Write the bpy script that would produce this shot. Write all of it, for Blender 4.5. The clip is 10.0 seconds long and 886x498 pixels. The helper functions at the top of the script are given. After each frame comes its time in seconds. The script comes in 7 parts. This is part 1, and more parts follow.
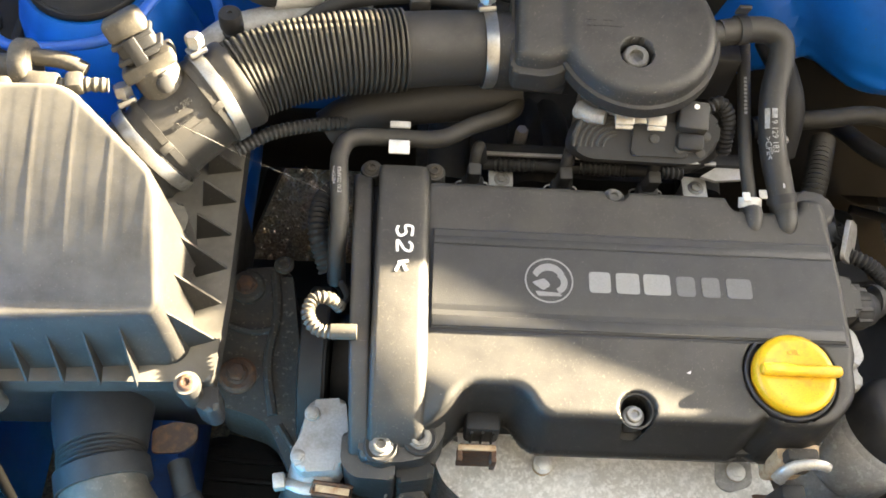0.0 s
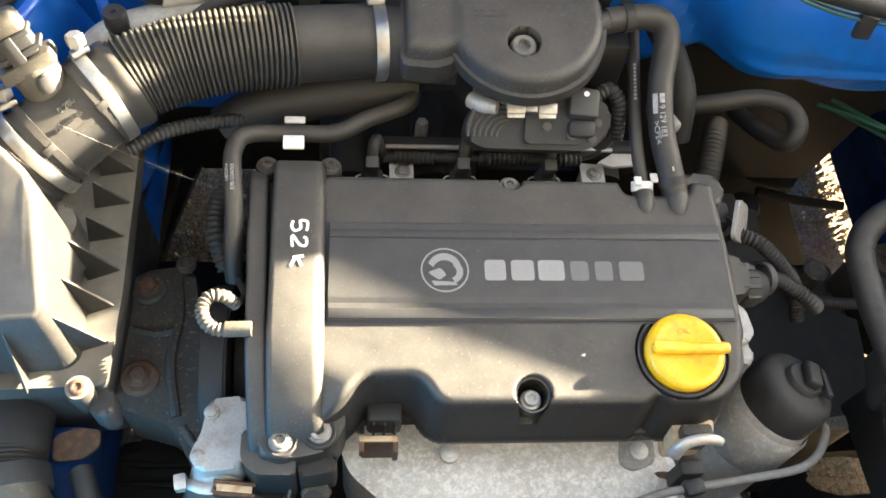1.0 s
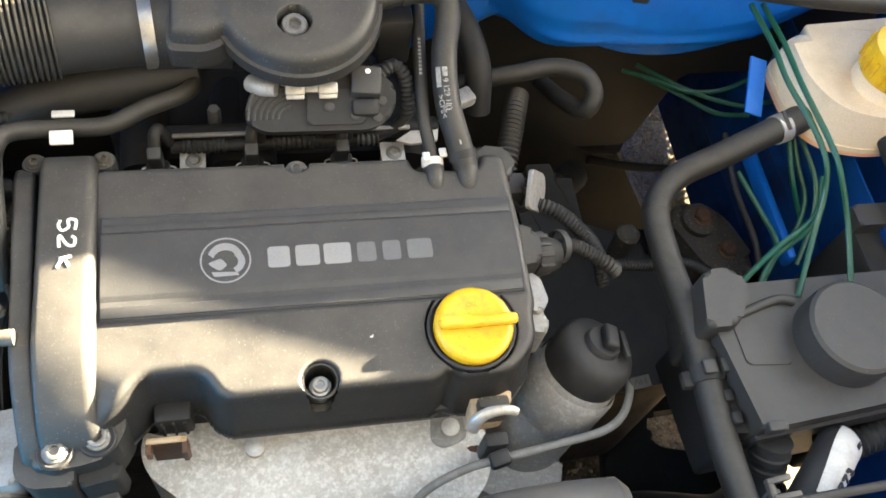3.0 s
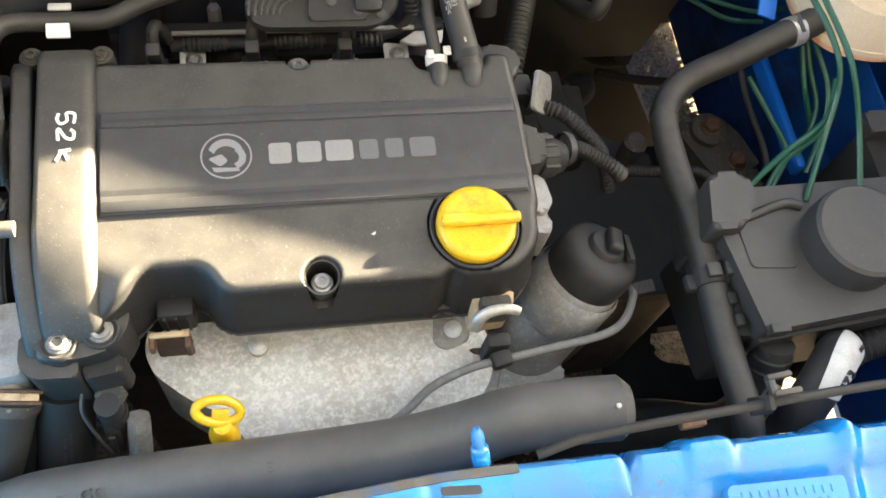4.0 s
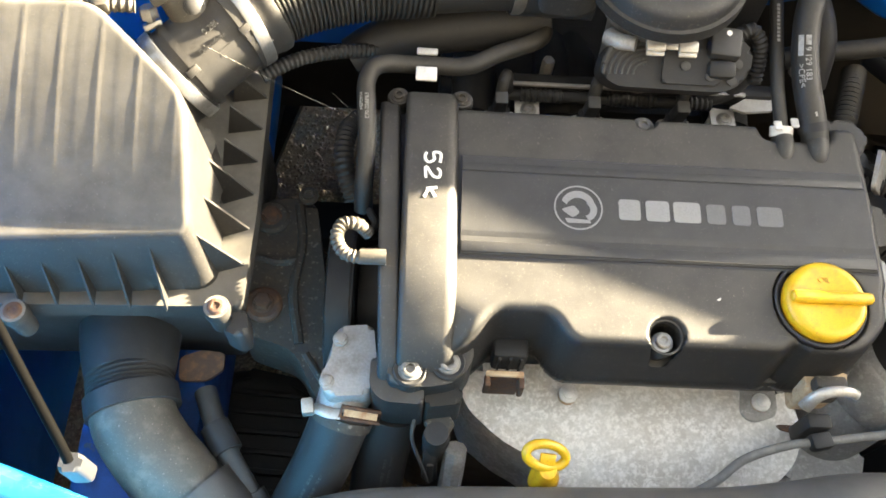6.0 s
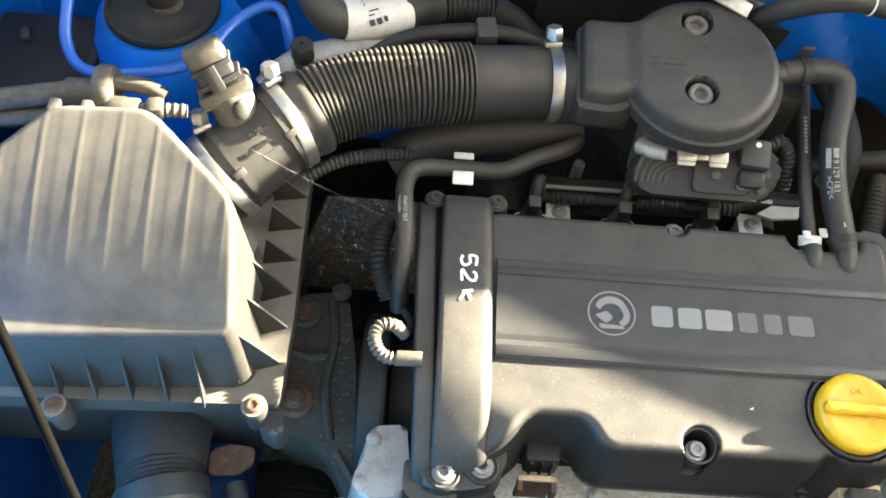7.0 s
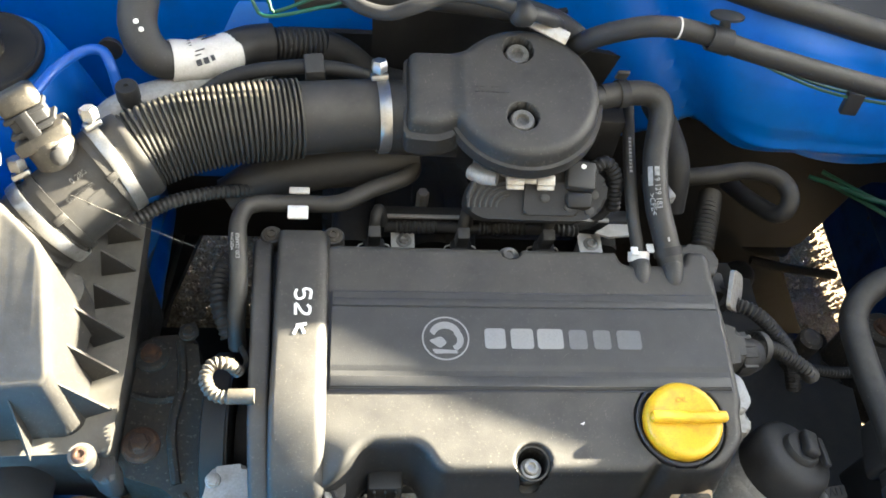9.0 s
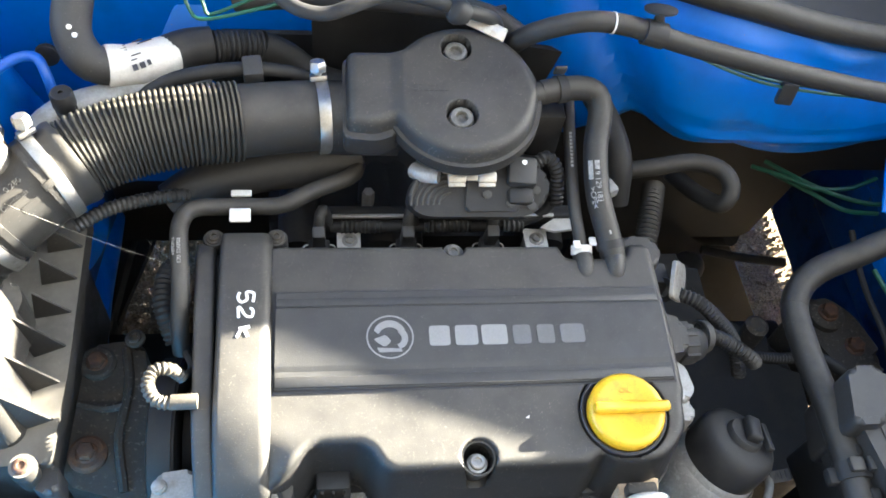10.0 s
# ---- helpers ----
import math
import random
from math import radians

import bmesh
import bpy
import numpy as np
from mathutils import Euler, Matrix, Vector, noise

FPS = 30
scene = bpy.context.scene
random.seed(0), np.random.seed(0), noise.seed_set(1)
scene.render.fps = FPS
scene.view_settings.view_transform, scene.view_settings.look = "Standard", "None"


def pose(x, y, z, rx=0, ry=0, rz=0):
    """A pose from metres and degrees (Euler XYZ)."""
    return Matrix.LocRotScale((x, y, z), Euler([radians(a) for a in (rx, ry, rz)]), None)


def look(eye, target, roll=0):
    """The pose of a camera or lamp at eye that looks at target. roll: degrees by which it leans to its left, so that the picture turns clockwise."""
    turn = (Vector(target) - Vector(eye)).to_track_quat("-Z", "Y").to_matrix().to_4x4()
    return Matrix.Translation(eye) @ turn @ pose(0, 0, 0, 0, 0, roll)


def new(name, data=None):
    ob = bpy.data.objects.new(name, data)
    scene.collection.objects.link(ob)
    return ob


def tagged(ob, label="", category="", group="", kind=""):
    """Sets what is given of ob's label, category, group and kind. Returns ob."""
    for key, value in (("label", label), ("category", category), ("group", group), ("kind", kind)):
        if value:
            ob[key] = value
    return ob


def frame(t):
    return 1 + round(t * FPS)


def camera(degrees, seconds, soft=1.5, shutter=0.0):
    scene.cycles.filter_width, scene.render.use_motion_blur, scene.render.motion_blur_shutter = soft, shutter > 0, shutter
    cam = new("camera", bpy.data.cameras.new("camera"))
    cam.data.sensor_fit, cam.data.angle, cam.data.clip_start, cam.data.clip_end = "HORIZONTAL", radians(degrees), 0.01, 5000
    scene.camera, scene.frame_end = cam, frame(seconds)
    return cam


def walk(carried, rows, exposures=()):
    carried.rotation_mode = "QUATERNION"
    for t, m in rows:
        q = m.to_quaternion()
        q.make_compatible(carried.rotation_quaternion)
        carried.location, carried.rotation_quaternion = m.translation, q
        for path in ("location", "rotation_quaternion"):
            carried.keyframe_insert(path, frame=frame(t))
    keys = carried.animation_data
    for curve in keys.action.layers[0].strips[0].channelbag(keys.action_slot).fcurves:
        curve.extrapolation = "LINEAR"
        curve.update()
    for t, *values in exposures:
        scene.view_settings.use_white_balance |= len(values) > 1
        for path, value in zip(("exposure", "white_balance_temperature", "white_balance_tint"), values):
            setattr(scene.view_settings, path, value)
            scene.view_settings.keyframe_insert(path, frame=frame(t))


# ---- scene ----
cam = camera(52.9, 10.0, soft=1.7)
METRES, EYE, TILT, LEAN, TURN = 0.465, 1.372, -60.0, -3.0, 1.2
ROWS = [
    (0.0, 0.0, 0.0, 0.0, 0.0, 0.0, -0.0),
    (0.5, 0.0399, -0.0184, -0.0087, -1.37, 0.36, 0.89),
    (1.0, 0.0845, -0.0095, -0.0096, -3.3, -0.27, 2.1),
    (1.5, 0.1383, 0.0008, -0.0115, -5.5, -0.76, 3.82),
    (2.0, 0.192, -0.0053, -0.0134, -7.59, -0.67, 4.83),
    (3.5, 0.3014, -0.0013, -0.052, -9.29, -3.47, 6.03),
    (4.0, 0.2895, 0.0063, -0.0867, -8.57, -5.78, 5.65),
    (4.5, 0.2514, 0.0082, -0.0844, -7.13, -5.42, 4.09),
    (5.0, 0.153, 0.0118, -0.0728, -3.87, -4.16, 2.07),
    (5.5, 0.0403, 0.011, -0.0646, -0.59, -3.72, 1.0),
    (7.0, -0.0805, -0.018, -0.0047, 0.88, 2.04, -1.42),
    (7.5, -0.0663, -0.0324, 0.0114, 0.05, 4.27, -0.9),
    (8.0, -0.0493, -0.0359, 0.0111, -0.83, 4.52, -0.6),
    (8.5, -0.0045, -0.0326, 0.0043, -2.49, 3.88, -0.49),
    (9.0, 0.0749, -0.0368, -0.0036, -3.57, 3.9, 1.89),
    (9.5, 0.1151, -0.0454, -0.006, -5.03, 3.69, 4.08),
    (10.0, 0.1207, -0.046, -0.0053, -5.36, 3.66, 3.64),
]
walk(cam, [(t, pose(0, 0, EYE, TILT, LEAN, TURN) @ pose(METRES * x, METRES * y, METRES * z, 90 + pitch, roll, yaw)) for t, x, y, z, yaw, pitch, roll in ROWS],
     exposures=[(0.0, 5.0, 7200, 7), (1.0, 5.05, 6950, 7), (2.0, 5.2, 6750, 6), (3.5, 5.15, 7150, 6), (4.5, 5.05, 7350, 6), (5.5, 5.0, 7250, 7), (7.0, 4.85, 6650, 4), (8.5, 4.95, 6550, 4), (9.0, 4.93, 6250, 4), (9.5, 5.1, 5950, 5), (10.0, 5.15, 5950, 6)])

# ---- daylight: low warm sun from behind the right wing, open sky ----
SUN_AZ, SUN_EL = radians(68), radians(14.5)
world = bpy.data.worlds.new("sky")
scene.world = world
world.use_nodes = True
wn = world.node_tree.nodes
sky = wn.new("ShaderNodeTexSky")
sky.sky_type = "NISHITA"
sky.sun_disc = False
sky.sun_elevation = SUN_EL
sky.sun_rotation = SUN_AZ
sky.dust_density = 2.0
sky.ozone_density = 0.6
haze = wn.new("ShaderNodeHueSaturation")
haze.inputs["Saturation"].default_value = 0.4
world.node_tree.links.new(sky.outputs[0], haze.inputs["Color"])
world.node_tree.links.new(haze.outputs[0], wn["Background"].inputs[0])
wn["Background"].inputs[1].default_value = 0.05
sun_dir = Vector((math.sin(SUN_AZ) * math.cos(SUN_EL), math.cos(SUN_AZ) * math.cos(SUN_EL), math.sin(SUN_EL)))
sun = new("sun", bpy.data.lights.new("sun", "SUN"))
sun.data.energy = 4.9
sun.data.angle = radians(0.55)
sun.data.color = (1.0, 0.86, 0.66)
sun.matrix_world = look(sun_dir * 20, (0, 0, 0))


# ---- materials ----
def material(name, color, rough=0.5, metal=0.0, dust=None, dust_amount=0.5, scale=60.0, grain=0.08, bump=0.15, fine=900.0, spots=None, coat=0.0, spread=(0.45, 0.7), spot_scale=900.0, spots_at=(0.64, 0.72), blotch=0.0, spec=0.5, pale_tops=False, spot_detail=3.0):
    """Base colour with fine grain, a second colour in patches (dust, rust, oxide) and fine relief."""
    m = bpy.data.materials.new(name)
    m.use_nodes = True
    n, l = m.node_tree.nodes, m.node_tree.links
    b = n["Principled BSDF"]
    b.inputs["Metallic"].default_value = metal
    b.inputs["Specular IOR Level"].default_value = spec
    if coat:
        b.inputs["Coat Weight"].default_value = coat
        b.inputs["Coat Roughness"].default_value = 0.05
    geo = n.new("ShaderNodeNewGeometry")

    def tex(s, detail=4.0, roughness=0.6):
        t = n.new("ShaderNodeTexNoise")
        t.inputs["Scale"].default_value = s
        t.inputs["Detail"].default_value = detail
        t.inputs["Roughness"].default_value = roughness
        l.new(geo.outputs["Position"], t.inputs["Vector"])
        return t

    def mix(fac, a, c, blend="MIX"):
        x = n.new("ShaderNodeMix")
        x.data_type = "RGBA"
        x.blend_type = blend
        if isinstance(fac, float):
            x.inputs[0].default_value = fac
        else:
            l.new(fac, x.inputs[0])
        for slot, v in ((6, a), (7, c)):
            if isinstance(v, tuple):
                x.inputs[slot].default_value = (*v, 1)
            else:
                l.new(v, x.inputs[slot])
        return x.outputs[2]

    def ramp(src, lo, hi, top=1.0):
        r = n.new("ShaderNodeMapRange")
        r.interpolation_type = "SMOOTHSTEP"
        for i, v in ((1, lo), (2, hi), (3, 0.0), (4, top)):
            r.inputs[i].default_value = v
        l.new(src, r.inputs[0])
        return r.outputs[0]

    g = tex(fine)
    col = mix(ramp(g.outputs[0], 0.35, 0.65), tuple(c * (1 - grain) for c in color), tuple(min(1, c * (1 + grain)) for c in color))
    rough_out = None
    if dust:
        d = tex(scale, 6.0, 0.65)
        f = ramp(d.outputs[0], spread[0], spread[1], dust_amount)
        if pale_tops:
            # dust tint where faces point up; steep sides stay dark, their shade coloured in
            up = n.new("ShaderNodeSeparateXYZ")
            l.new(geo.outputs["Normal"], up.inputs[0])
            facing_up = ramp(up.outputs[2], 0.45, 0.97)
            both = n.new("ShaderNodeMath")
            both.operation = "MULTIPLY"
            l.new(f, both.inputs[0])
            l.new(facing_up, both.inputs[1])
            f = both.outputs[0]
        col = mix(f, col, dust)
        rough_out = ramp(d.outputs[0], spread[0], spread[1], 1.0)
    if spots:
        s = tex(spot_scale, spot_detail, 0.4 + 0.04 * spot_detail)
        col = mix(ramp(s.outputs[0], spots_at[0], spots_at[1], 0.8), col, spots)
    if blotch:
        big = tex(9.0, 5.0, 0.7)
        col = mix(ramp(big.outputs[0], 0.35, 0.68, blotch), col, tuple(0.45 * c for c in (dust or color)))
    l.new(col, b.inputs["Base Color"])
    r = n.new("ShaderNodeMapRange")
    r.inputs[3].default_value = max(0.02, rough - 0.06)
    r.inputs[4].default_value = min(1.0, rough + 0.12)
    l.new(rough_out or tex(scale * 1.7).outputs[0], r.inputs[0])
    l.new(r.outputs[0], b.inputs["Roughness"])
    if bump:
        bn = n.new("ShaderNodeBump")
        bn.inputs["Strength"].default_value = bump
        bn.inputs["Distance"].default_value = 0.0006
        l.new(g.outputs[0], bn.inputs["Height"])
        l.new(bn.outputs[0], b.inputs["Normal"])
    return m


PLASTIC = material("dusty_black_plastic", (0.016, 0.016, 0.016), 0.48, dust=(0.088, 0.083, 0.075), dust_amount=0.72, scale=36, spread=(-0.25, 0.95), spots=(0.24, 0.215, 0.18), spot_scale=1000, spots_at=(0.665, 0.71), bump=0.2, blotch=0.10, spec=0.32, pale_tops=True)
DUCTPLASTIC = material("dusty_pipe_plastic", (0.022, 0.022, 0.022), 0.42, dust=(0.105, 0.098, 0.090), dust_amount=0.85, scale=28, spread=(-0.25, 0.95), spec=0.5, blotch=0.08, bump=0.25, fine=700, spots=(0.20, 0.185, 0.165), spot_scale=900, spots_at=(0.70, 0.76))
PLATE = material("matt_black_plate", (0.030, 0.030, 0.031), 0.38, dust=(0.070, 0.069, 0.067), dust_amount=0.6, scale=50, spread=(-0.2, 0.95), spots=(0.20, 0.185, 0.165), spot_scale=1200, spots_at=(0.68, 0.73), bump=0.25, blotch=0.2, spec=0.3, pale_tops=True)
BOLT = material("worn_bolt_steel", (0.20, 0.193, 0.18), 0.45, metal=0.5, dust=(0.10, 0.11, 0.08), dust_amount=0.7, scale=220, bump=0.3)
# darker than BOLT; on the foot bolts it stands in for shade
FOOTBOLT = material("dull_dark_steel", (0.15, 0.145, 0.135), 0.6, metal=0.3, dust=(0.085, 0.08, 0.072), dust_amount=0.7, scale=260, bump=0.5)
RUSTLIP = material("pale_rust_edge", (0.46, 0.34, 0.21), 0.7, metal=0.1, dust=(0.25, 0.12, 0.05), dust_amount=0.7, scale=150, bump=0.6)
AIRBOX = material("aged_grey_plastic", (0.021, 0.020, 0.019), 0.5, dust=(0.180, 0.168, 0.147), dust_amount=0.85, scale=30, spread=(-0.2, 0.95), bump=0.12, spots=(0.17, 0.155, 0.13), spot_scale=900, spots_at=(0.66, 0.72), blotch=0.2, spec=0.15, pale_tops=True)
RUBBER = material("dusty_rubber", (0.016, 0.0158, 0.0156), 0.52, dust=(0.088, 0.081, 0.071), dust_amount=0.75, scale=45, spread=(-0.1, 0.9), bump=0.25, spots=(0.16, 0.145, 0.12), spot_scale=1100, spots_at=(0.68, 0.74), blotch=0.2, spec=0.32, pale_tops=True)
BELLOWS = material("dusty_bellows_rubber", (0.017, 0.0168, 0.0164), 0.55, dust=(0.135, 0.118, 0.092), dust_amount=0.75, scale=45, spread=(-0.1, 0.9), bump=0.25, spots=(0.17, 0.15, 0.12), spot_scale=1100, spots_at=(0.68, 0.74), spec=0.25, pale_tops=True)
RUBBER_DARK = material("black_rubber", (0.023, 0.023, 0.024), 0.58, dust=(0.056, 0.053, 0.049), dust_amount=0.4, scale=30, spots=(0.09, 0.08, 0.07), spot_scale=1000, spots_at=(0.68, 0.74), spec=0.25)
GREYPLASTIC = material("dark_grey_plastic", (0.028, 0.028, 0.0285), 0.5, dust=(0.095, 0.092, 0.087), dust_amount=0.55, scale=30, spread=(-0.15, 0.95), bump=0.2, spots=(0.17, 0.16, 0.145), spot_scale=1000, spots_at=(0.67, 0.73), blotch=0.2, spec=0.3, pale_tops=True)
BLUE = material("blue_car_paint", (0.0, 0.125, 0.53), 0.5, dust=(0.006, 0.085, 0.33), dust_amount=0.5, scale=12, grain=0.03, bump=0.03, coat=0.04, spec=0.35, spots=(0.11, 0.12, 0.12), spot_scale=260, spots_at=(0.70, 0.735), blotch=0.2)
# brighter copy of BLUE: daylight on the front panel put into the paint, plus dust
BLUE_LIT = material("lit_blue_paint", (0.003, 0.215, 0.58), 0.3, dust=(0.04, 0.15, 0.34), dust_amount=0.65, scale=18, grain=0.04, bump=0.04, coat=0.7, spots=(0.10, 0.13, 0.15), spot_scale=220, spots_at=(0.64, 0.72), blotch=0.15)
# darker copy of BLUE for panels in shade, with dirt specks
BLUE_SHADED = material("shaded_blue_paint", (0.002, 0.050, 0.21), 0.5, dust=(0.012, 0.020, 0.05), dust_amount=0.8, scale=14, bump=0.2, spots=(0.06, 0.05, 0.04), spot_scale=90, spec=0.3)
# near-black base: the rod's shade is put into its colour
RODSTEEL = material("shaded_rod_steel", (0.0016, 0.0015, 0.0014), 0.75, bump=0.2, spec=0.02)
CASTING = material("dirty_casting", (0.27, 0.26, 0.245), 0.6, metal=0.15, dust=(0.36, 0.345, 0.32), dust_amount=0.6, scale=60, bump=0.7, fine=400, spots=(0.42, 0.41, 0.385), spot_scale=160, spot_detail=8.0, spots_at=(0.50, 0.66))
ALU = material("cast_aluminium", (0.30, 0.295, 0.285), 0.5, metal=0.3, dust=(0.16, 0.14, 0.12), dust_amount=0.7, scale=45, bump=0.5, fine=500)
SHIELD = material("mottled_heat_shield", (0.60, 0.575, 0.53), 0.5, metal=0.1, dust=(0.44, 0.405, 0.35), dust_amount=0.8, scale=22, bump=0.5, fine=420, spread=(0.42, 0.66), spots=(0.84, 0.815, 0.77), spot_scale=190, spot_detail=9.0, spots_at=(0.46, 0.60), blotch=0.2)
STEEL = material("zinc_steel", (0.42, 0.405, 0.375), 0.4, metal=0.55, dust=(0.32, 0.28, 0.22), dust_amount=0.6, scale=200, bump=0.1)
ZINC = material("bright_zinc", (0.70, 0.69, 0.665), 0.4, metal=0.25, dust=(0.45, 0.43, 0.40), dust_amount=0.4, scale=120)
CHROME = material("bright_band", (0.34, 0.335, 0.325), 0.36, metal=0.85, dust=(0.20, 0.185, 0.16), dust_amount=0.4, scale=90)
RUST = material("rusty_iron", (0.065, 0.034, 0.021), 0.8, metal=0.1, dust=(0.17, 0.085, 0.042), dust_amount=0.7, scale=160, bump=0.9, fine=500)
IRON = material("grimy_dark_iron", (0.036, 0.032, 0.027), 0.75, metal=0.1, dust=(0.088, 0.072, 0.053), dust_amount=0.6, scale=70, bump=1.0, fine=260, spots=(0.17, 0.15, 0.12), spot_scale=300, spots_at=(0.60, 0.70), blotch=0.4)
GRIME = material("oily_black_metal", (0.022, 0.0215, 0.021), 0.6, dust=(0.042, 0.039, 0.035), dust_amount=0.6, scale=40, bump=0.4, spec=0.2)
YELLOW = material("yellow_plastic", (0.60, 0.37, 0.016), 0.35, dust=(0.40, 0.20, 0.015), dust_amount=0.6, scale=70, bump=0.08, spots=(0.30, 0.15, 0.02), spot_scale=500, spots_at=(0.66, 0.74))
TANK = material("cream_tank_plastic", (0.72, 0.60, 0.44), 0.4, dust=(0.50, 0.38, 0.25), dust_amount=0.5, scale=14, bump=0.05)
FLUID = material("pink_coolant_band", (0.75, 0.42, 0.26), 0.4, dust=(0.65, 0.38, 0.24), dust_amount=0.5, scale=14, bump=0.05)
WHITE = material("white_label", (0.54, 0.53, 0.505), 0.55, dust=(0.36, 0.34, 0.31), dust_amount=0.6, scale=60, bump=0.02)
INK = material("label_ink", (0.03, 0.03, 0.035), 0.6, bump=0)
SILVER = material("silver_print", (0.24, 0.24, 0.235), 0.45, metal=0.3, dust=(0.26, 0.25, 0.24), dust_amount=0.6, scale=150, bump=0.05)
SILVER_DIM = material("dim_silver_print", (0.13, 0.13, 0.127), 0.45, metal=0.3, dust=(0.13, 0.13, 0.125), dust_amount=0.6, scale=150, bump=0.05)
MARKER = material("white_marker_paint", (0.82, 0.81, 0.76), 0.6, bump=0.1)
HOSEPRINT = material("faded_white_print", (0.30, 0.295, 0.28), 0.6, dust=(0.12, 0.12, 0.115), dust_amount=0.8, scale=300, bump=0)
CABLEGREY = material("grey_cable_sheath", (0.15, 0.147, 0.14), 0.6, dust=(0.24, 0.235, 0.22), dust_amount=0.6, scale=120, bump=0.3, spec=0.3)
GREENWIRE = material("green_cable", (0.006, 0.062, 0.036), 0.4, dust=(0.022, 0.060, 0.042), dust_amount=0.4, scale=60, bump=0.03)
BLUEHOSE = material("blue_rubber_hose", (0.012, 0.085, 0.40), 0.45, dust=(0.03, 0.11, 0.36), dust_amount=0.4, scale=40, bump=0.05)
GREENCLIP = material("green_clip_plastic", (0.02, 0.35, 0.16), 0.4, bump=0.05)
RED = material("red_plastic", (0.6, 0.02, 0.015), 0.4, bump=0.05)
CREAMPLASTIC = material("tan_plastic", (0.058, 0.053, 0.045), 0.5, dust=(0.145, 0.128, 0.103), dust_amount=0.6, scale=70, bump=0.3, spots=(0.22, 0.19, 0.15), spot_scale=700, spots_at=(0.64, 0.72), blotch=0.3, spec=0.3)
WEB = material("spider_silk", (0.5, 0.47, 0.4), 0.5, bump=0)
GRAVELMAT = material("dusty_gravel", (0.17, 0.125, 0.075), 0.95, dust=(0.27, 0.21, 0.135), dust_amount=0.8, scale=40, bump=1.0, fine=160, grain=0.35, spots=(0.34, 0.28, 0.20), spot_scale=240, spots_at=(0.55, 0.66))
STONE = material("gravel_stone", (0.20, 0.15, 0.095), 0.9, dust=(0.34, 0.27, 0.185), dust_amount=0.8, scale=45, bump=0.6, fine=300, grain=0.3)
GLASS = material("tinted_glass", (0.02, 0.025, 0.025), 0.08, bump=0)


# ---- mesh helpers ----
PLACE = {}


def finish(bm, angle=38):
    bmesh.ops.recalc_face_normals(bm, faces=bm.faces)
    for f in bm.faces:
        f.smooth = True
    for e in bm.edges:
        if len(e.link_faces) == 2:
            e.smooth = e.calc_face_angle(0) < radians(angle) and max(len(f.verts) for f in e.link_faces) < 9
    return bm


def mesh_of(name, bm, mat):
    me = bpy.data.meshes.new(name)
    bm.to_mesh(me)
    bm.free()
    me.materials.append(mat)
    return me


def centre_of(bm):
    xs = [v.co for v in bm.verts]
    lo = Vector((min(c.x for c in xs), min(c.y for c in xs), min(c.z for c in xs)))
    hi = Vector((max(c.x for c in xs), max(c.y for c in xs), max(c.z for c in xs)))
    return Vector(((lo.x + hi.x) / 2, (lo.y + hi.y) / 2, lo.z))


def thing(name, base, label, category, group="", kind=""):
    """An Empty at a thing's base."""
    ob = new(name)
    ob.empty_display_size = 0.02
    ob.location = base
    PLACE[ob.name] = Vector(base)
    return tagged(ob, label, category, group, kind)


def part(name, bm, mat, parent, label="", angle=38):
    """Links a bmesh, given in world metres, as one mesh under a thing or a part."""
    finish(bm, angle)
    c = centre_of(bm)
    bmesh.ops.translate(bm, vec=-c, verts=bm.verts)
    ob = new(name, mesh_of(name, bm, mat))
    ob.parent = parent
    ob.location = c - PLACE[parent.name]
    PLACE[ob.name] = c
    return tagged(ob, label)


def solo(name, bm, mat, label, category="", group="", kind="", angle=38):
    """Links a bmesh as a top-level thing of one mesh."""
    finish(bm, angle)
    c = centre_of(bm)
    bmesh.ops.translate(bm, vec=-c, verts=bm.verts)
    ob = new(name, mesh_of(name, bm, mat))
    ob.location = c
    PLACE[ob.name] = c
    return tagged(ob, label, category, group, kind)


def frame_to(direction, up=(0, 0, 1)):
    """A turn whose z runs along direction."""
    z = Vector(direction).normalized()
    x = Vector(up).cross(z)
    if x.length < 1e-4:
        x = Vector((1, 0, 0))
    x.normalize()
    y = z.cross(x)
    return Matrix((x, y, z)).transposed().to_4x4()


def at(place, direction=(0, 0, 1), up=(0, 1, 0)):
    return Matrix.Translation(place) @ frame_to(direction, up)


def lathe(profile, m=Matrix(), seg=28, bm=None, cap=True):
    """Turns (radius, height) pairs about z, then places the result by m."""
    bm = bm or bmesh.new()
    rings = []
    for r, h in profile:
        if r < 1e-6:
            rings.append([bm.verts.new(m @ Vector((0, 0, h)))])
        else:
            rings.append([bm.verts.new(m @ Vector((r * math.cos(a), r * math.sin(a), h))) for a in (2 * math.pi * i / seg for i in range(seg))])
    for a, b in zip(rings, rings[1:]):
        for i in range(seg):
            j = (i + 1) % seg
            if len(a) == 1 and len(b) == 1:
                break
            if len(a) == 1:
                bm.faces.new((a[0], b[i], b[j]))
            elif len(b) == 1:
                bm.faces.new((a[i], a[j], b[0]))
            else:
                bm.faces.new((a[i], a[j], b[j], b[i]))
    if cap:
        for ring in (rings[0], rings[-1]):
            if len(ring) > 1:
                bm.faces.new(ring)
    return bm


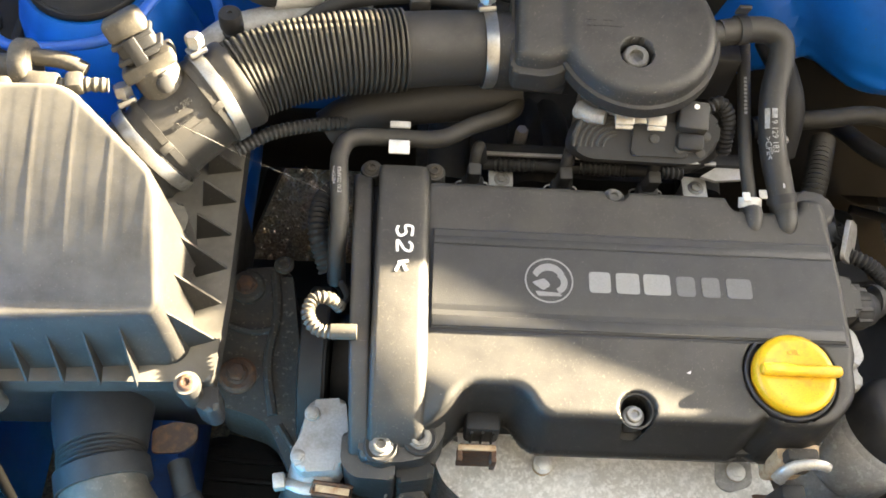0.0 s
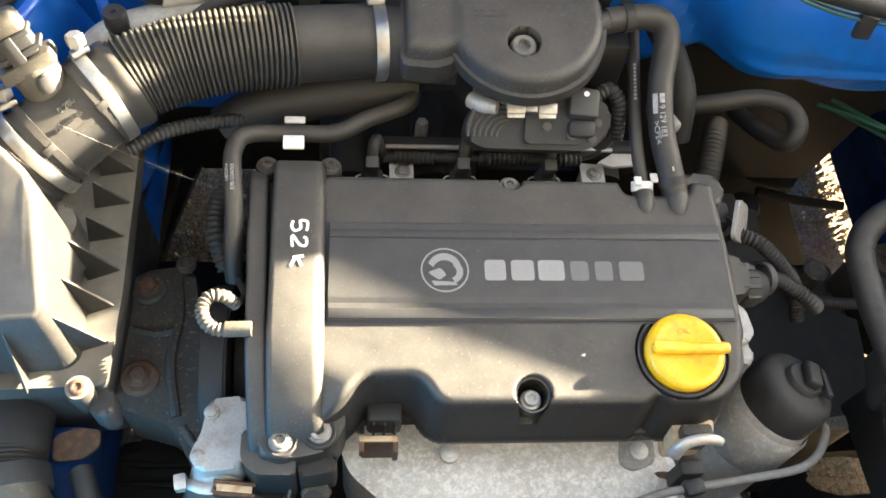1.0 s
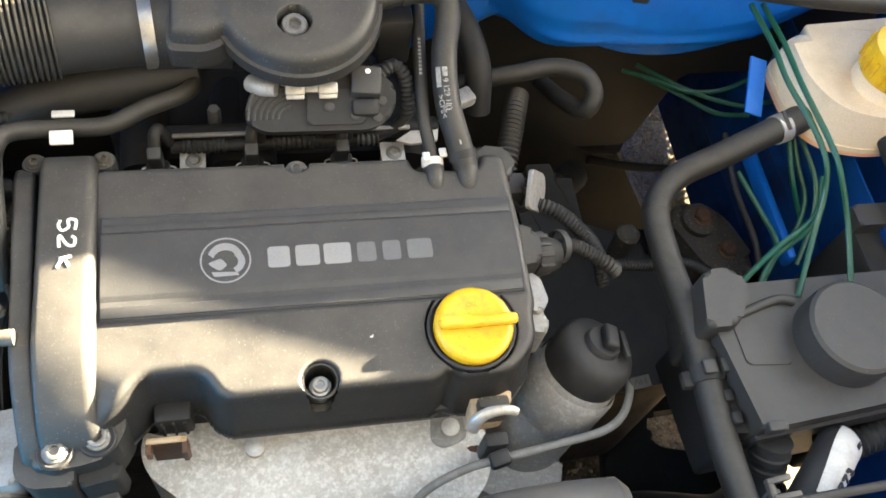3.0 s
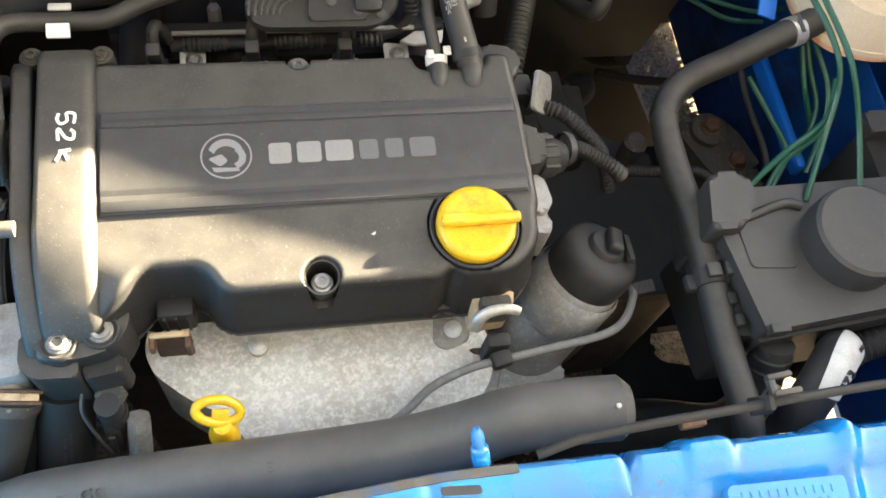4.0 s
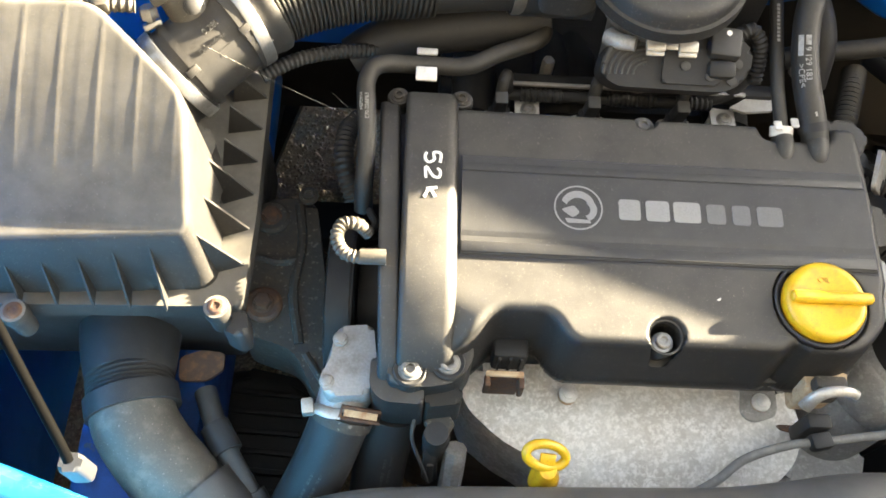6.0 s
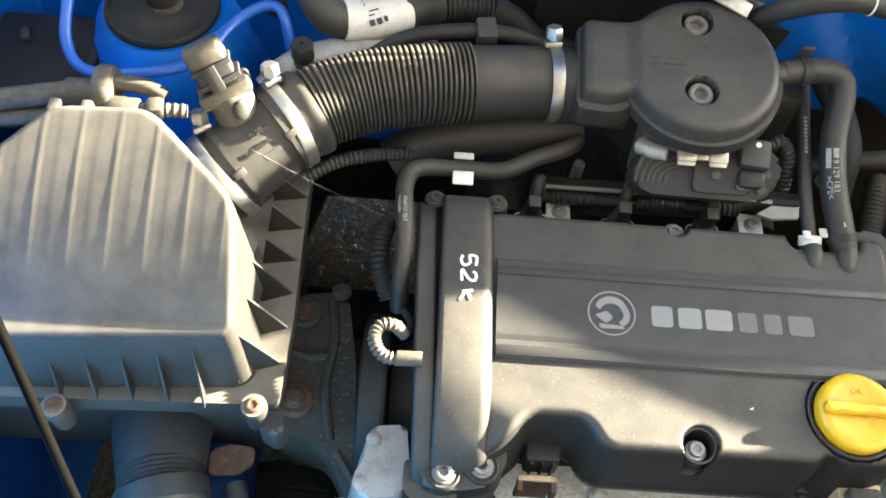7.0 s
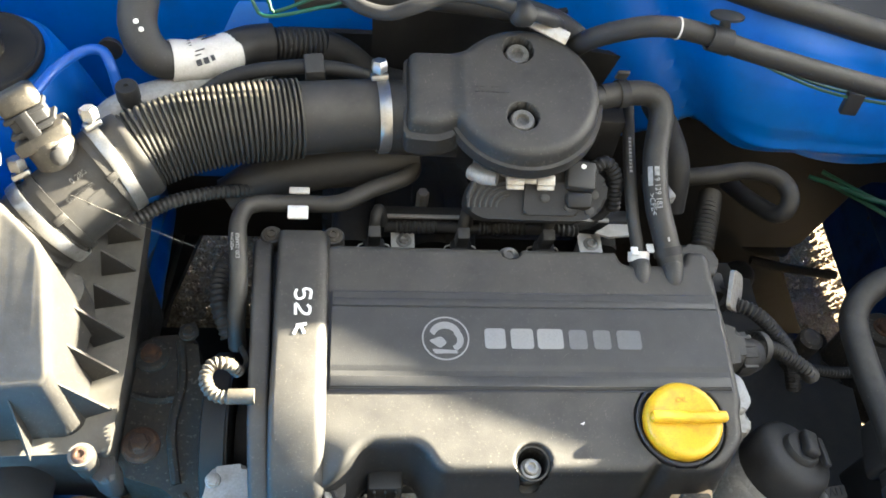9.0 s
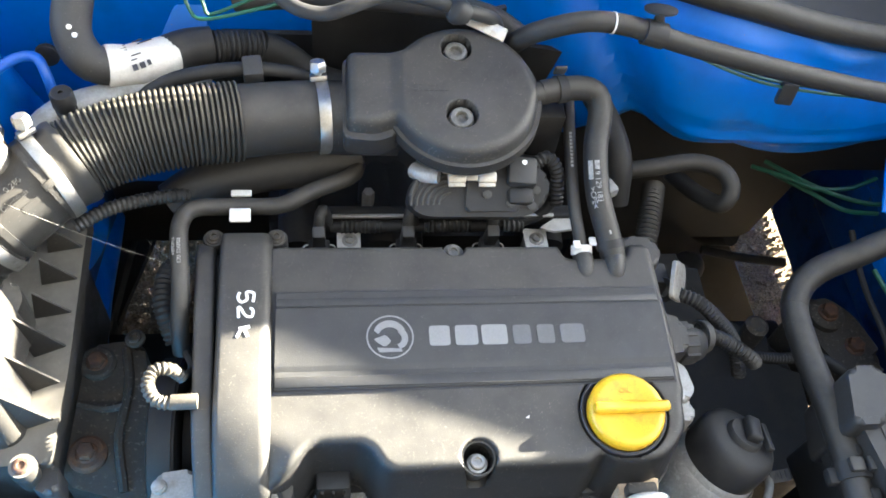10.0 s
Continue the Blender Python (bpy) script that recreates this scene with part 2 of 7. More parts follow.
def smooth_path(points, step=0.004):
    """A Catmull-Rom line through the points, in even steps."""
    p = [Vector(q) for q in points]
    p = [2 * p[0] - p[1]] + p + [2 * p[-1] - p[-2]]
    dense = []
    for i in range(1, len(p) - 2):
        for k in range(24):
            t = k / 24
            a, b, c, d = p[i - 1], p[i], p[i + 1], p[i + 2]
            dense.append(0.5 * (2 * b + (c - a) * t + (2 * a - 5 * b + 4 * c - d) * t * t + (3 * b - a - 3 * c + d) * t ** 3))
    dense.append(p[-2])
    runs = [0.0]
    for a, b in zip(dense, dense[1:]):
        runs.append(runs[-1] + (b - a).length)
    n = max(2, round(runs[-1] / step))
    out, k = [], 0
    for i in range(n + 1):
        want = runs[-1] * i / n
        while k < len(runs) - 2 and runs[k + 1] < want:
            k += 1
        f = (want - runs[k]) / max(1e-9, runs[k + 1] - runs[k])
        out.append(dense[k].lerp(dense[k + 1], f))
    return out


def tube(points, radius, seg=14, step=0.004, bm=None, ridges=0.0, pitch=0.004, smooth=True, flat=1.0, sharp=1.0):
    """A hose along the points. radius: metres, or a function of the run (0 to 1). ridges: depth of its corrugation."""
    bm = bm or bmesh.new()
    if ridges:
        step = pitch / (4 if sharp == 1.0 else 7)
    line = smooth_path(points, step) if smooth else [Vector(q) for q in points]
    total = sum((b - a).length for a, b in zip(line, line[1:]))
    side, rings, run = None, [], 0.0
    for i, c in enumerate(line):
        if i:
            run += (c - line[i - 1]).length
        way = (line[min(i + 1, len(line) - 1)] - line[max(i - 1, 0)]).normalized()
        if side is None:
            side = way.cross(Vector((0, 0, 1)))
            if side.length < 0.05:
                side = way.cross(Vector((0, 1, 0)))
        side = (side - way * side.dot(way)).normalized()
        other = way.cross(side)
        r = radius(run / total) if callable(radius) else radius
        if ridges:
            r -= ridges * (0.5 - 0.5 * math.cos(2 * math.pi * run / pitch)) ** sharp
        rings.append([bm.verts.new(c + side * r * math.cos(a) + other * r * flat * math.sin(a)) for a in (2 * math.pi * k / seg for k in range(seg))])
    for a, b in zip(rings, rings[1:]):
        for k in range(seg):
            j = (k + 1) % seg
            bm.faces.new((a[k], a[j], b[j], b[k]))
    bm.faces.new(rings[0])
    bm.faces.new(rings[-1])
    return bm


def box(size, m=Matrix(), bevel=0.0, bm=None, segments=2):
    """A block with its base at m's origin."""
    own = bmesh.new()
    bmesh.ops.create_cube(own, size=1)
    for v in own.verts:
        v.co = Vector((v.co.x * size[0], v.co.y * size[1], (v.co.z + 0.5) * size[2]))
    if bevel:
        bmesh.ops.bevel(own, geom=own.edges[:], offset=bevel, segments=segments, affect="EDGES", profile=0.5)
    bmesh.ops.transform(own, matrix=m, verts=own.verts)
    return join(bm, own)


def join(bm, own):
    if bm is None:
        return own
    me = bpy.data.meshes.new("tmp")
    own.to_mesh(me)
    own.free()
    bm.from_mesh(me)
    bpy.data.meshes.remove(me)
    return bm


def prism(outline, z0, z1, bevel=0.0, segments=3, m=Matrix(), bm=None, both=False):
    """A plan outline drawn up from z0 to z1, with its upper rim rounded."""
    own = bmesh.new()
    low = [own.verts.new((x, y, z0)) for x, y in outline]
    top = [own.verts.new((x, y, z1)) for x, y in outline]
    n = len(outline)
    own.faces.new(low)
    upper = own.faces.new(top)
    for i in range(n):
        j = (i + 1) % n
        own.faces.new((low[i], low[j], top[j], top[i]))
    if bevel:
        rim = list(upper.edges)
        if both:
            rim += [e for e in own.edges if all(v in low for v in e.verts)]
        bmesh.ops.bevel(own, geom=rim, offset=bevel, segments=segments, affect="EDGES", profile=0.5)
    bmesh.ops.recalc_face_normals(own, faces=own.faces)
    bmesh.ops.transform(own, matrix=m, verts=own.verts)
    return join(bm, own)


def inside_distance(pts, outline):
    """Distance of each point from the outline's rim, positive inside."""
    a = np.array(outline)
    b = np.roll(a, -1, axis=0)
    best = np.full(len(pts), 1e9)
    odd = np.zeros(len(pts), bool)
    for (ax, ay), (bx, by) in zip(a, b):
        ex, ey = bx - ax, by - ay
        wx, wy = pts[:, 0] - ax, pts[:, 1] - ay
        t = np.clip((wx * ex + wy * ey) / max(ex * ex + ey * ey, 1e-12), 0, 1)
        best = np.minimum(best, (wx - t * ex) ** 2 + (wy - t * ey) ** 2)
        if abs(ey) > 1e-12:
            odd ^= ((ay > pts[:, 1]) != (by > pts[:, 1])) & (pts[:, 0] < ex * (pts[:, 1] - ay) / ey + ax)
    return np.where(odd, 1, -1) * np.sqrt(best)


def moulding(outline, top, roll, low, step=0.0014, wells=(), wall=9.0, reach=0.0085):
    """A moulded shell: flat top with a softly rolled rim, steep sides down to low, and round wells (x, y, radius, depth, roll)."""
    xy = np.array(outline)
    x0, y0 = xy.min(axis=0) - reach - 0.003
    x1, y1 = xy.max(axis=0) + reach + 0.003
    nx, ny = int((x1 - x0) / step) + 1, int((y1 - y0) / step) + 1
    gx, gy = np.meshgrid(x0 + step * np.arange(nx), y0 + step * np.arange(ny))
    pts = np.stack([gx.ravel(), gy.ravel()], axis=1)
    d = inside_distance(pts, outline)
    zt = top(pts[:, 0], pts[:, 1])

    def edge(dist, r):
        c = np.clip(r - dist, 0, r)
        return r - np.sqrt(np.maximum(r * r - c * c, 0)) + np.maximum(-dist, 0) * wall

    z = np.maximum(zt - edge(d, roll), low)
    for wx, wy, wr, depth, wroll in wells:
        w = np.hypot(pts[:, 0] - wx, pts[:, 1] - wy) - wr
        z = np.minimum(z, np.maximum(zt - edge(w, wroll) - np.maximum(-w, 0) * 40, zt - depth))
    bm = bmesh.new()
    keep = (d > -reach).reshape(ny, nx)
    zz = z.reshape(ny, nx)
    vs = {}

    def vert(j, i):
        if (j, i) not in vs:
            vs[j, i] = bm.verts.new((gx[j, i], gy[j, i], zz[j, i]))
        return vs[j, i]

    for j in range(ny - 1):
        for i in range(nx - 1):
            if keep[j, i] and keep[j, i + 1] and keep[j + 1, i] and keep[j + 1, i + 1]:
                bm.faces.new((vert(j, i), vert(j, i + 1), vert(j + 1, i + 1), vert(j + 1, i)))
    return bm


def rounded(points, radius, steps=5):
    """The outline with its corners rounded. Each point: x, y and, where it differs, its own radius."""
    out, n = [], len(points)
    for i, p in enumerate(points):
        r = p[2] if len(p) > 2 else radius
        a, b, c = Vector(points[i - 1][:2]), Vector(p[:2]), Vector(points[(i + 1) % n][:2])
        u, v = (a - b), (c - b)
        d = min(r, u.length * 0.45, v.length * 0.45)
        if d < 1e-5:
            out.append(tuple(b))
            continue
        s, e = b + u.normalized() * d, b + v.normalized() * d
        for k in range(steps + 1):
            t = k / steps
            q = s * (1 - t) ** 2 + b * 2 * t * (1 - t) + e * t * t
            out.append((q.x, q.y))
    return out


def circle(cx, cy, r, n=28, a0=0.0, a1=360.0):
    full = abs(a1 - a0) >= 359.9
    return [(cx + r * math.cos(radians(a0 + (a1 - a0) * i / (n if full else n - 1))), cy + r * math.sin(radians(a0 + (a1 - a0) * i / (n if full else n - 1)))) for i in range(n)]


def bolt(place, r, parent, direction=(0, 0, 1), mat=None, name="bolt", washer=1.55, high=0.7, socket=True, label=""):
    """A flanged bolt head with a star socket."""
    m = at(place, direction)
    bm = lathe([(r * washer, -0.002), (r * washer, 0.0), (r * washer * 0.95, r * 0.12), (r * 1.02, r * 0.2)], m, 20)
    if socket:
        lathe([(r, r * 0.1), (r, r * high * 0.85), (r * 0.88, r * high), (r * 0.55, r * high), (r * 0.48, r * high * 0.45), (0, r * high * 0.45)], m, 16, bm, cap=False)
    else:
        lathe([(r * 1.06, r * 0.1), (r * 1.06, r * high * 0.85), (r * 0.9, r * high), (0, r * high)], m, 6, bm, cap=False)
    return part(name, bm, mat or BOLT, parent, label)


def band(path, r, width, parent, mat, name="clamp_band", label="", frac=0.5, thick=0.0012):
    """A flat band round a hose, at a share of its run."""
    line = smooth_path(path, 0.002)
    i = min(max(int(frac * (len(line) - 1)), 1), len(line) - 2)
    way = (line[i + 1] - line[i - 1]).normalized()
    m = Matrix.Translation(line[i]) @ frame_to(way)
    w = width / 2
    bm = lathe([(r, -w), (r + thick, -w), (r + thick, w), (r, w)], m, 28, cap=False)
    return part(name, bm, mat, parent, label), m


def words(text, size, m, mat, parent, name="lettering", label="", depth=0.0004, bold=0.0):
    cu = bpy.data.curves.new("text", "FONT")
    cu.body = text
    cu.size = size
    cu.extrude = depth
    cu.offset = bold
    cu.align_x, cu.align_y = "CENTER", "CENTER"
    tmp = new("tmp_text", cu)
    bpy.context.view_layer.update()
    me = tmp.evaluated_get(bpy.context.evaluated_depsgraph_get()).to_mesh()
    bm = bmesh.new()
    bm.from_mesh(me)
    bpy.data.objects.remove(tmp)
    bmesh.ops.transform(bm, matrix=m, verts=bm.verts)
    return part(name, bm, mat, parent, label)


def bars(rows, m, mat, parent, name="print_bar", depth=0.0005):
    """Writing that cannot be read: plain bars (x, y, length, height)."""
    for x, y, w, h in rows:
        part(name, box((w, h, depth), m @ Matrix.Translation((x, y, 0))), mat, parent)


# ---- the setting: ground, body shell of the car ----
def ground_sheet():
    bm = bmesh.new()
    steps = [-400, -60, -12, -4, -1.6] + [-1.0 + 0.1 * i for i in range(27)] + [2.2, 4.5, 12, 60, 400]
    rows = []
    for y in steps:
        rows.append([bm.verts.new((x, y, 0.005 * noise.noise(Vector((x * 6, y * 6, 0))) if abs(x) < 2 and abs(y) < 2 else 0.0)) for x in steps])
    for a, b in zip(rows, rows[1:]):
        for i in range(len(steps) - 1):
            bm.faces.new((a[i], a[i + 1], b[i + 1], b[i]))
    return bm


solo("ground", ground_sheet(), GRAVELMAT, "dusty brown gravel ground under the car", "ground", kind="structure")


def gravel():
    bm = bmesh.new()
    rng = random.Random(4)
    for k in range(24000):
        x0, x1, y0, y1 = ((-0.42, -0.10, 0.55, 1.0), (0.60, 1.10, 0.65, 1.15), (0.30, 0.75, 0.05, 0.50), (-0.42, 1.10, 0.05, 1.15))[k % 4]
        x, y = rng.uniform(x0, x1), rng.uniform(y0, y1)
        r = 0.0012 + 0.0065 * rng.random() ** 7
        base = Vector((x, y, r * 0.35))
        own = []
        for d in ((1, 0, 0), (-1, 0, 0), (0, 1, 0), (0, -1, 0), (0, 0, 1), (0, 0, -0.6)):
            v = Vector(d) * r * rng.uniform(0.7, 1.2)
            v.rotate(Euler((0, 0, x * 40)))
            own.append(bm.verts.new(base + v))
        e, w, n, s, t, b = own
        for f in ((e, n, t), (n, w, t), (w, s, t), (s, e, t), (n, e, b), (w, n, b), (s, w, b), (e, s, b)):
            bm.faces.new(f)
    return bm


solo("gravel", gravel(), STONE, "loose pale gravel stones on the ground", "gravel", kind="stuff", angle=20)


def sheet(rows, thick=0.002):
    """A pressed panel: rows of points, given a thickness downwards or backwards along its normals."""
    bm = bmesh.new()
    grid = [[bm.verts.new(p) for p in row] for row in rows]
    for a, b in zip(grid, grid[1:]):
        for i in range(len(a) - 1):
            bm.faces.new((a[i], a[i + 1], b[i + 1], b[i]))
    bmesh.ops.recalc_face_normals(bm, faces=bm.faces)
    bm.normal_update()
    bmesh.ops.solidify(bm, geom=bm.faces[:], thickness=thick)
    return bm


def swept(profile, xs, shift):
    """A profile in y and z swept along x; shift(x, y, z) presses it into shape."""
    return [[shift(x, y, z) for y, z in profile] for x in xs]


def lerp(a, b, t):
    return a + (b - a) * max(0.0, min(1.0, t))


def ease(a, b, t):
    t = max(0.0, min(1.0, t))
    t = t * t * (3 - 2 * t)
    return a + (b - a) * t


XS = [-0.44 + 0.01 * i for i in range(123)]

body = thing("car_body", (0.18, 0.5, 0.0), "blue painted car body round the open engine bay", "car body", kind="structure")


def firewall_shape(x, v, bulge):
    """v runs from 0 at the lower edge to 1 at the top. Set back behind the engine, nearer and lower to the right of it, with pressed ridges."""
    f = ease(0.0, 1.0, (x - 0.22) / 0.20)
    low = lerp(0.60, 0.737, ease(0, 1, (x - 0.20) / 0.15)) + 3.0 * max(-0.08, min(0.14, x - 0.53)) ** 2 * ease(0, 1, (x - 0.26) / 0.14)
    high = lerp(0.955, 0.905, ease(0, 1, (x - 0.20) / 0.15)) - 0.035 * ease(0, 1, (x - 0.36) / 0.25)
    z = low + (high - low) * v
    y = lerp(0.625, 0.556, f) + 0.008 * math.sin(x * 11) - bulge * f + 0.035 * (1 - f) * v
    rib = 0.0045 * math.exp(-((z - 0.7785 + 0.07 * (x - 0.43)) / 0.0055) ** 2) * ease(0, 1, (x - 0.36) / 0.06)
    step = 0.8986 - 0.573 * min(max(x - 0.4513, -0.10), 0.0732) + 0.10 * max(x - 0.5245, 0.0)
    rib += 0.0034 * math.exp(-((z - step) / 0.007) ** 2) * ease(0, 1, (x - 0.36) / 0.05)
    rib -= 0.0024 * math.exp(-((z - step + 0.022) / 0.010) ** 2) * ease(0, 1, (x - 0.36) / 0.05)
    # valley beside the bulge, leaning to the right on its way down
    y += 0.026 * math.exp(-((x - 0.285 - 0.55 * (0.90 - z)) / 0.024) ** 2) * ease(1, 0, (x - 0.36) / 0.06) - 0.006 * math.exp(-((x + 0.165) / 0.006) ** 2)
    return (x, y - rib, z)


BULGE = ((0.0, 0.004), (0.06, 0.016), (0.20, 0.020), (0.34, 0.022), (0.50, 0.018), (0.62, 0.014), (0.76, 0.006), (0.86, 0.0), (1.0, -0.016))
FIRE = [(k / 44, float(np.interp(k / 44, [b[0] for b in BULGE], [b[1] for b in BULGE]))) for k in range(45)]
part("firewall", sheet(swept(FIRE, XS, firewall_shape)), BLUE, body)
# added black sheet, in place of the shade below the blue firewall
part("dark_backing", sheet([[(x, lerp(0.640, 0.590, (x - 0.2) / 0.25), z) for z in (0.46 + 0.07 * ease(0, 1, (x - 0.30) / 0.1) + 0.13 * ease(0, 1, (x - 0.565) / 0.03), 0.60 + 0.07 * ease(0, 1, (x - 0.565) / 0.03), 0.70, lerp(0.64, 0.80, (x + 0.12) / 0.08))] for x in XS], 0.006), GRIME, body, "black sheet standing for the dark below the firewall")
# black panel stands in for the shadowed recess behind the plenum
part("shadow_panel", sheet([[(x, 0.604 + 0.004 * math.sin(60 * x), z) for z in (0.70, 0.78, 0.835, 0.872 + 0.006 * math.sin(25 * x))] for x in [0.045 + 0.01 * k for k in range(18)]], 0.005), RUBBER_DARK, body, "black panel standing for the shadow behind the plenum")
part("scuttle_gutter", sheet([[(x, firewall_shape(x, 1, 0)[1] + dy, firewall_shape(x, 1, 0)[2] + dz) for dy, dz in ((0.012, -0.003), (0.04, 0.0), (0.10, 0.004), (0.16, 0.03), (0.24, 0.06))] for x in XS]), RUBBER_DARK, body)

# inner wings, with the outer wing's edge above
WING_Y = [-0.35, -0.1, 0.10, 0.24, 0.30, 0.345, 0.385, 0.41, 0.437, 0.448, 0.458, 0.477, 0.5175, 0.568, 0.600, 0.634, 0.645, 0.70, 0.72, 0.75, 0.77, 0.785, 0.80, 0.83, 0.85, 0.87, 0.9, 1.0]


def wing_top(y):
    """Height of the right wing's unseen upper edge, rising towards the windscreen, with humps and dips shaped for its
    shade.
    """
    keys = ((-0.4, 0.88), (0.1, 0.945), (0.24, 0.978), (0.345, 1.004), (0.385, 1.000), (0.437, 0.956), (0.448, 0.9485), (0.458, 0.9495), (0.477, 0.9575), (0.5175, 0.9735), (0.568, 0.9925), (0.634, 1.0155), (0.645, 1.034), (0.70, 1.029), (0.72, 1.025), (0.75, 1.026), (0.77, 1.05), (0.785, 1.116), (0.80, 1.105), (0.83, 1.108), (0.85, 1.124), (0.87, 1.142), (1.0, 1.22))
    for (a, za), (b, zb) in zip(keys, keys[1:]):
        if y <= b:
            return za + (zb - za) * (y - a) / (b - a)
    return keys[-1][1]


# low outer skirt is set to keep sun off the gravel but for a sliver
part("right_wing", sheet([[(0.80, y, 0.45), (0.80, y, 0.60), (0.79, y, wing_top(y) - 0.06), (0.775, y, wing_top(y) - 0.02), (0.78, y, wing_top(y)), (0.80, y, wing_top(y) + 0.003), (0.86, y, wing_top(y) - 0.02), (0.90, y, wing_top(y) - 0.1), (0.95, y, 0.5), (1.0, y, 0.3), (1.0, y, 0.020 if y > 0.71 else 0.032)] for y in WING_Y]), BLUE, body)
part("left_wing", sheet([[(-0.44, y, 0.25), (-0.44, y, 0.55), (-0.43, y, wing_top(y) - 0.07), (-0.42, y, wing_top(y) - 0.04), (-0.43, y, wing_top(y) - 0.02), (-0.45, y, wing_top(y) - 0.017), (-0.50, y, wing_top(y) - 0.03), (-0.55, y, wing_top(y) - 0.1), (-0.56, y, 0.3), (-0.56, y, -0.01)] for y in WING_Y]), BLUE, body)
# scuttle and windscreen close the rear
part("scuttle", sheet([[(x, 0.84, 0.97), (x, 0.90, 1.0), (x, 1.0, 1.05)] for x in XS]), RUBBER_DARK, body)
# added panel that stops light leaking in from the open cabin
part("light_stop_panel", sheet([[(x, 0.90, 0.20), (x, 0.90, 0.60), (x, 0.895, 0.96)] for x in (-0.56, -0.2, 0.18, 0.5, 0.92)], 0.004), GRIME, body)
part("windscreen", sheet([[(x, 0.96, 1.04), (x, 1.5, 1.42)] for x in XS[::6]], 0.006), GLASS, body)
# unseen sides, floor and tail, added to keep low sun off the ground
part("right_side", sheet([[(1.0 - 0.08 * (y > 1.4), y, 0.20 if y > 1.4 else 0.020), (0.94, y, 0.5), (0.93, y, 0.95)] for y in (0.98, 1.38, 1.42, 2.4, 3.2)]), BLUE, body)
part("left_side", sheet([[(-0.56, y, 0.20 if y > 1.2 else 0.06), (-0.58, y, 0.5), (-0.57, y, 0.95)] for y in (0.98, 1.6, 2.4, 3.2)]), BLUE, body)
part("cabin_floor", sheet([[(x, 1.0, 0.34), (x, 1.2, 0.20), (x, 3.2, 0.20)] for x in (-0.56, 0.0, 0.5, 0.92)]), GRIME, body)
part("tail", sheet([[(x, 3.2, 0.12), (x, 3.2, 0.95)] for x in (-0.56, 0.0, 0.5, 0.92)]), BLUE, body)
part("bumper", sheet([[(x, -0.10 + 0.05 * abs(x - 0.18), 0.10), (x, -0.16 + 0.05 * abs(x - 0.18), 0.35), (x, -0.13, 0.62), (x, -0.09, 0.70)] for x in XS[::3]]), BLUE, body)
part("roof", sheet([[(x, 1.45, 1.40), (x, 1.7, 1.46), (x, 2.3, 1.46)] for x in XS[::4]]), BLUE, body)


def chassis_rail(x0, w):
    return box((w, 0.95, 0.11), Matrix.Translation((x0, 0.22, 0.52)), 0.012)


part("chassis_rail", chassis_rail(-0.235, 0.10), BLUE_SHADED, body)
part("chassis_rail", chassis_rail(0.72, 0.08), BLUE_SHADED, body)
part("inner_leg", tube([(-0.186, 0.43, 0.565), (-0.192, 0.50, 0.552), (-0.197, 0.58, 0.53), (-0.205, 0.66, 0.50)], 0.021, 20, 0.01), BLUE, body)

# front panel carrying the bonnet lock
SLAM_X = [-0.44 + 0.02 * i for i in range(31)] + [0.18 + 0.003 * i for i in range(120)] + [0.54 + 0.02 * i for i in range(15)]


def slam_row(x):
    # raised stretch between two short steps, a pinch beside it and a round boss
    lift = 0.0035 * ease(0, 1, (x - 0.378) / 0.005) * ease(1, 0, (x - 0.409) / 0.007) + 0.006 * math.exp(-((x - 0.494) / 0.007) ** 2)
    pinch = math.exp(-((x - 0.3425) / 0.0035) ** 2)
    dent = -0.005 * pinch - 0.003 * math.exp(-((x - 0.215) / 0.005) ** 2)
    back = 0.070 - 0.085 * max(0.0, min(0.24, 0.22 - x)) + 0.9 * lift - 0.006 * pinch
    if x < -0.02:
        back = 0.0516 + 0.55 * max(0.0, -0.10 - x) * 0.6
        lift = 0.0
    z = 0.812 + lift + dent
    return [(x, back + 0.004, 0.70), (x, back + 0.004, z - 0.030), (x, back + 0.001, z - 0.012), (x, back - 0.002, z - 0.004), (x, back - 0.0045, z - 0.0006), (x, back - 0.010, z), (x, back - 0.022, z - 0.0045), (x, back - 0.027, z - 0.010), (x, back - 0.031, z - 0.013), (x, back - 0.050, z - 0.017), (x, back - 0.09, z - 0.02), (x, back - 0.14, z - 0.03), (x, back - 0.16, z - 0.10), (x, back - 0.16, 0.35)]


front = thing("front_panel", (0.18, 0.03, 0.35), "glossy blue front panel over the radiator", "front panel", kind="structure")
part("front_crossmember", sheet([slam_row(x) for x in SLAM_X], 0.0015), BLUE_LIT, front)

# open bonnet, standing up on its rod behind the engine
BON_X = [-0.42 + 0.04 * i for i in range(30)]
bonnet = thing("bonnet", (0.18, 0.92, 1.06), "open blue car bonnet raised on its rod", "bonnet")


def bonnet_row(s):
    y, z = 0.92 - 0.83 * s * math.cos(radians(53)), 1.06 + 0.83 * s * math.sin(radians(53))
    edge = 1.0 if s < 0.8 else 1.0 - 0.6 * ((s - 0.8) / 0.2) ** 2 * 0.25
    return [(0.16 + (x - 0.16) * edge, y + 0.02 * (1 - ((x - 0.16) / 0.58) ** 2), z + 0.012 * (1 - ((x - 0.16) / 0.58) ** 2)) for x in BON_X]


part("bonnet_skin", sheet([bonnet_row(i / 12) for i in range(13)], 0.012), BLUE, bonnet)

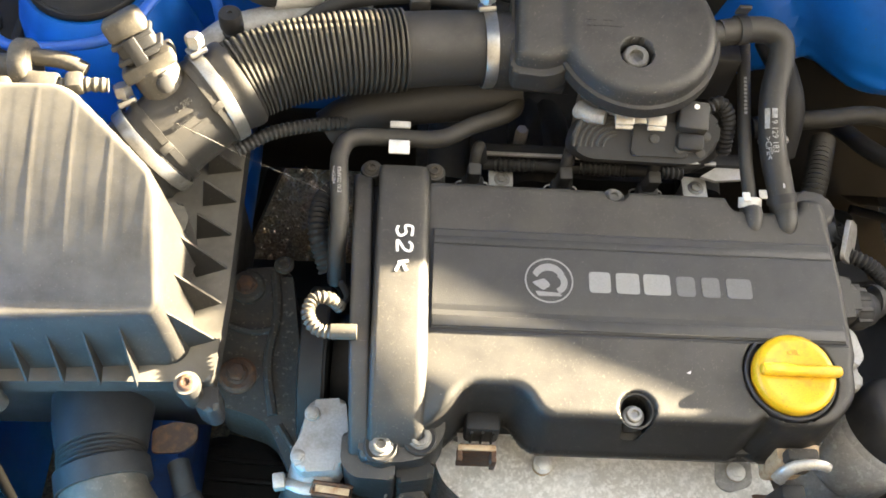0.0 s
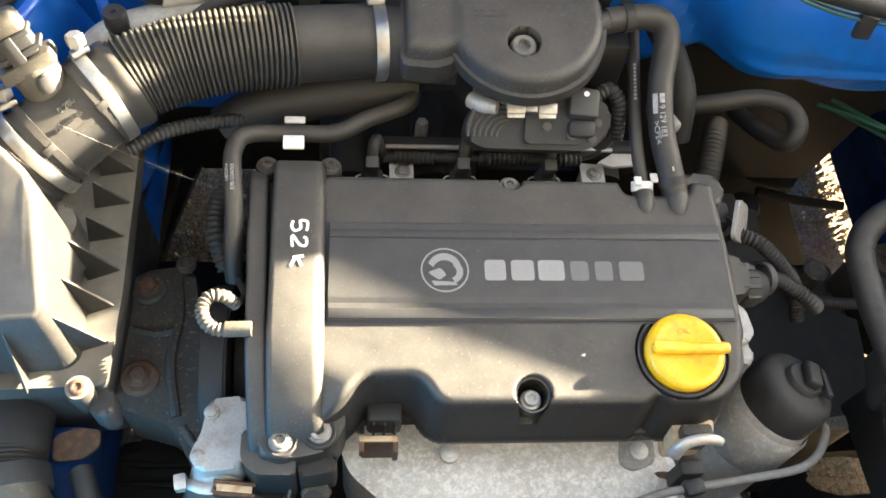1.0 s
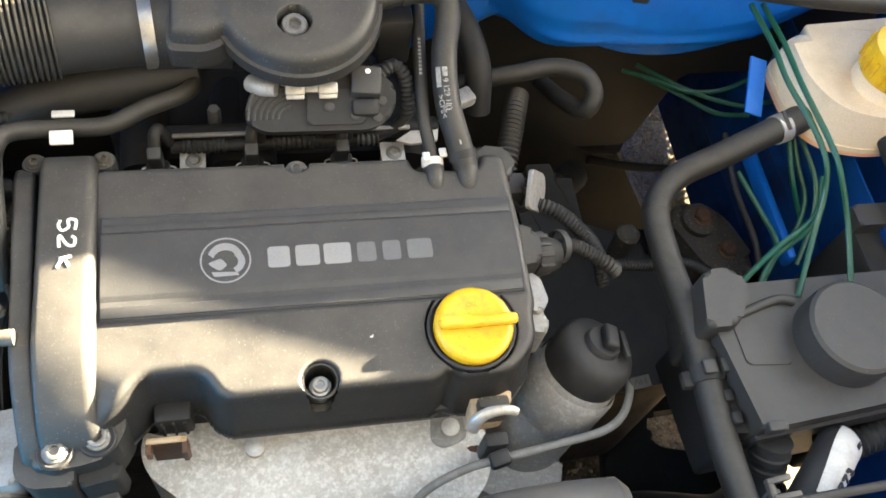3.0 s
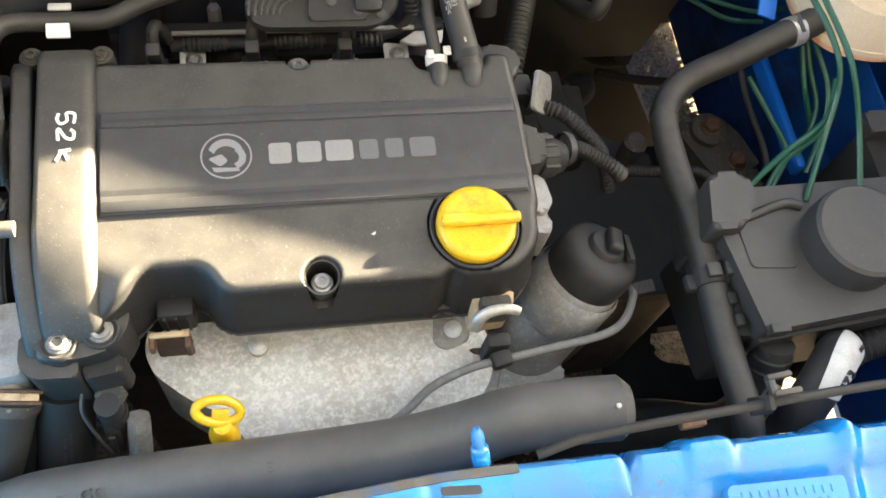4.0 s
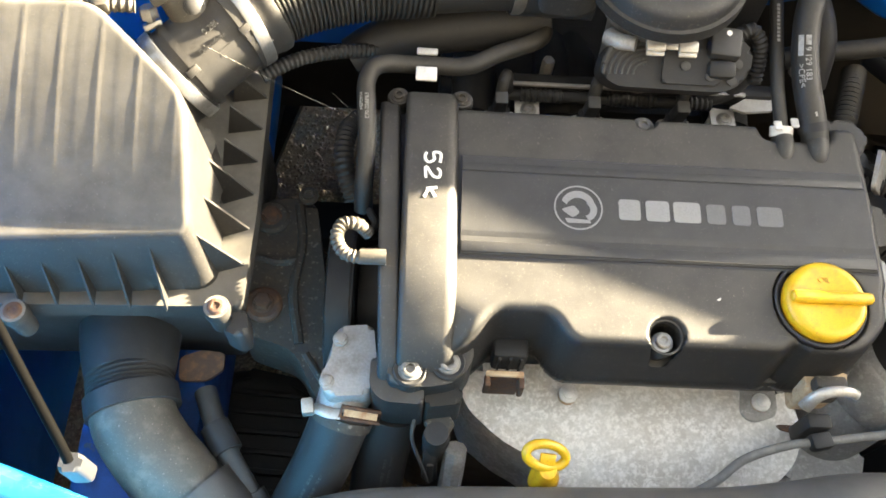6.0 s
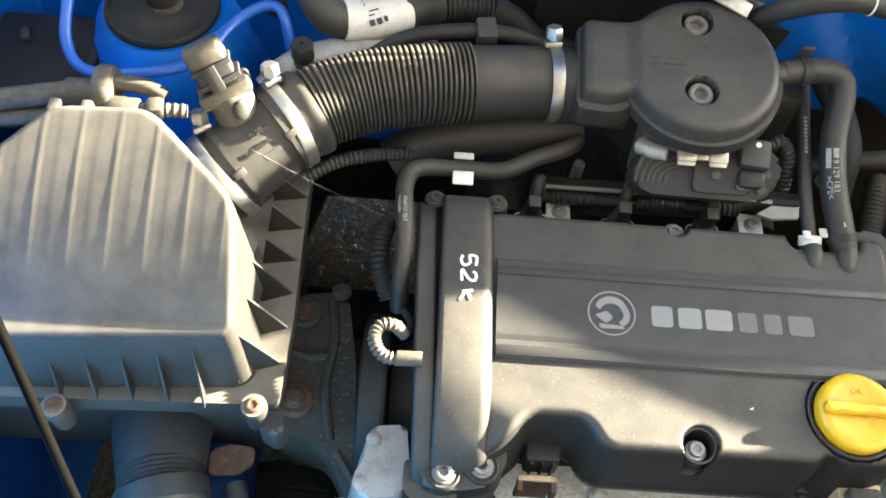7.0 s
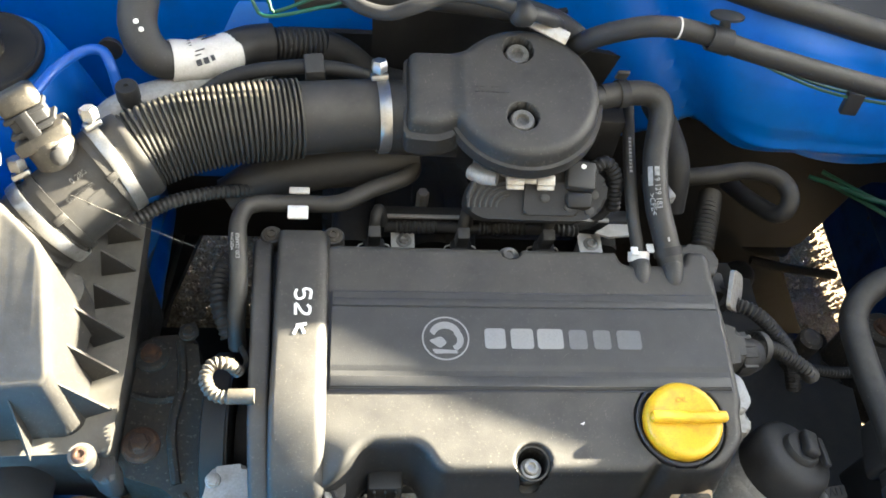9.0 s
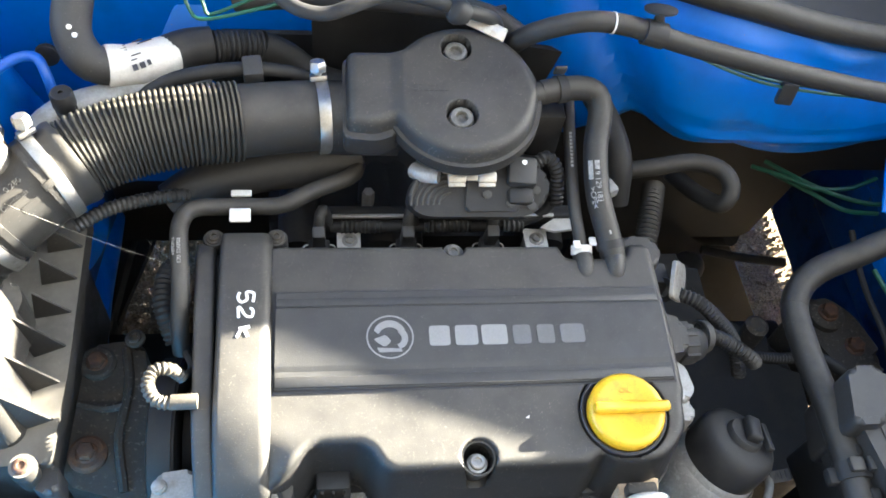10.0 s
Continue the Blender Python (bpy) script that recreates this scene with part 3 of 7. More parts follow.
# unseen plate near the hinge, added to keep sun off the plenum
part("sun_blocker", prism([(0.656, 1.030), (0.662, 1.025), (0.70, 1.025), (0.72, 1.024), (0.765, 1.028), (0.80, 1.095), (0.80, 1.11), (0.76, 1.10), (0.656, 1.075)], 0.0, 0.012, 0.0, m=Matrix(((0, 0, 1, 0.765), (1, 0, 0, 0), (0, 1, 0, 0), (0, 0, 0, 1)))), GRIME, bonnet, "unseen dark plate added to block sun from the plenum")
# plain dark wall some way in front of the car, unseen, added to block sky light
solo("front_sky_blocker", box((9.0, 0.3, 5.4), Matrix.Translation((0.2, -1.8, 0.0)), 0.01), material("dark_wall", (0.05, 0.048, 0.044), 0.9, dust=(0.08, 0.075, 0.065), dust_amount=0.6, scale=2.0), "unseen dark wall added to block sky light from the front", "wall", kind="structure")

# ---- engine block masses below ----
engine = thing("engine_block", (0.14, 0.32, 0.20), "dark grimy engine block and cylinder head in shadow", "engine")
part("cylinder_head", prism(rounded([(-0.04, 0.235), (0.32, 0.235), (0.32, 0.40), (-0.04, 0.40)], 0.01), 0.60, 0.735, 0.005), GRIME, engine)
part("block", prism(rounded([(-0.02, 0.22), (0.31, 0.22), (0.31, 0.46), (-0.02, 0.46)], 0.02), 0.28, 0.60, 0.01), GRIME, engine)
part("sump", prism(rounded([(0.0, 0.2), (0.30, 0.2), (0.30, 0.42), (0.0, 0.42)], 0.03), 0.17, 0.28, 0.01), GRIME, engine)
part("intake_manifold", prism(rounded([(0.0, 0.47), (0.27, 0.47), (0.27, 0.60), (0.0, 0.60)], 0.03), 0.55, 0.70, 0.03), GRIME, engine)

# ---- cam cover ----
SLOPE = 0.06


def slope_cover(bm):
    for v in bm.verts:
        v.co.z += SLOPE * (v.co.y - 0.31)
    return bm


def arc(cx, cy, r, a0, a1, n=9):
    return [(cx + r * math.cos(radians(a0 + (a1 - a0) * i / (n - 1))), cy + r * math.sin(radians(a0 + (a1 - a0) * i / (n - 1)))) for i in range(n)]


cover = thing("cam_cover", (0.16, 0.30, 0.72), "dusty black plastic engine cam cover, partly sunlit", "engine cover")
outline = rounded([(0.006, 0.395, 0.012), (0.246, 0.393, 0.003), (0.250, 0.381, 0.006), (0.300, 0.381, 0.006), (0.303, 0.394, 0.006), (0.324, 0.394, 0.012), (0.3265, 0.330, 0.004), (0.3265, 0.262, 0.004), (0.3235, 0.255, 0.003), (0.322, 0.232, 0.02), (0.300, 0.209, 0.015), (0.262, 0.209, 0.008), (0.254, 0.216, 0.01), (0.243, 0.208, 0.010), (0.094, 0.208, 0.016), (0.082, 0.230, 0.014), (0.042, 0.230, 0.016), (0.028, 0.212, 0.012), (0.006, 0.198, 0.006)], 0.01)


def cover_top(x, y):
    """Flat, sinking at the front corner beside the timing cover."""
    a = np.clip((0.040 - x) / 0.034, 0, 1) * np.clip((0.243 - y) / 0.040, 0, 1)
    return 0.794 + SLOPE * (y - 0.31) - 0.016 * a * a * (3 - 2 * a)


part("cover_body", moulding(outline, cover_top, 0.0075, 0.724, 0.0012, wells=((0.1620, 0.2165, 0.0128, 0.034, 0.002), (0.1580, 0.3925, 0.0095, 0.012, 0.002), (0.274, 0.2455, 0.0340, 0.010, 0.0015))), PLASTIC, cover, angle=70)
# lower skirt, seen below the rounded front
skirt = rounded([(0.014, 0.386), (0.322, 0.386), (0.322, 0.23, 0.02), (0.300, 0.207), (0.246, 0.205), (0.092, 0.205, 0.012), (0.081, 0.228, 0.012), (0.044, 0.228, 0.012), (0.03, 0.212), (0.014, 0.20)], 0.008)
part("cover_skirt", slope_cover(prism(skirt, 0.718, 0.738, 0.002)), PLASTIC, cover)

# centre plate with raised strips, on a shallow step
part("plate_gap", slope_cover(prism([(0.0145, 0.2685), (0.3205, 0.2685), (0.3205, 0.3515), (0.0145, 0.3515)], 0.790, 0.7944)), INK, cover, "dark joint round the centre plate")
plate = part("centre_plate", slope_cover(prism([(0.0158, 0.2700), (0.3185, 0.2700), (0.3185, 0.3500), (0.0158, 0.3500)], 0.790, 0.7962, 0.0006, 1)), PLATE, cover, "satin black centre plate with silver print")
part("plate_strip", slope_cover(prism([(0.0162, 0.3375), (0.3180, 0.3375), (0.3180, 0.3440), (0.0162, 0.3440)], 0.7950, 0.7969, 0.0006, 2)), PLATE, plate)
# sunken groove along the front of the plate, as two thin raised margins
groove = bmesh.new()
prism([(0.0162, 0.2712), (0.3180, 0.2712), (0.3180, 0.2798), (0.0162, 0.2798)], 0.795, 0.7974, 0.0008, 2, bm=groove)
part("plate_strip", slope_cover(groove), PLATE, plate)
ALONG_X = Matrix(((0, 0, 1, 0), (1, 0, 0, 0), (0, 1, 0, 0), (0, 0, 0, 1)))
part("plate_field", slope_cover(prism([(0.2799, 0.7940), (0.3368, 0.7940), (0.3366, 0.7972), (0.3352, 0.7977), (0.2885, 0.7977), (0.2872, 0.7974), (0.2799, 0.7946)], 0.0162, 0.3180, m=ALONG_X)), PLATE, plate, angle=15)

# emblem: plain ring and curved shape; the name as plain silver bars, one for each letter
ZP = 0.7978


def flat_ring(cx, cy, r0, r1, z, h=0.0003, n=40):
    bm = bmesh.new()
    return lathe([(r0, z), (r0, z + h), (r1, z + h), (r1, z), (r0, z)], Matrix.Translation((cx, cy, 0)), n, bm, cap=False)


emblem = part("emblem", slope_cover(flat_ring(0.1018, 0.3098, 0.0168, 0.0180, ZP)), SILVER, plate, "round silver emblem")
blob = bmesh.new()
prism(arc(0.1015, 0.3110, 0.0125, 20, 160, 14) + arc(0.1015, 0.3090, 0.0088, 160, 20, 14), ZP, ZP + 0.0003, bm=blob)
prism(arc(0.1060, 0.3085, 0.0095, -70, 60, 10) + arc(0.1050, 0.3085, 0.0055, 60, -70, 10), ZP, ZP + 0.0003, bm=blob)
prism(rounded([(0.0915, 0.3010), (0.1095, 0.3000), (0.1110, 0.2975), (0.0935, 0.2972)], 0.001), ZP, ZP + 0.0003, bm=blob)
prism(rounded([(0.0890, 0.3080), (0.0985, 0.3115), (0.1030, 0.3060), (0.0975, 0.3015), (0.0925, 0.3050)], 0.002), ZP, ZP + 0.0003, bm=blob)
part("emblem_figure", slope_cover(blob), SILVER, plate)
for x0, x1, m in ((0.1315, 0.1475, SILVER), (0.1515, 0.1690, SILVER), (0.1720, 0.1920, SILVER)):
    part("name_bar", slope_cover(prism(rounded([(x0, 0.3015), (x1, 0.3015), (x1, 0.3182), (x0, 0.3182)], 0.003), ZP, ZP + 0.0003)), m, plate)
for x0, x1 in ((0.1965, 0.2105), (0.2155, 0.2290), (0.2340, 0.2530)):
    part("name_bar", slope_cover(prism(rounded([(x0, 0.3015), (x1, 0.3015), (x1, 0.3175), (x0, 0.3175)], 0.003), ZP, ZP + 0.0003)), SILVER_DIM, plate)

# right end cap of the cover, ear with bolt, hose stubs
part("end_cap", slope_cover(prism(rounded([(0.318, 0.295), (0.341, 0.298), (0.342, 0.325), (0.318, 0.335)], 0.006), 0.735, 0.786, 0.006)), PLASTIC, cover)
part("ear", slope_cover(prism(rounded([(0.296, 0.372), (0.330, 0.372), (0.334, 0.398), (0.300, 0.404)], 0.010), 0.735, 0.790, 0.004)), PLASTIC, cover)
for x, r in ((0.2655, 0.0085), (0.2915, 0.0100)):
    bm = tube([(x, 0.384, 0.792), (x - 0.0005, 0.376, 0.7945), (x - 0.001, 0.368, 0.7935), (x - 0.001, 0.3625, 0.790)], lambda t, r=r: r * (1.0 - 0.35 * t * t), 18, 0.0015)
    part("hose_stub", bm, PLASTIC, cover)
part("well_collar", lathe([(0.0108, 0.745), (0.0108, 0.7825), (0.0113, 0.7838), (0.0126, 0.7838), (0.0129, 0.7820), (0.0129, 0.745)], Matrix.Translation((0.1620, 0.2170, 0.7835)) @ pose(0, 0, 0, 13, 0, 0) @ Matrix.Translation((0, 0, -0.7845)), 36, cap=False), PLASTIC, cover)
bolt((0.1620, 0.2165, 0.7740), 0.0058, cover, mat=STEEL, washer=1.35, high=0.9)
bolt((0.1580, 0.3915, 0.7885), 0.0056, cover, mat=FOOTBOLT)
bolt((0.3120, 0.3900, 0.790), 0.0055, cover, (0.2, -0.3, 1))
# oil filler: black well and yellow cap
part("filler_well", lathe([(0.0330, -0.04), (0.0330, 0.0002), (0.0322, 0.0010), (0.0308, 0.0006), (0.0303, -0.005), (0.010, -0.006)], Matrix.Translation((0.274, 0.2455, 0.7900)) @ pose(0, 0, 0, 3.4, 0, 0), 48), INK, cover, "black rubber well round the oil filler")
cap = thing("oil_filler_cap", (0.2745, 0.2450, 0.788), "yellow plastic oil filler cap with a raised grip", "oil cap")
CAPM = Matrix.Translation((0.2745, 0.2450, 0.7885)) @ pose(0, 0, 0, 3.4, 0, 0)
capdisc = part("cap_disc", lathe([(0.0275, -0.004), (0.0290, 0.0), (0.0292, 0.007), (0.0285, 0.0095), (0.0262, 0.0112), (0.0225, 0.0112), (0.0190, 0.0104), (0, 0.0100)], CAPM, 48), YELLOW, cap)
part("cap_grip", box((0.0585, 0.0085, 0.0075), CAPM @ Matrix.Translation((0.0025, 0.0005, 0.0095)), 0.0032, segments=3), YELLOW, cap)
words("OIL", 0.006, CAPM @ Matrix.Translation((0, 0.0145, 0.0104)), material("cap_print", (0.45, 0.26, 0.02), 0.5, bump=0), capdisc)

# ---- timing cover, a rounded upright tower left of the cam cover ----
timing = thing("timing_cover", (-0.01, 0.30, 0.60), "black plastic timing cover marked with white paint", "timing cover")


def crown(y):
    """Height of the tower's back along y."""
    if y > 0.262:
        return 0.802 + 0.02 * (y - 0.262)
    t = (0.262 - y) / 0.072
    return 0.802 - 0.037 * t * t * (1.5 - 0.5 * t)


def tower(x0, x1, y0, y1, drop, r, skew=0.0, lift=0.0, n=30, right=0.0):
    q = right or r
    bm = bmesh.new()
    rings = []
    for i in range(n + 1):
        y = y1 + (y0 - y1) * i / n
        z = crown(y) + lift
        e = min(i, n - i)
        z -= 0.006 * max(0, 1 - e / 1.5)
        sx = skew * (0.40 - y)
        pts = [(x0 + sx, z - drop)]
        for k in range(6):
            a = radians(180 - 18 * k)
            pts.append((x0 + r + r * math.cos(a) + sx, z - r + r * math.sin(a)))
        for k in range(6):
            a = radians(90 - 18 * k)
            pts.append((x1 - q + q * math.cos(a) + sx, z - q + q * math.sin(a)))
        pts.append((x1 + sx, z - drop))
        rings.append([bm.verts.new((px, y, pz)) for px, pz in pts])
    for a, b in zip(rings, rings[1:]):
        for k in range(len(a) - 1):
            bm.faces.new((a[k], a[k + 1], b[k + 1], b[k]))
    bm.faces.new(rings[0])
    bm.faces.new(rings[-1])
    return bm


part("tower", tower(-0.028, 0.0125, 0.192, 0.406, 0.10, 0.0048, skew=0.012, right=0.009), PLASTIC, timing)
part("outer_flange", tower(-0.048, -0.0325, 0.186, 0.400, 0.09, 0.004, skew=0.045, lift=-0.006), PLASTIC, timing)
part("seal_gap", tower(-0.0335, -0.026, 0.19, 0.40, 0.08, 0.001, skew=0.03, lift=-0.018), INK, timing)
part("foot", prism(rounded([(-0.044, 0.205), (-0.044, 0.182, 0.012), (-0.034, 0.172, 0.012), (-0.005, 0.171), (-0.005, 0.205)], 0.004), 0.70, 0.752, 0.003), PLASTIC, timing)
part("front_web", prism(rounded([(-0.004, 0.172), (0.022, 0.176), (0.024, 0.188), (-0.004, 0.186)], 0.004), 0.70, 0.742, 0.004), GRIME, timing)
part("front_apron", prism(rounded([(-0.032, 0.182, 0.008), (-0.002, 0.181, 0.006), (0.020, 0.186, 0.010), (0.030, 0.205), (0.026, 0.235), (-0.030, 0.235)], 0.006), 0.715, 0.7605, 0.004), PLASTIC, timing)
for x, y, z in ((-0.0155, 0.1925, 0.7615), (0.0115, 0.1985, 0.7615)):
    part("bolt_boss", lathe([(0.0135, 0.735), (0.0135, z - 0.003), (0.0125, z - 0.0006), (0.0120, z - 0.0008)], Matrix.Translation((x, y, 0)), 26), PLASTIC, timing)
    part("washer", lathe([(0.0122, z - 0.001), (0.0122, z + 0.0010), (0.0110, z + 0.0018), (0.0100, z + 0.0012), (0.004, z + 0.0012)], Matrix.Translation((x, y, 0)), 26), RUBBER_DARK, timing)
    bolt((x, y, z + 0.0012), 0.0066, timing, mat=FOOTBOLT, washer=1.3, high=0.55)
for x in (-0.034, 0.0150):
    part("bolt_boss", lathe([(0.009, 0.75), (0.009, 0.793), (0.008, 0.795)], Matrix.Translation((x, 0.404, 0)), 22), PLASTIC, timing)
    bolt((x, 0.404, 0.7955), 0.0042, timing, mat=IRON)


def stroke(points, r=0.0011):
    return tube([(x - 0.004, y - 0.005, crown(y) + 0.0003) for x, y in points], r, 6, 0.001, flat=0.35)


# brushed figures, read from the side: 52 k
mark_thing = part("painted_mark", stroke([(0.0035, 0.3440), (0.0038, 0.3515), (-0.0015, 0.3525), (-0.0010, 0.3465), (-0.0052, 0.3440), (-0.0078, 0.3480), (-0.0068, 0.3525)]), MARKER, timing, "white hand-painted figure")
part("painted_mark", stroke([(0.0015, 0.3390), (0.0038, 0.3365), (0.0030, 0.3315), (-0.0015, 0.3325), (-0.0060, 0.3395), (-0.0072, 0.3385), (-0.0066, 0.3305)]), MARKER, timing, "white hand-painted figure")
part("painted_mark", stroke([(0.0020, 0.3230), (-0.0060, 0.3215)], 0.0013), MARKER, timing, "white hand-painted figure")
part("painted_mark", stroke([(0.0005, 0.3150), (-0.0035, 0.3215), (-0.0075, 0.3145)], 0.0012), MARKER, timing, "white hand-painted figure")

# ---- exhaust heat shield ----
shield = thing("heat_shield", (0.16, 0.19, 0.60), "mottled grey pressed-metal exhaust heat shield", "heat shield")
sh_out = rounded([(0.024, 0.216, 0.02), (0.031, 0.196, 0.03), (0.060, 0.172, 0.03), (0.085, 0.160, 0.03), (0.102, 0.134, 0.02), (0.135, 0.122), (0.20, 0.128), (0.278, 0.146, 0.02), (0.297, 0.165), (0.303, 0.190, 0.02), (0.288, 0.235), (0.03, 0.245)], 0.015)


def shield_mesh():
    bm = prism(sh_out, 0.56, 0.668, 0.030, 6)
    bmesh.ops.triangulate(bm, faces=[f for f in bm.faces if len(f.verts) > 6])
    bmesh.ops.subdivide_edges(bm, edges=[e for e in bm.edges if e.calc_length() > 0.03], cuts=3, use_grid_fill=True)
    for v in bm.verts:
        if v.co.z > 0.60:
            fall = max(0.0, 0.20 - v.co.y)
            v.co.z += -0.22 * fall * (1 + 4 * fall) + 0.0018 * noise.noise(v.co * 28) + 0.006 * math.exp(-((v.co.x - 0.155) / 0.03) ** 2) * (1 if v.co.y > 0.15 else 0.4)
    return bm


part("shield_shell", shield_mesh(), SHIELD, shield, angle=60)
for x, y, z in ((0.112, 0.209, 0.672), (0.270, 0.210, 0.668)):
    part("washer", lathe([(0.0078, z - 0.006), (0.0078, z - 0.001), (0.0066, z), (0, z)], Matrix.Translation((x, y, 0.003)), 24), RUSTLIP, shield)
    bolt((x, y, z + 0.003), 0.0050, shield, mat=ZINC, socket=False)

part("rust_stain", prism(rounded([(0.279, 0.190, 0.008), (0.300, 0.186, 0.008), (0.300, 0.218, 0.008), (0.286, 0.222, 0.006), (0.276, 0.206, 0.006)], 0.006), 0.640, 0.6655, 0.002), RUST, shield, "rust stained corner")
part("shield_tab", prism(rounded([(0.252, 0.200), (0.262, 0.193), (0.283, 0.200), (0.284, 0.228), (0.256, 0.230)], 0.006), 0.655, 0.6690, 0.0012), CASTING, shield)

# ---- air filter box ----
airbox = thing("air_filter_box", (-0.24, 0.30, 0.72), "grey plastic air filter box with moulded ribs, paler on top", "air filter box")


LID_TOP = rounded([(-0.345, 0.325, 0.02), (-0.290, 0.372, 0.012), (-0.226, 0.374, 0.012), (-0.164, 0.322, 0.014), (-0.160, 0.246, 0.010), (-0.36, 0.232, 0.02)], 0.012)


def lid_top(x, y):
    """Falls towards the front, with shallow lengthwise waves that fade out near the rim."""
    s = y - 0.25
    base = 0.8475 + np.where(s > 0, s * 0.78 - 1.53 * s * s, s * 0.3)
    # pleats: each runs down gently to the right, with a fine raised line along it
    u = (x + 0.333 - 0.05 * (y - 0.30)) / 0.0248
    f = u - np.floor(u)
    saw = np.where(f < 0.86, 0.5 - f / 0.86, -0.5 + (f - 0.86) / 0.14) * 0.00012 + 0.00028 * np.exp(-((f - 0.5) * 0.0248 / 0.0013) ** 2)
    fade = np.clip((y - 0.262) / 0.05, 0, 1) * np.clip((0.40 - y) / 0.05, 0.3, 1)
    return base + saw * fade


def airbox_lid():
    """Lid: a wide top falling to the front, a soft rim, sloped sides and a cut corner towards the outlet."""
    return moulding(LID_TOP, lid_top, 0.005, 0.772, 0.0015, wall=14.0, reach=0.007)


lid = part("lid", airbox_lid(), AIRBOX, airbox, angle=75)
# black on the lower case stands in for the shade below the rim
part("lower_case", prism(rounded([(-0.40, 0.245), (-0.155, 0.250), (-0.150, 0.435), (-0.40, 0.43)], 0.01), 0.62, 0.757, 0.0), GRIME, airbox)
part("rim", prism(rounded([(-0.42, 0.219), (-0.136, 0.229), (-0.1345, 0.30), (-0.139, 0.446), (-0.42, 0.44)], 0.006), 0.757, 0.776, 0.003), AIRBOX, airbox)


def fin(a, b, c, d, thick=0.0016):
    """A triangular web: top corner a, foot b at the outside, foot c at the wall; d is the sideways thickness direction."""
    bm = bmesh.new()
    off = Vector(d).normalized() * thick / 2
    lo = [bm.verts.new(Vector(p) - off) for p in (a, b, c)]
    hi = [bm.verts.new(Vector(p) + off) for p in (a, b, c)]
    bm.faces.new(lo)
    bm.faces.new(hi)
    for i in range(3):
        j = (i + 1) % 3
        bm.faces.new((lo[i], lo[j], hi[j], hi[i]))
    return bm


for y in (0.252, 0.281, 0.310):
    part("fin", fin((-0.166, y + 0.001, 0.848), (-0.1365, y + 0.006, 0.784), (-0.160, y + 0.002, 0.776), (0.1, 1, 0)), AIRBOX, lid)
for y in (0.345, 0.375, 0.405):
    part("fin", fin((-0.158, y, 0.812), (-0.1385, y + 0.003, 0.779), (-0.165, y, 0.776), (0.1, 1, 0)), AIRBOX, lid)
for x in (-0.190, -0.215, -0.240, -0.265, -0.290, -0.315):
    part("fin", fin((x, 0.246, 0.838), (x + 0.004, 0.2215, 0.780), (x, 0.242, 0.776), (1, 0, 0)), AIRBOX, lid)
for p in ((-0.151, 0.2235), (-0.287, 0.214)):
    part("screw_boss", lathe([(0.0076, 0.758), (0.0082, 0.772), (0.0094, 0.779), (0.0094, 0.785), (0.0086, 0.787)], Matrix.Translation((*p, 0)), 22), AIRBOX, airbox)
    bolt((*p, 0.787), 0.0052, airbox, mat=RUST, name="screw", washer=1.25, high=0.35)
part("lid_tab", prism(rounded([(-0.184, 0.352), (-0.170, 0.356), (-0.163, 0.340), (-0.166, 0.325), (-0.180, 0.330)], 0.005), 0.775, 0.812, 0.004), AIRBOX, airbox)
# foot coloured black to carry the dark under the rim
part("corner_foot", prism(rounded([(-0.150, 0.232), (-0.134, 0.232), (-0.131, 0.214), (-0.138, 0.210), (-0.150, 0.216)], 0.004), 0.735, 0.766, 0.004), RUBBER_DARK, airbox)


def on_hose(path, frac, r, turn=0.0, back=False):
    """A place on a hose's upper side, x along its run, turned about it by some degrees."""
    line = smooth_path(path, 0.002)
    i = min(max(int(frac * (len(line) - 1)), 2), len(line) - 3)
    way = (line[i + 2] - line[i - 2]).normalized()
    if back:
        way = -way
    up = Vector((-0.10, -0.45, 0.89))
    up = (up - way * up.dot(way)).normalized()
    up = Matrix.Rotation(radians(turn), 3, way) @ up
    return at(line[i] + up * r, up, up.cross(way))


# ---- intake: air meter, bellows, plenum cover ----
BELL = [(-0.150, 0.430, 0.842), (-0.120, 0.455, 0.845), (-0.090, 0.467, 0.847), (-0.054, 0.475, 0.848), (-0.009, 0.485, 0.845), (0.056, 0.495, 0.840), (0.085, 0.499, 0.840)]
hose = thing("intake_hose", (-0.03, 0.47, 0.81), "black corrugated rubber intake hose, dusty and half sunlit", "intake hose")
part("bellows", tube([(-0.138, 0.4430, 0.8425), (-0.122, 0.4525, 0.845), (-0.094, 0.4645, 0.847), (-0.056, 0.4745, 0.848), (-0.013, 0.4835, 0.845)], 0.0325, 36, ridges=0.0026, pitch=0.0041, sharp=3.0), BELLOWS, hose)
part("sleeve", tube([(-0.016, 0.4832, 0.845), (0.030, 0.4915, 0.842), (0.060, 0.4955, 0.840)], lambda t: 0.0298 - 0.001 * t, 36, 0.004), RUBBER, hose)
part("cuff", tube([(-0.158, 0.4265, 0.8390), (-0.150, 0.4330, 0.8402), (-0.135, 0.4450, 0.843)], lambda t: 0.0345 + 0.0010 * math.sin(t * 9), 36, 0.002), RUBBER, hose)
part("lower_duct", tube([(-0.075, 0.455, 0.775), (-0.050, 0.466, 0.785), (-0.005, 0.477, 0.790), (0.044, 0.486, 0.792), (0.080, 0.498, 0.792)], lambda t: 0.017 + 0.005 * t, 18), RUBBER_DARK, hose)
part("thin_conduit", tube([(-0.140, 0.412, 0.800), (-0.115, 0.428, 0.803), (-0.085, 0.440, 0.800), (-0.055, 0.452, 0.790)], 0.0062, 12, ridges=0.0012, pitch=0.004), RUBBER_DARK, hose)


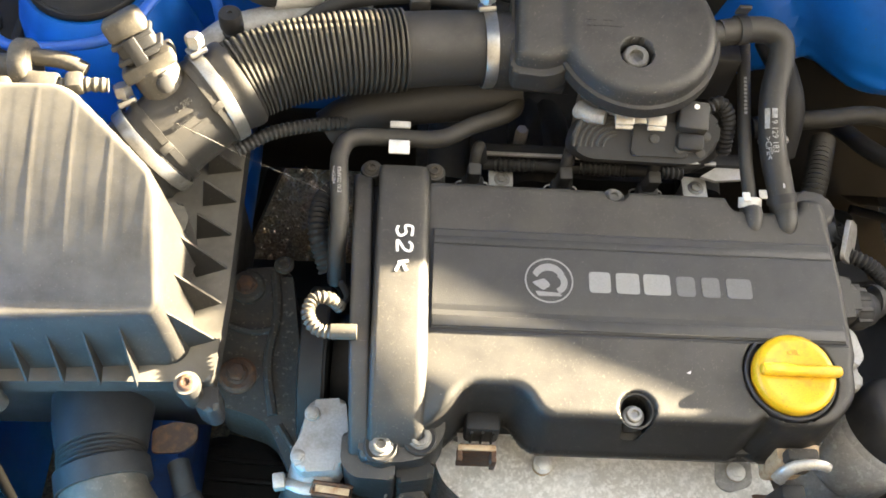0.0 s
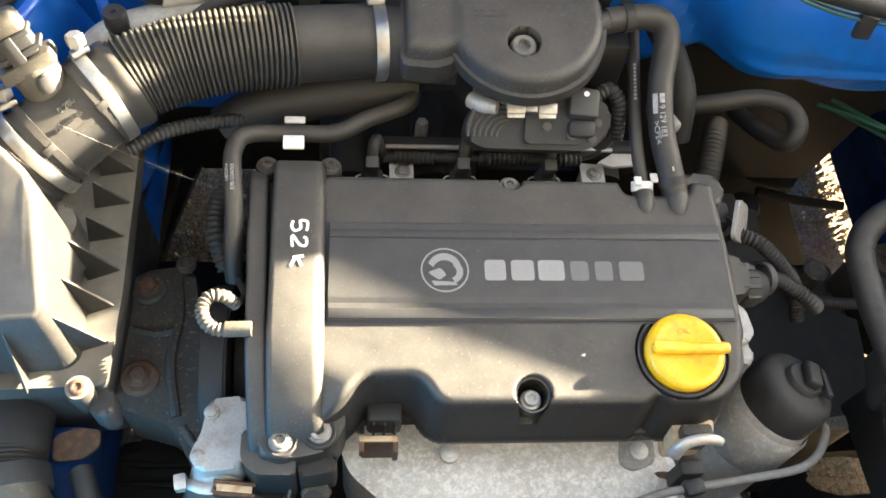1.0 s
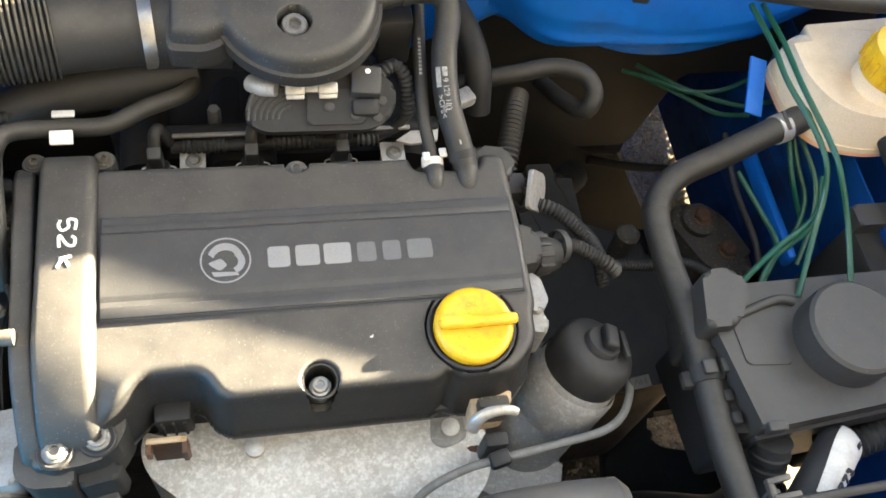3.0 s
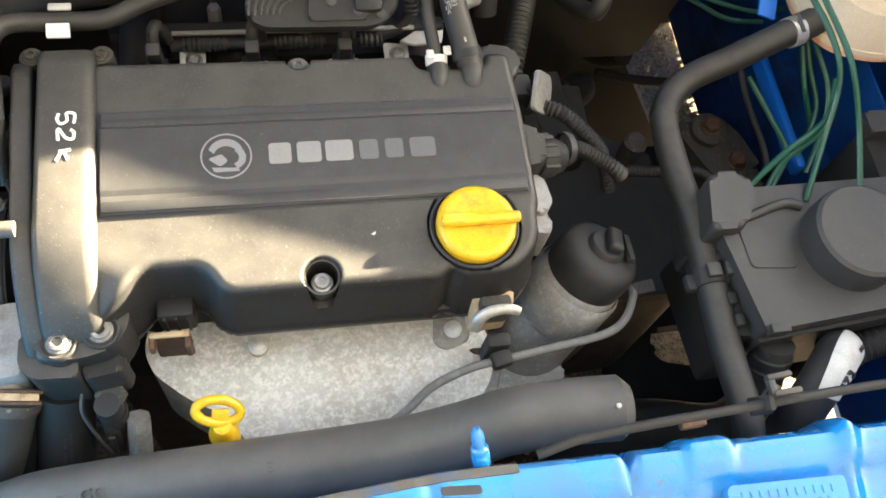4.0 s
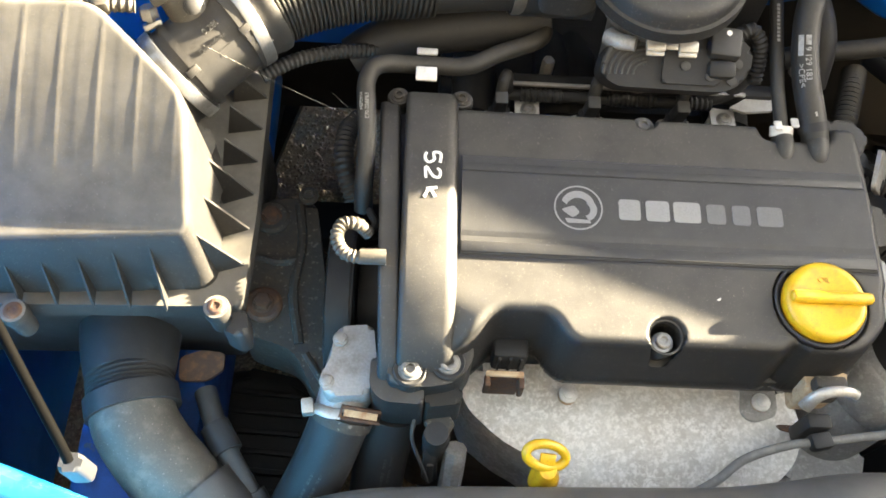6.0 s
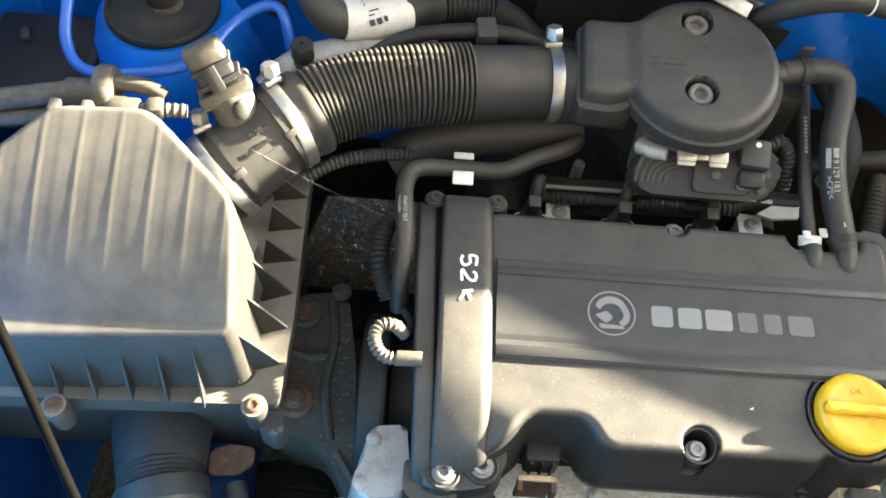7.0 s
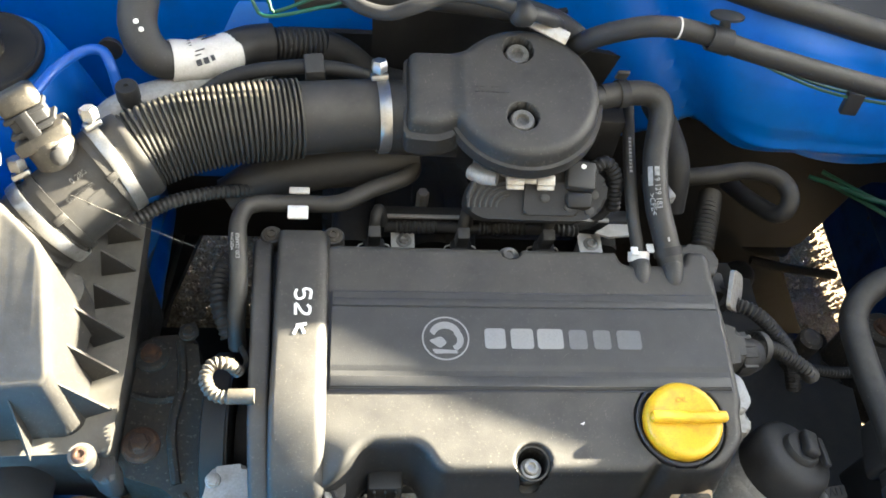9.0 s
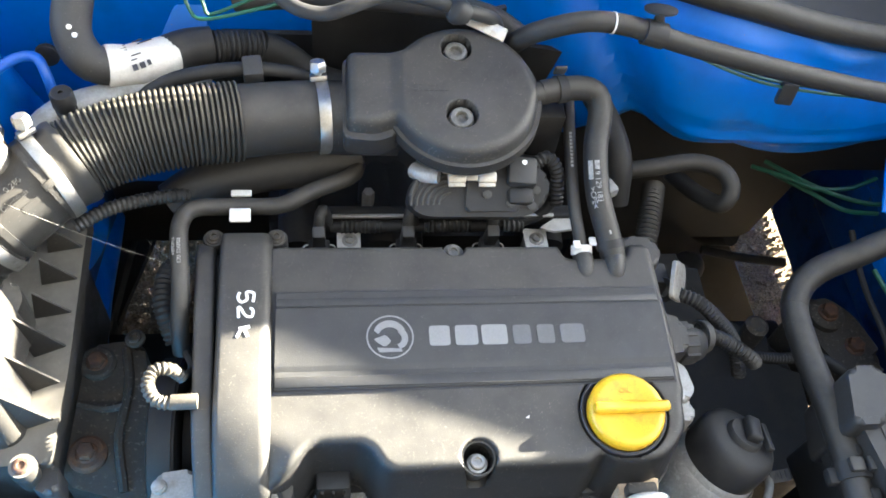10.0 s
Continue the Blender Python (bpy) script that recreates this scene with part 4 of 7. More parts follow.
def worm_clamp(a, b, r, screw_at, name_label):
    """A steel hose clamp round the run from a to b, with its worm screw housing."""
    t = thing("hose_clamp", a, name_label, "hose clamp", "hose clamps on the intake")
    way = (Vector(b) - Vector(a)).normalized()
    m = Matrix.Translation(a) @ frame_to(way)
    part("clamp_band", lathe([(r, -0.0048), (r + 0.0010, -0.0048), (r + 0.0014, -0.0036), (r + 0.0014, 0.0036), (r + 0.0010, 0.0048), (r, 0.0048)], m, 44, cap=False), CHROME, t)
    s = Vector(screw_at)
    out = (s - Vector(a)).normalized()
    base = Vector(a) + out * (r + 0.001)
    part("housing", box((0.0085, 0.014, 0.005), at(base, out, way), 0.0015), CHROME, t)
    tip = (out * 0.5 + Vector((0, 0.25, 0.8))).normalized()
    part("screw", lathe([(0.0030, -0.002), (0.0034, 0.0045), (0.0068, 0.005), (0.0070, 0.0065), (0.0068, 0.0118), (0.0056, 0.0136), (0, 0.0138)], at(base + out * 0.003, tip, way), 6), CHROME, t)
    return t


worm_clamp((-0.1510, 0.4325, 0.8400), (-0.139, 0.4420, 0.8420), 0.0356, (-0.163, 0.4445, 0.8815), "bright steel worm-drive clamp on the intake hose cuff")
worm_clamp((0.0525, 0.4945, 0.8405), (0.070, 0.4965, 0.840), 0.0305, (0.049, 0.510, 0.880), "dull steel worm-drive clamp beside the plenum cover")
worm_clamp((-0.1960, 0.3925, 0.823), (-0.180, 0.406, 0.831), 0.0362, (-0.212, 0.412, 0.858), "weathered steel worm-drive clamp on the air filter outlet")

meter = thing("air_flow_meter", (-0.18, 0.41, 0.79), "sun-bleached air flow meter with plugged sensor", "air flow meter")
part("meter_tube", tube([(-0.199, 0.390, 0.822), (-0.174, 0.412, 0.832), (-0.148, 0.435, 0.841)], 0.0335, 36, 0.004), RUBBER, meter)
part("meter_collar", tube([(-0.1895, 0.398, 0.826), (-0.1855, 0.4015, 0.8275)], 0.0358, 36, 0.003), RUBBER, meter)
part("meter_collar", tube([(-0.158, 0.426, 0.838), (-0.1545, 0.429, 0.839)], 0.0358, 36, 0.003), RUBBER, meter)
out_neck = part("filter_outlet", tube([(-0.236, 0.358, 0.803), (-0.216, 0.375, 0.813), (-0.192, 0.396, 0.825)], lambda t: 0.0350, 36, 0.003, ridges=0.0012, pitch=0.006), RUBBER, meter)
S0, S1 = Vector((-0.182, 0.422, 0.854)), Vector((-0.213, 0.446, 0.912))
axis = (S1 - S0).normalized()
part("sensor_neck", lathe([(0.0180, -0.012), (0.0172, 0.0), (0.0172, 0.020), (0.0155, 0.024)], at(S0, axis, (1, 0, 0)), 26), CREAMPLASTIC, meter)
part("sensor_flange", box((0.040, 0.030, 0.011), at(S0 + axis * 0.021, axis, (0.5, -1, 0)), 0.003), CREAMPLASTIC, meter)
bolt(S0 + axis * 0.028 + Vector((0.011, -0.010, 0.0)), 0.0042, meter, axis, mat=GREYPLASTIC, name="screw")
for k in range(3):
    part("grommet", lathe([(0.0052 - 0.0006 * k, 0.0), (0.0064 - 0.0006 * k, 0.0008), (0.0064 - 0.0006 * k, 0.0024), (0.0048 - 0.0006 * k, 0.0032), (0, 0.0032)], at(S0 + axis * 0.008 + Vector((0.32, -0.62, 0.72)).normalized() * (0.0165 + 0.0032 * k), (0.32, -0.62, 0.72)), 20), RUBBER_DARK, meter)
MTUBE = [(-0.199, 0.390, 0.822), (-0.174, 0.412, 0.832), (-0.148, 0.435, 0.841)]
words("Durchfluss", 0.0052, on_hose(MTUBE, 0.52, 0.0341, 20), GREYPLASTIC, meter, depth=0.0006)
words("0 280", 0.0060, on_hose(MTUBE, 0.62, 0.0341, 4), GREYPLASTIC, meter, depth=0.0006)
bars([(0, 0, 0.014, 0.0044)], on_hose(MTUBE, 0.60, 0.0332, 36), RUBBER, meter, "moulded_bar")
for fr in (0.20, 0.86):
    part("clamp_notch", box((0.010, 0.006, 0.0022), on_hose(MTUBE, fr, 0.0345, 30), 0.0008), RUBBER, meter)
part("sensor_body", box((0.027, 0.022, 0.016), at(S0 + axis * 0.032, axis, (0.5, -1, 0)), 0.003), RUBBER_DARK, meter)
part("plug_clip", box((0.010, 0.0035, 0.020), at(S0 + axis * 0.030 + Vector((0.10, -0.86, 0.45)).normalized() * 0.0125, axis, (0.5, -1, 0)), 0.0008), RUBBER_DARK, meter)
part("plug_clip", box((0.034, 0.026, 0.0035), at(S0 + axis * 0.035, axis, (0.5, -1, 0)), 0.0008), RUBBER_DARK, meter)
plug = part("plug", box((0.029, 0.021, 0.018), at(S0 + axis * 0.048, axis, (0.5, -1, 0)), 0.005, segments=3), CREAMPLASTIC, meter, "bleached connector plug")
part("plug_collar", box((0.031, 0.024, 0.004), at(S0 + axis * 0.046, axis, (0.5, -1, 0)), 0.0015), RUBBER_DARK, plug)

plenum = thing("plenum_cover", (0.16, 0.49, 0.84), "round black plastic throttle plenum cover with two bolts", "plenum cover")
PC = (0.166, 0.490)
PL_M = Matrix.Translation((PC[0], PC[1], 0.0)) @ Matrix(((1, 0, 0, 0), (0, 1, 0, 0), (0, 0.17, 1, 0), (0, 0, 0, 1)))


PR = 0.0610
plen_out = rounded([(PC[0] - 0.094, PC[1] - 0.031, 0.004), (PC[0] - 0.072, PC[1] - 0.034, 0.008), (PC[0] - 0.055, PC[1] - 0.027, 0.012)] + [(PC[0] + PR * math.cos(radians(a)), PC[1] + PR * math.sin(radians(a)), 0.006) for a in range(-150, 141, 10)] + [(PC[0] - 0.050, PC[1] + 0.038, 0.014), (PC[0] - 0.094, PC[1] + 0.038, 0.008)], 0.006, 3)
wells = tuple((PC[0] + dx, PC[1] + dy, 0.0125, 0.0120, 0.0010) for dx, dy in ((-0.0045, 0.0370), (-0.004, -0.0255)))


def plen_top(x, y):
    neck = np.clip((PC[0] - 0.048 - x) / 0.012, 0, 1)
    return 0.8815 + 0.17 * (y - PC[1]) - 0.003 * neck * neck * (3 - 2 * neck)


part("dome", moulding(plen_out, plen_top, 0.009, 0.857, 0.0012, wells, reach=0.004, wall=6.0), PLASTIC, plenum, angle=70)
part("rim", prism(circle(0, 0, 0.0648, 72), 0.8590, 0.8690, 0.003, 3, PL_M, both=True), PLASTIC, plenum)
part("neck", tube([(0.050, 0.4950, 0.838), (0.075, 0.4940, 0.838), (0.115, 0.4930, 0.838)], 0.0305, 32, 0.005), PLASTIC, plenum)
part("neck_flange", prism(rounded([(-0.097, -0.0375), (-0.070, -0.0400), (-0.053, -0.033), (-0.05, 0.038), (-0.097, 0.038)], 0.006), 0.850, 0.8670, 0.002, 2, PL_M), PLASTIC, plenum)
for dx, dy in ((-0.0045, 0.0370), (-0.004, -0.0255)):
    bolt(PL_M @ Vector((dx, dy, 0.8715)), 0.0098, plenum, (0, -0.17, 1), mat=FOOTBOLT, washer=1.02, high=0.75)
bars([(-0.040 + 0.0042 * k, 0.0015, 0.0030, 0.0026) for k in range(5) if k != 2] + [(-0.040 + 0.0042 * k, -0.0035, 0.0030, 0.0026) for k in range(7)], PL_M @ Matrix.Translation((0, 0, 0.8813)), PLASTIC, plenum, "moulded_bar", depth=0.0006)
part("outlet", tube([(0.220, 0.494, 0.866), (0.240, 0.500, 0.866)], 0.0095, 18, 0.004), PLASTIC, plenum)

throttle = thing("throttle_unit", (0.18, 0.45, 0.74), "grey throttle body with black plastic motor cover and steel clips", "throttle body")
part("housing", lathe([(0.032, 0.745), (0.034, 0.79), (0.036, 0.814), (0.0460, 0.824), (0.0475, 0.836), (0.046, 0.838), (0.046, 0.852)], Matrix.Translation((0.168, 0.488, 0)), 44), ALU, throttle)
TH = at((0.1800, 0.4365, 0.8130), (0, -0.52, 0.85), (0, 0.85, 0.52)) @ Matrix.Diagonal((1.0, 0.92, 1, 1))
face = rounded([(-0.060, -0.012, 0.010), (-0.046, -0.023, 0.010), (0.040, -0.024, 0.010), (0.058, -0.012, 0.010), (0.060, 0.012, 0.006), (0.050, 0.022, 0.006), (-0.032, 0.024, 0.02), (-0.055, 0.012, 0.02)], 0.008)
mc = part("motor_cover", prism(face, -0.022, 0.006, 0.004, 3, TH), RUBBER_DARK, throttle, "black ribbed plastic motor cover")
for i in range(6):
    r0 = 0.030 - 0.0040 * i
    part("rib", tube([TH @ Vector((-0.022 + r0 * 1.15 * math.cos(a), -0.012 + r0 * math.sin(a), 0.0060)) for a in (radians(q) for q in (95, 112, 130, 148, 166, 182))], 0.0013, 6, 0.003), GREYPLASTIC, mc)
part("centre_block", prism(rounded([(-0.012, -0.019), (0.034, -0.019), (0.036, 0.010), (-0.010, 0.012)], 0.004), 0.004, 0.0098, 0.0020, 2, TH), RUBBER_DARK, mc)
part("raised_rim", tube([TH @ Vector(q) for q in ((-0.056, -0.004, 0.006), (-0.050, 0.010, 0.006), (-0.034, 0.019, 0.006), (-0.010, 0.020, 0.006))], 0.0022, 8, 0.003), GREYPLASTIC, mc)
for dx, dy, dz in ((0.006, -0.004, 0.0096), (0.026, -0.012, 0.0096), (0.048, 0.0, 0.006), (0.044, -0.014, 0.006)):
    part("screw", lathe([(0.0040, 0.0), (0.0040, 0.0016), (0.0030, 0.0020), (0, 0.0016)], TH @ Matrix.Translation((dx, dy, dz)), 14), GREYPLASTIC, mc)
for x in (0.1600, 0.1850):
    part("clip", box((0.0150, 0.009, 0.0055), Matrix.Translation((x, 0.4365, 0.8310)) @ pose(0, 0, 0, 30, 0, 0), 0.0015), STEEL, throttle)
    part("clip_foot", box((0.0140, 0.004, 0.003), Matrix.Translation((x, 0.4315, 0.8285)) @ pose(0, 0, 0, 34, 0, 0), 0.001), STEEL, throttle)
part("clip_bridge", box((0.010, 0.008, 0.004), Matrix.Translation((0.1725, 0.4375, 0.8315)) @ pose(0, 0, 0, 30, 0, 0), 0.001), CHROME, throttle)
part("cast_shoulder", tube([(0.128, 0.452, 0.822), (0.134, 0.444, 0.826), (0.146, 0.439, 0.829)], lambda t: 0.0075 - 0.002 * t, 14, 0.002), ALU, throttle)
plug = part("plug", box((0.024, 0.024, 0.022), Matrix.Translation((0.216, 0.448, 0.815)) @ pose(0, 0, 0, 18, 0, -6), 0.003), GREYPLASTIC, throttle)
part("plug_dot", lathe([(0.0022, 0), (0.0022, 0.0006), (0, 0.0006)], at((0.217, 0.4475, 0.8375), (0, -0.3, 1)), 10), MARKER, plug)
part("plug", box((0.022, 0.014, 0.016), Matrix.Translation((0.214, 0.432, 0.810)) @ pose(0, 0, 0, 30, 0, 0), 0.004), RUBBER_DARK, throttle)
solo("throttle_cable_conduit", tube([(0.226, 0.455, 0.822), (0.240, 0.462, 0.826), (0.250, 0.455, 0.815), (0.252, 0.440, 0.79)], 0.0065, 12, ridges=0.0012, pitch=0.004), RUBBER_DARK, "thin black corrugated cable conduit", "conduit")
solo("sensor_block", box((0.028, 0.020, 0.05), Matrix.Translation((0.246, 0.505, 0.79)), 0.003), RUBBER_DARK, "small black plastic sensor block", "sensor")

# ---- injector rail under the throttle ----
rail = thing("fuel_rail", (0.16, 0.452, 0.715), "dark fuel rail with corrugated wiring conduit", "fuel rail")
part("rail_tube", box((0.235, 0.014, 0.016), Matrix.Translation((0.170, 0.463, 0.735)), 0.004), RUBBER_DARK, rail)
part("rail_edge", box((0.200, 0.0035, 0.003), Matrix.Translation((0.160, 0.4555, 0.7515)), 0.0008), STEEL, rail)
for a, b in ((0.068, 0.104), (0.142, 0.184), (0.214, 0.232)):
    part("conduit", tube([(a, 0.4505, 0.744), ((a + b) / 2, 0.450, 0.7445), (b, 0.4505, 0.744)], 0.0064, 14, ridges=0.0015, pitch=0.0042), GREYPLASTIC, rail)
part("harness", tube([(0.058, 0.452, 0.742), (0.11, 0.4515, 0.743), (0.16, 0.4515, 0.743), (0.21, 0.452, 0.743), (0.245, 0.457, 0.75), (0.262, 0.468, 0.765)], 0.0052, 12), RUBBER_DARK, rail)
for x in (0.0485, 0.1240, 0.1975):
    inj = thing("injector_plug", (x, 0.44, 0.72), "black injector connector plug with wire clip", "connector", "injector plugs along the rail")
    part("shell", box((0.0110, 0.011, 0.030), Matrix.Translation((x, 0.4300, 0.747)) @ pose(0, 0, 0, 14, 0, 0), 0.002), GREYPLASTIC, inj)
    part("plug_stem", box((0.012, 0.012, 0.040), Matrix.Translation((x, 0.4320, 0.708)), 0.002), RUBBER_DARK, inj)
    part("collar", box((0.0185, 0.014, 0.009), Matrix.Translation((x, 0.4240, 0.745)), 0.002), RUBBER_DARK, inj)
    part("wire_boot", tube([(x, 0.4310, 0.770), (x + 0.001, 0.4350, 0.782), (x + 0.004, 0.4440, 0.778), (x + 0.008, 0.4510, 0.750)], 0.0048, 10), RUBBER_DARK, inj)
    part("wire_clip", tube([(x - 0.012, 0.421, 0.742), (x - 0.012, 0.430, 0.745), (x + 0.012, 0.430, 0.745), (x + 0.012, 0.421, 0.742)], 0.0008, 6, 0.002), STEEL, inj)
for x in (0.0745, 0.2450):
    tab = thing("rail_bracket", (x, 0.443, 0.71), "bright zinc bracket tab with a star bolt", "bracket", "rail bracket tabs")
    part("tab", prism(rounded([(x - 0.0105, 0.428), (x + 0.0105, 0.428), (x + 0.0105, 0.452), (x - 0.0105, 0.454)], 0.002), 0.7325, 0.7350, 0.0006, 1), ZINC, tab)
    part("tab_leg", box((0.016, 0.003, 0.030), Matrix.Translation((x, 0.4525, 0.7040)), 0.001), ZINC, tab)
    bolt((x + 0.001, 0.442, 0.7350), 0.0046, tab, mat=STEEL)
solo("gasket_plate", prism(rounded([(0.247, 0.446), (0.260, 0.442), (0.284, 0.445), (0.288, 0.466), (0.276, 0.466)], 0.001), 0.744, 0.747), WHITE, "pale triangular plate beside the fuel rail", "plate")
stud = thing("stud_bolt", (0.093, 0.491, 0.70), "bright hexagon stud on the intake manifold", "bolt")
part("stud_head", lathe([(0.0058, 0.716), (0.0058, 0.741), (0.005, 0.743), (0, 0.743)], Matrix.Translation((0.0935, 0.491, 0)), 6), STEEL, stud)
part("stud_collar", lathe([(0.0085, 0.69), (0.0085, 0.716), (0.006, 0.717)], Matrix.Translation((0.0935, 0.491, 0)), 16), GREYPLASTIC, stud)
# dark ribs of the manifold behind
for i, x in enumerate((0.03, 0.105, 0.125, 0.26)):
    solo("manifold_runner", tube([(x, 0.455, 0.70), (x, 0.50, 0.705), (x, 0.56, 0.68)], 0.020, 14), GRIME, "black plastic intake manifold runner in shade", "manifold", "intake runners")

# ---- hoses ----
def hose_thing(name, path, r, mat, label, **kw):
    t = thing(name, path[0], label, "hose")
    part("hose_body", tube(path, r, kw.pop("seg", 16), **kw), mat, t)
    return t


BREATH = [(0.082, 0.495, 0.790), (0.078, 0.469, 0.795), (0.045, 0.448, 0.800), (0.019, 0.433, 0.800), (-0.014, 0.4315, 0.800), (-0.049, 0.4245, 0.807), (-0.0585, 0.4075, 0.809), (-0.0575, 0.3835, 0.808), (-0.0555, 0.3575, 0.800), (-0.057, 0.333, 0.780), (-0.057, 0.321, 0.760)]
b = hose_thing("breather_hose", BREATH, 0.0071, RUBBER, "thin black breather hose clipped to the timing cover")
hold = thing("hose_holder", (-0.013, 0.43, 0.80), "bright metal hose holder clip", "clip")
part("holder_plate", box((0.0165, 0.011, 0.004), Matrix.Translation((-0.0135, 0.4200, 0.803)) @ pose(0, 0, 0, 24, 0, 0), 0.001), ZINC, hold)
part("holder_plate", box((0.0165, 0.006, 0.003), Matrix.Translation((-0.0135, 0.4415, 0.803)), 0.001), ZINC, hold)
words("E70-22AP03", 0.0042, on_hose(BREATH, 0.73, 0.0070, 12, True), HOSEPRINT, b)
words(">EPDM<", 0.0040, on_hose(BREATH, 0.72, 0.0070, -24, True), HOSEPRINT, b)
THIN = [(0.269, 0.531, 0.830), (0.263, 0.472, 0.822), (0.261, 0.422, 0.810), (0.2650, 0.392, 0.796), (0.2655, 0.382, 0.792)]
h = hose_thing("coolant_hose", THIN, 0.0053, RUBBER, "thin black coolant hose down to the cam cover")
GMH = [(0.232, 0.4985, 0.866), (0.255, 0.504, 0.866), (0.277, 0.505, 0.863), (0.2855, 0.494, 0.854), (0.280, 0.462, 0.836), (0.280, 0.428, 0.820), (0.287, 0.400, 0.804), (0.2915, 0.381, 0.793)]
g = hose_thing("crankcase_hose", GMH, 0.0104, RUBBER, "thick black moulded hose with faded print", seg=24)
band(GMH, 0.0106, 0.008, g, RUBBER_DARK, frac=0.10, label="spring clip")
part("clip_loop", box((0.010, 0.003, 0.012), Matrix.Translation((0.246, 0.508, 0.879)) @ pose(0, 0, 0, 20, 0, 0), 0.001), RUBBER_DARK, g)
band(GMH, 0.0106, 0.007, g, RUBBER_DARK, frac=0.94, label="spring clip")
words("9 129 183", 0.0064, on_hose(GMH, 0.70, 0.0103, 4), HOSEPRINT, g, depth=0.0003)
words(">CPE<", 0.0064, on_hose(GMH, 0.735, 0.0103, 34), HOSEPRINT, g, depth=0.0003)
bars([(0, 0, 0.0075, 0.0040)], on_hose(GMH, 0.60, 0.0102, 4), HOSEPRINT, g)
bars([(0, 0, 0.0160, 0.0040)], on_hose(GMH, 0.625, 0.0102, 34), HOSEPRINT, g)
bars([(-0.002, 0, 0.0035, 0.0014)], on_hose(GMH, 0.90, 0.0103, 0), HOSEPRINT, g)
bars([(0.0035 * k, 0, 0.0022, 0.0022) for k in range(-5, 5)], on_hose(THIN, 0.40, 0.0051, 0), HOSEPRINT, h)
for x, y, z, m in ((0.265, 0.389, 0.7985, WHITE),):
    c = thing("spring_clip", (x, y, z - 0.01), "white spring hose clip on the thin coolant hose", "clip")
    part("clip_band", lathe([(0.0072, -0.004), (0.0088, -0.004), (0.0088, 0.004), (0.0072, 0.004)], at((x, y, z - 0.004), (0, -0.85, -0.5)), 22, cap=False), m, c)
    part("clip_ear", box((0.006, 0.008, 0.0025), Matrix.Translation((x + 0.008, y + 0.003, z + 0.003)), 0.0008), m, c)
    part("clip_ear", box((0.006, 0.008, 0.0025), Matrix.Translation((x - 0.006, y - 0.001, z + 0.004)), 0.0008), m, c)
LOOP = [(0.300, 0.500, 0.750), (0.330, 0.503, 0.757), (0.362, 0.502, 0.765), (0.398, 0.504, 0.770), (0.424, 0.495, 0.770), (0.432, 0.477, 0.765), (0.425, 0.469, 0.750), (0.414, 0.499, 0.730), (0.406, 0.537, 0.710)]
hh = hose_thing("heater_hose", LOOP, 0.0085, RUBBER, "black heater hose bent back on itself")
part("hose_cuff", tube([(0.300, 0.500, 0.750), (0.312, 0.501, 0.753)], 0.0097, 20, 0.002), RUBBER_DARK, hh)
part("hose_end", lathe([(0.0060, 0.0), (0.0089, 0.0), (0.0089, 0.003), (0.0060, 0.003), (0.0060, 0.0)], at((0.406, 0.537, 0.710), (-0.2, 0.85, -0.45)), 20, cap=False), GREYPLASTIC, hh)
hose_thing("wiring_conduit", [(0.369, 0.498, 0.738), (0.360, 0.472, 0.740), (0.347, 0.430, 0.730), (0.342, 0.41, 0.70)], 0.0112, RUBBER, "black corrugated wiring conduit behind the engine", ridges=0.0020, pitch=0.0046)
hose_thing("heater_pipe", [(0.305, 0.56, 0.80), (0.318, 0.53, 0.79), (0.325, 0.50, 0.775), (0.327, 0.48, 0.74)], 0.012, RUBBER_DARK, "black hose dropping behind the plenum")
part("fitting", box((0.022, 0.016, 0.012), Matrix.Translation((0.306, 0.470, 0.765)) @ pose(0, 0, 0, 0, 0, 25), 0.003), ALU, g)
HR = [(0.612, 0.425, 0.785), (0.580, 0.414, 0.783), (0.534, 0.401, 0.768), (0.490, 0.388, 0.755), (0.466, 0.362, 0.748), (0.463, 0.317, 0.745), (0.466, 0.258, 0.745), (0.466, 0.207, 0.744), (0.466, 0.150, 0.740), (0.469, 0.094, 0.735), (0.475, 0.07, 0.70)]
rh = hose_thing("radiator_hose", HR, 0.0120, RUBBER, "thick black coolant hose from the expansion tank", seg=24)
part("hose_cuff", tube([(0.606, 0.423, 0.785), (0.590, 0.4175, 0.7835)], 0.0130, 24, 0.002), RUBBER, rh)
for fr in (0.36, 0.60, 0.80):
    band(HR, 0.0119, 0.0030, rh, RUBBER, name="mould_line", frac=fr, thick=0.0004)
hc = thing("hose_spring_clip", (0.585, 0.415, 0.78), "bright slotted spring clip on the tank hose", "clip")
part("clip_band", lathe([(0.0122, -0.006), (0.0134, -0.006), (0.0134, 0.006), (0.0122, 0.006)], at((0.586, 0.4155, 0.783), (0.95, 0.3, 0.03), (0, 0, 1)), 28, cap=False), STEEL, hc)
part("clip_slot", box((0.004, 0.018, 0.001), Matrix.Translation((0.586, 0.4145, 0.7965)) @ pose(0, 0, 0, 18, 0, 15), 0.0004), INK, hc)
tie = thing("hose_bracket", (0.466, 0.207, 0.72), "black plastic clip round the coolant hose", "clip")
part("bracket_band", lathe([(0.0122, -0.007), (0.0142, -0.007), (0.0142, 0.007), (0.0122, 0.007)], at((0.466, 0.207, 0.744), (0, 1, 0.02)), 28, cap=False), RUBBER_DARK, tie)
part("bracket_lug", box((0.012, 0.012, 0.006), Matrix.Translation((0.464, 0.209, 0.7555)), 0.002), GREYPLASTIC, tie)
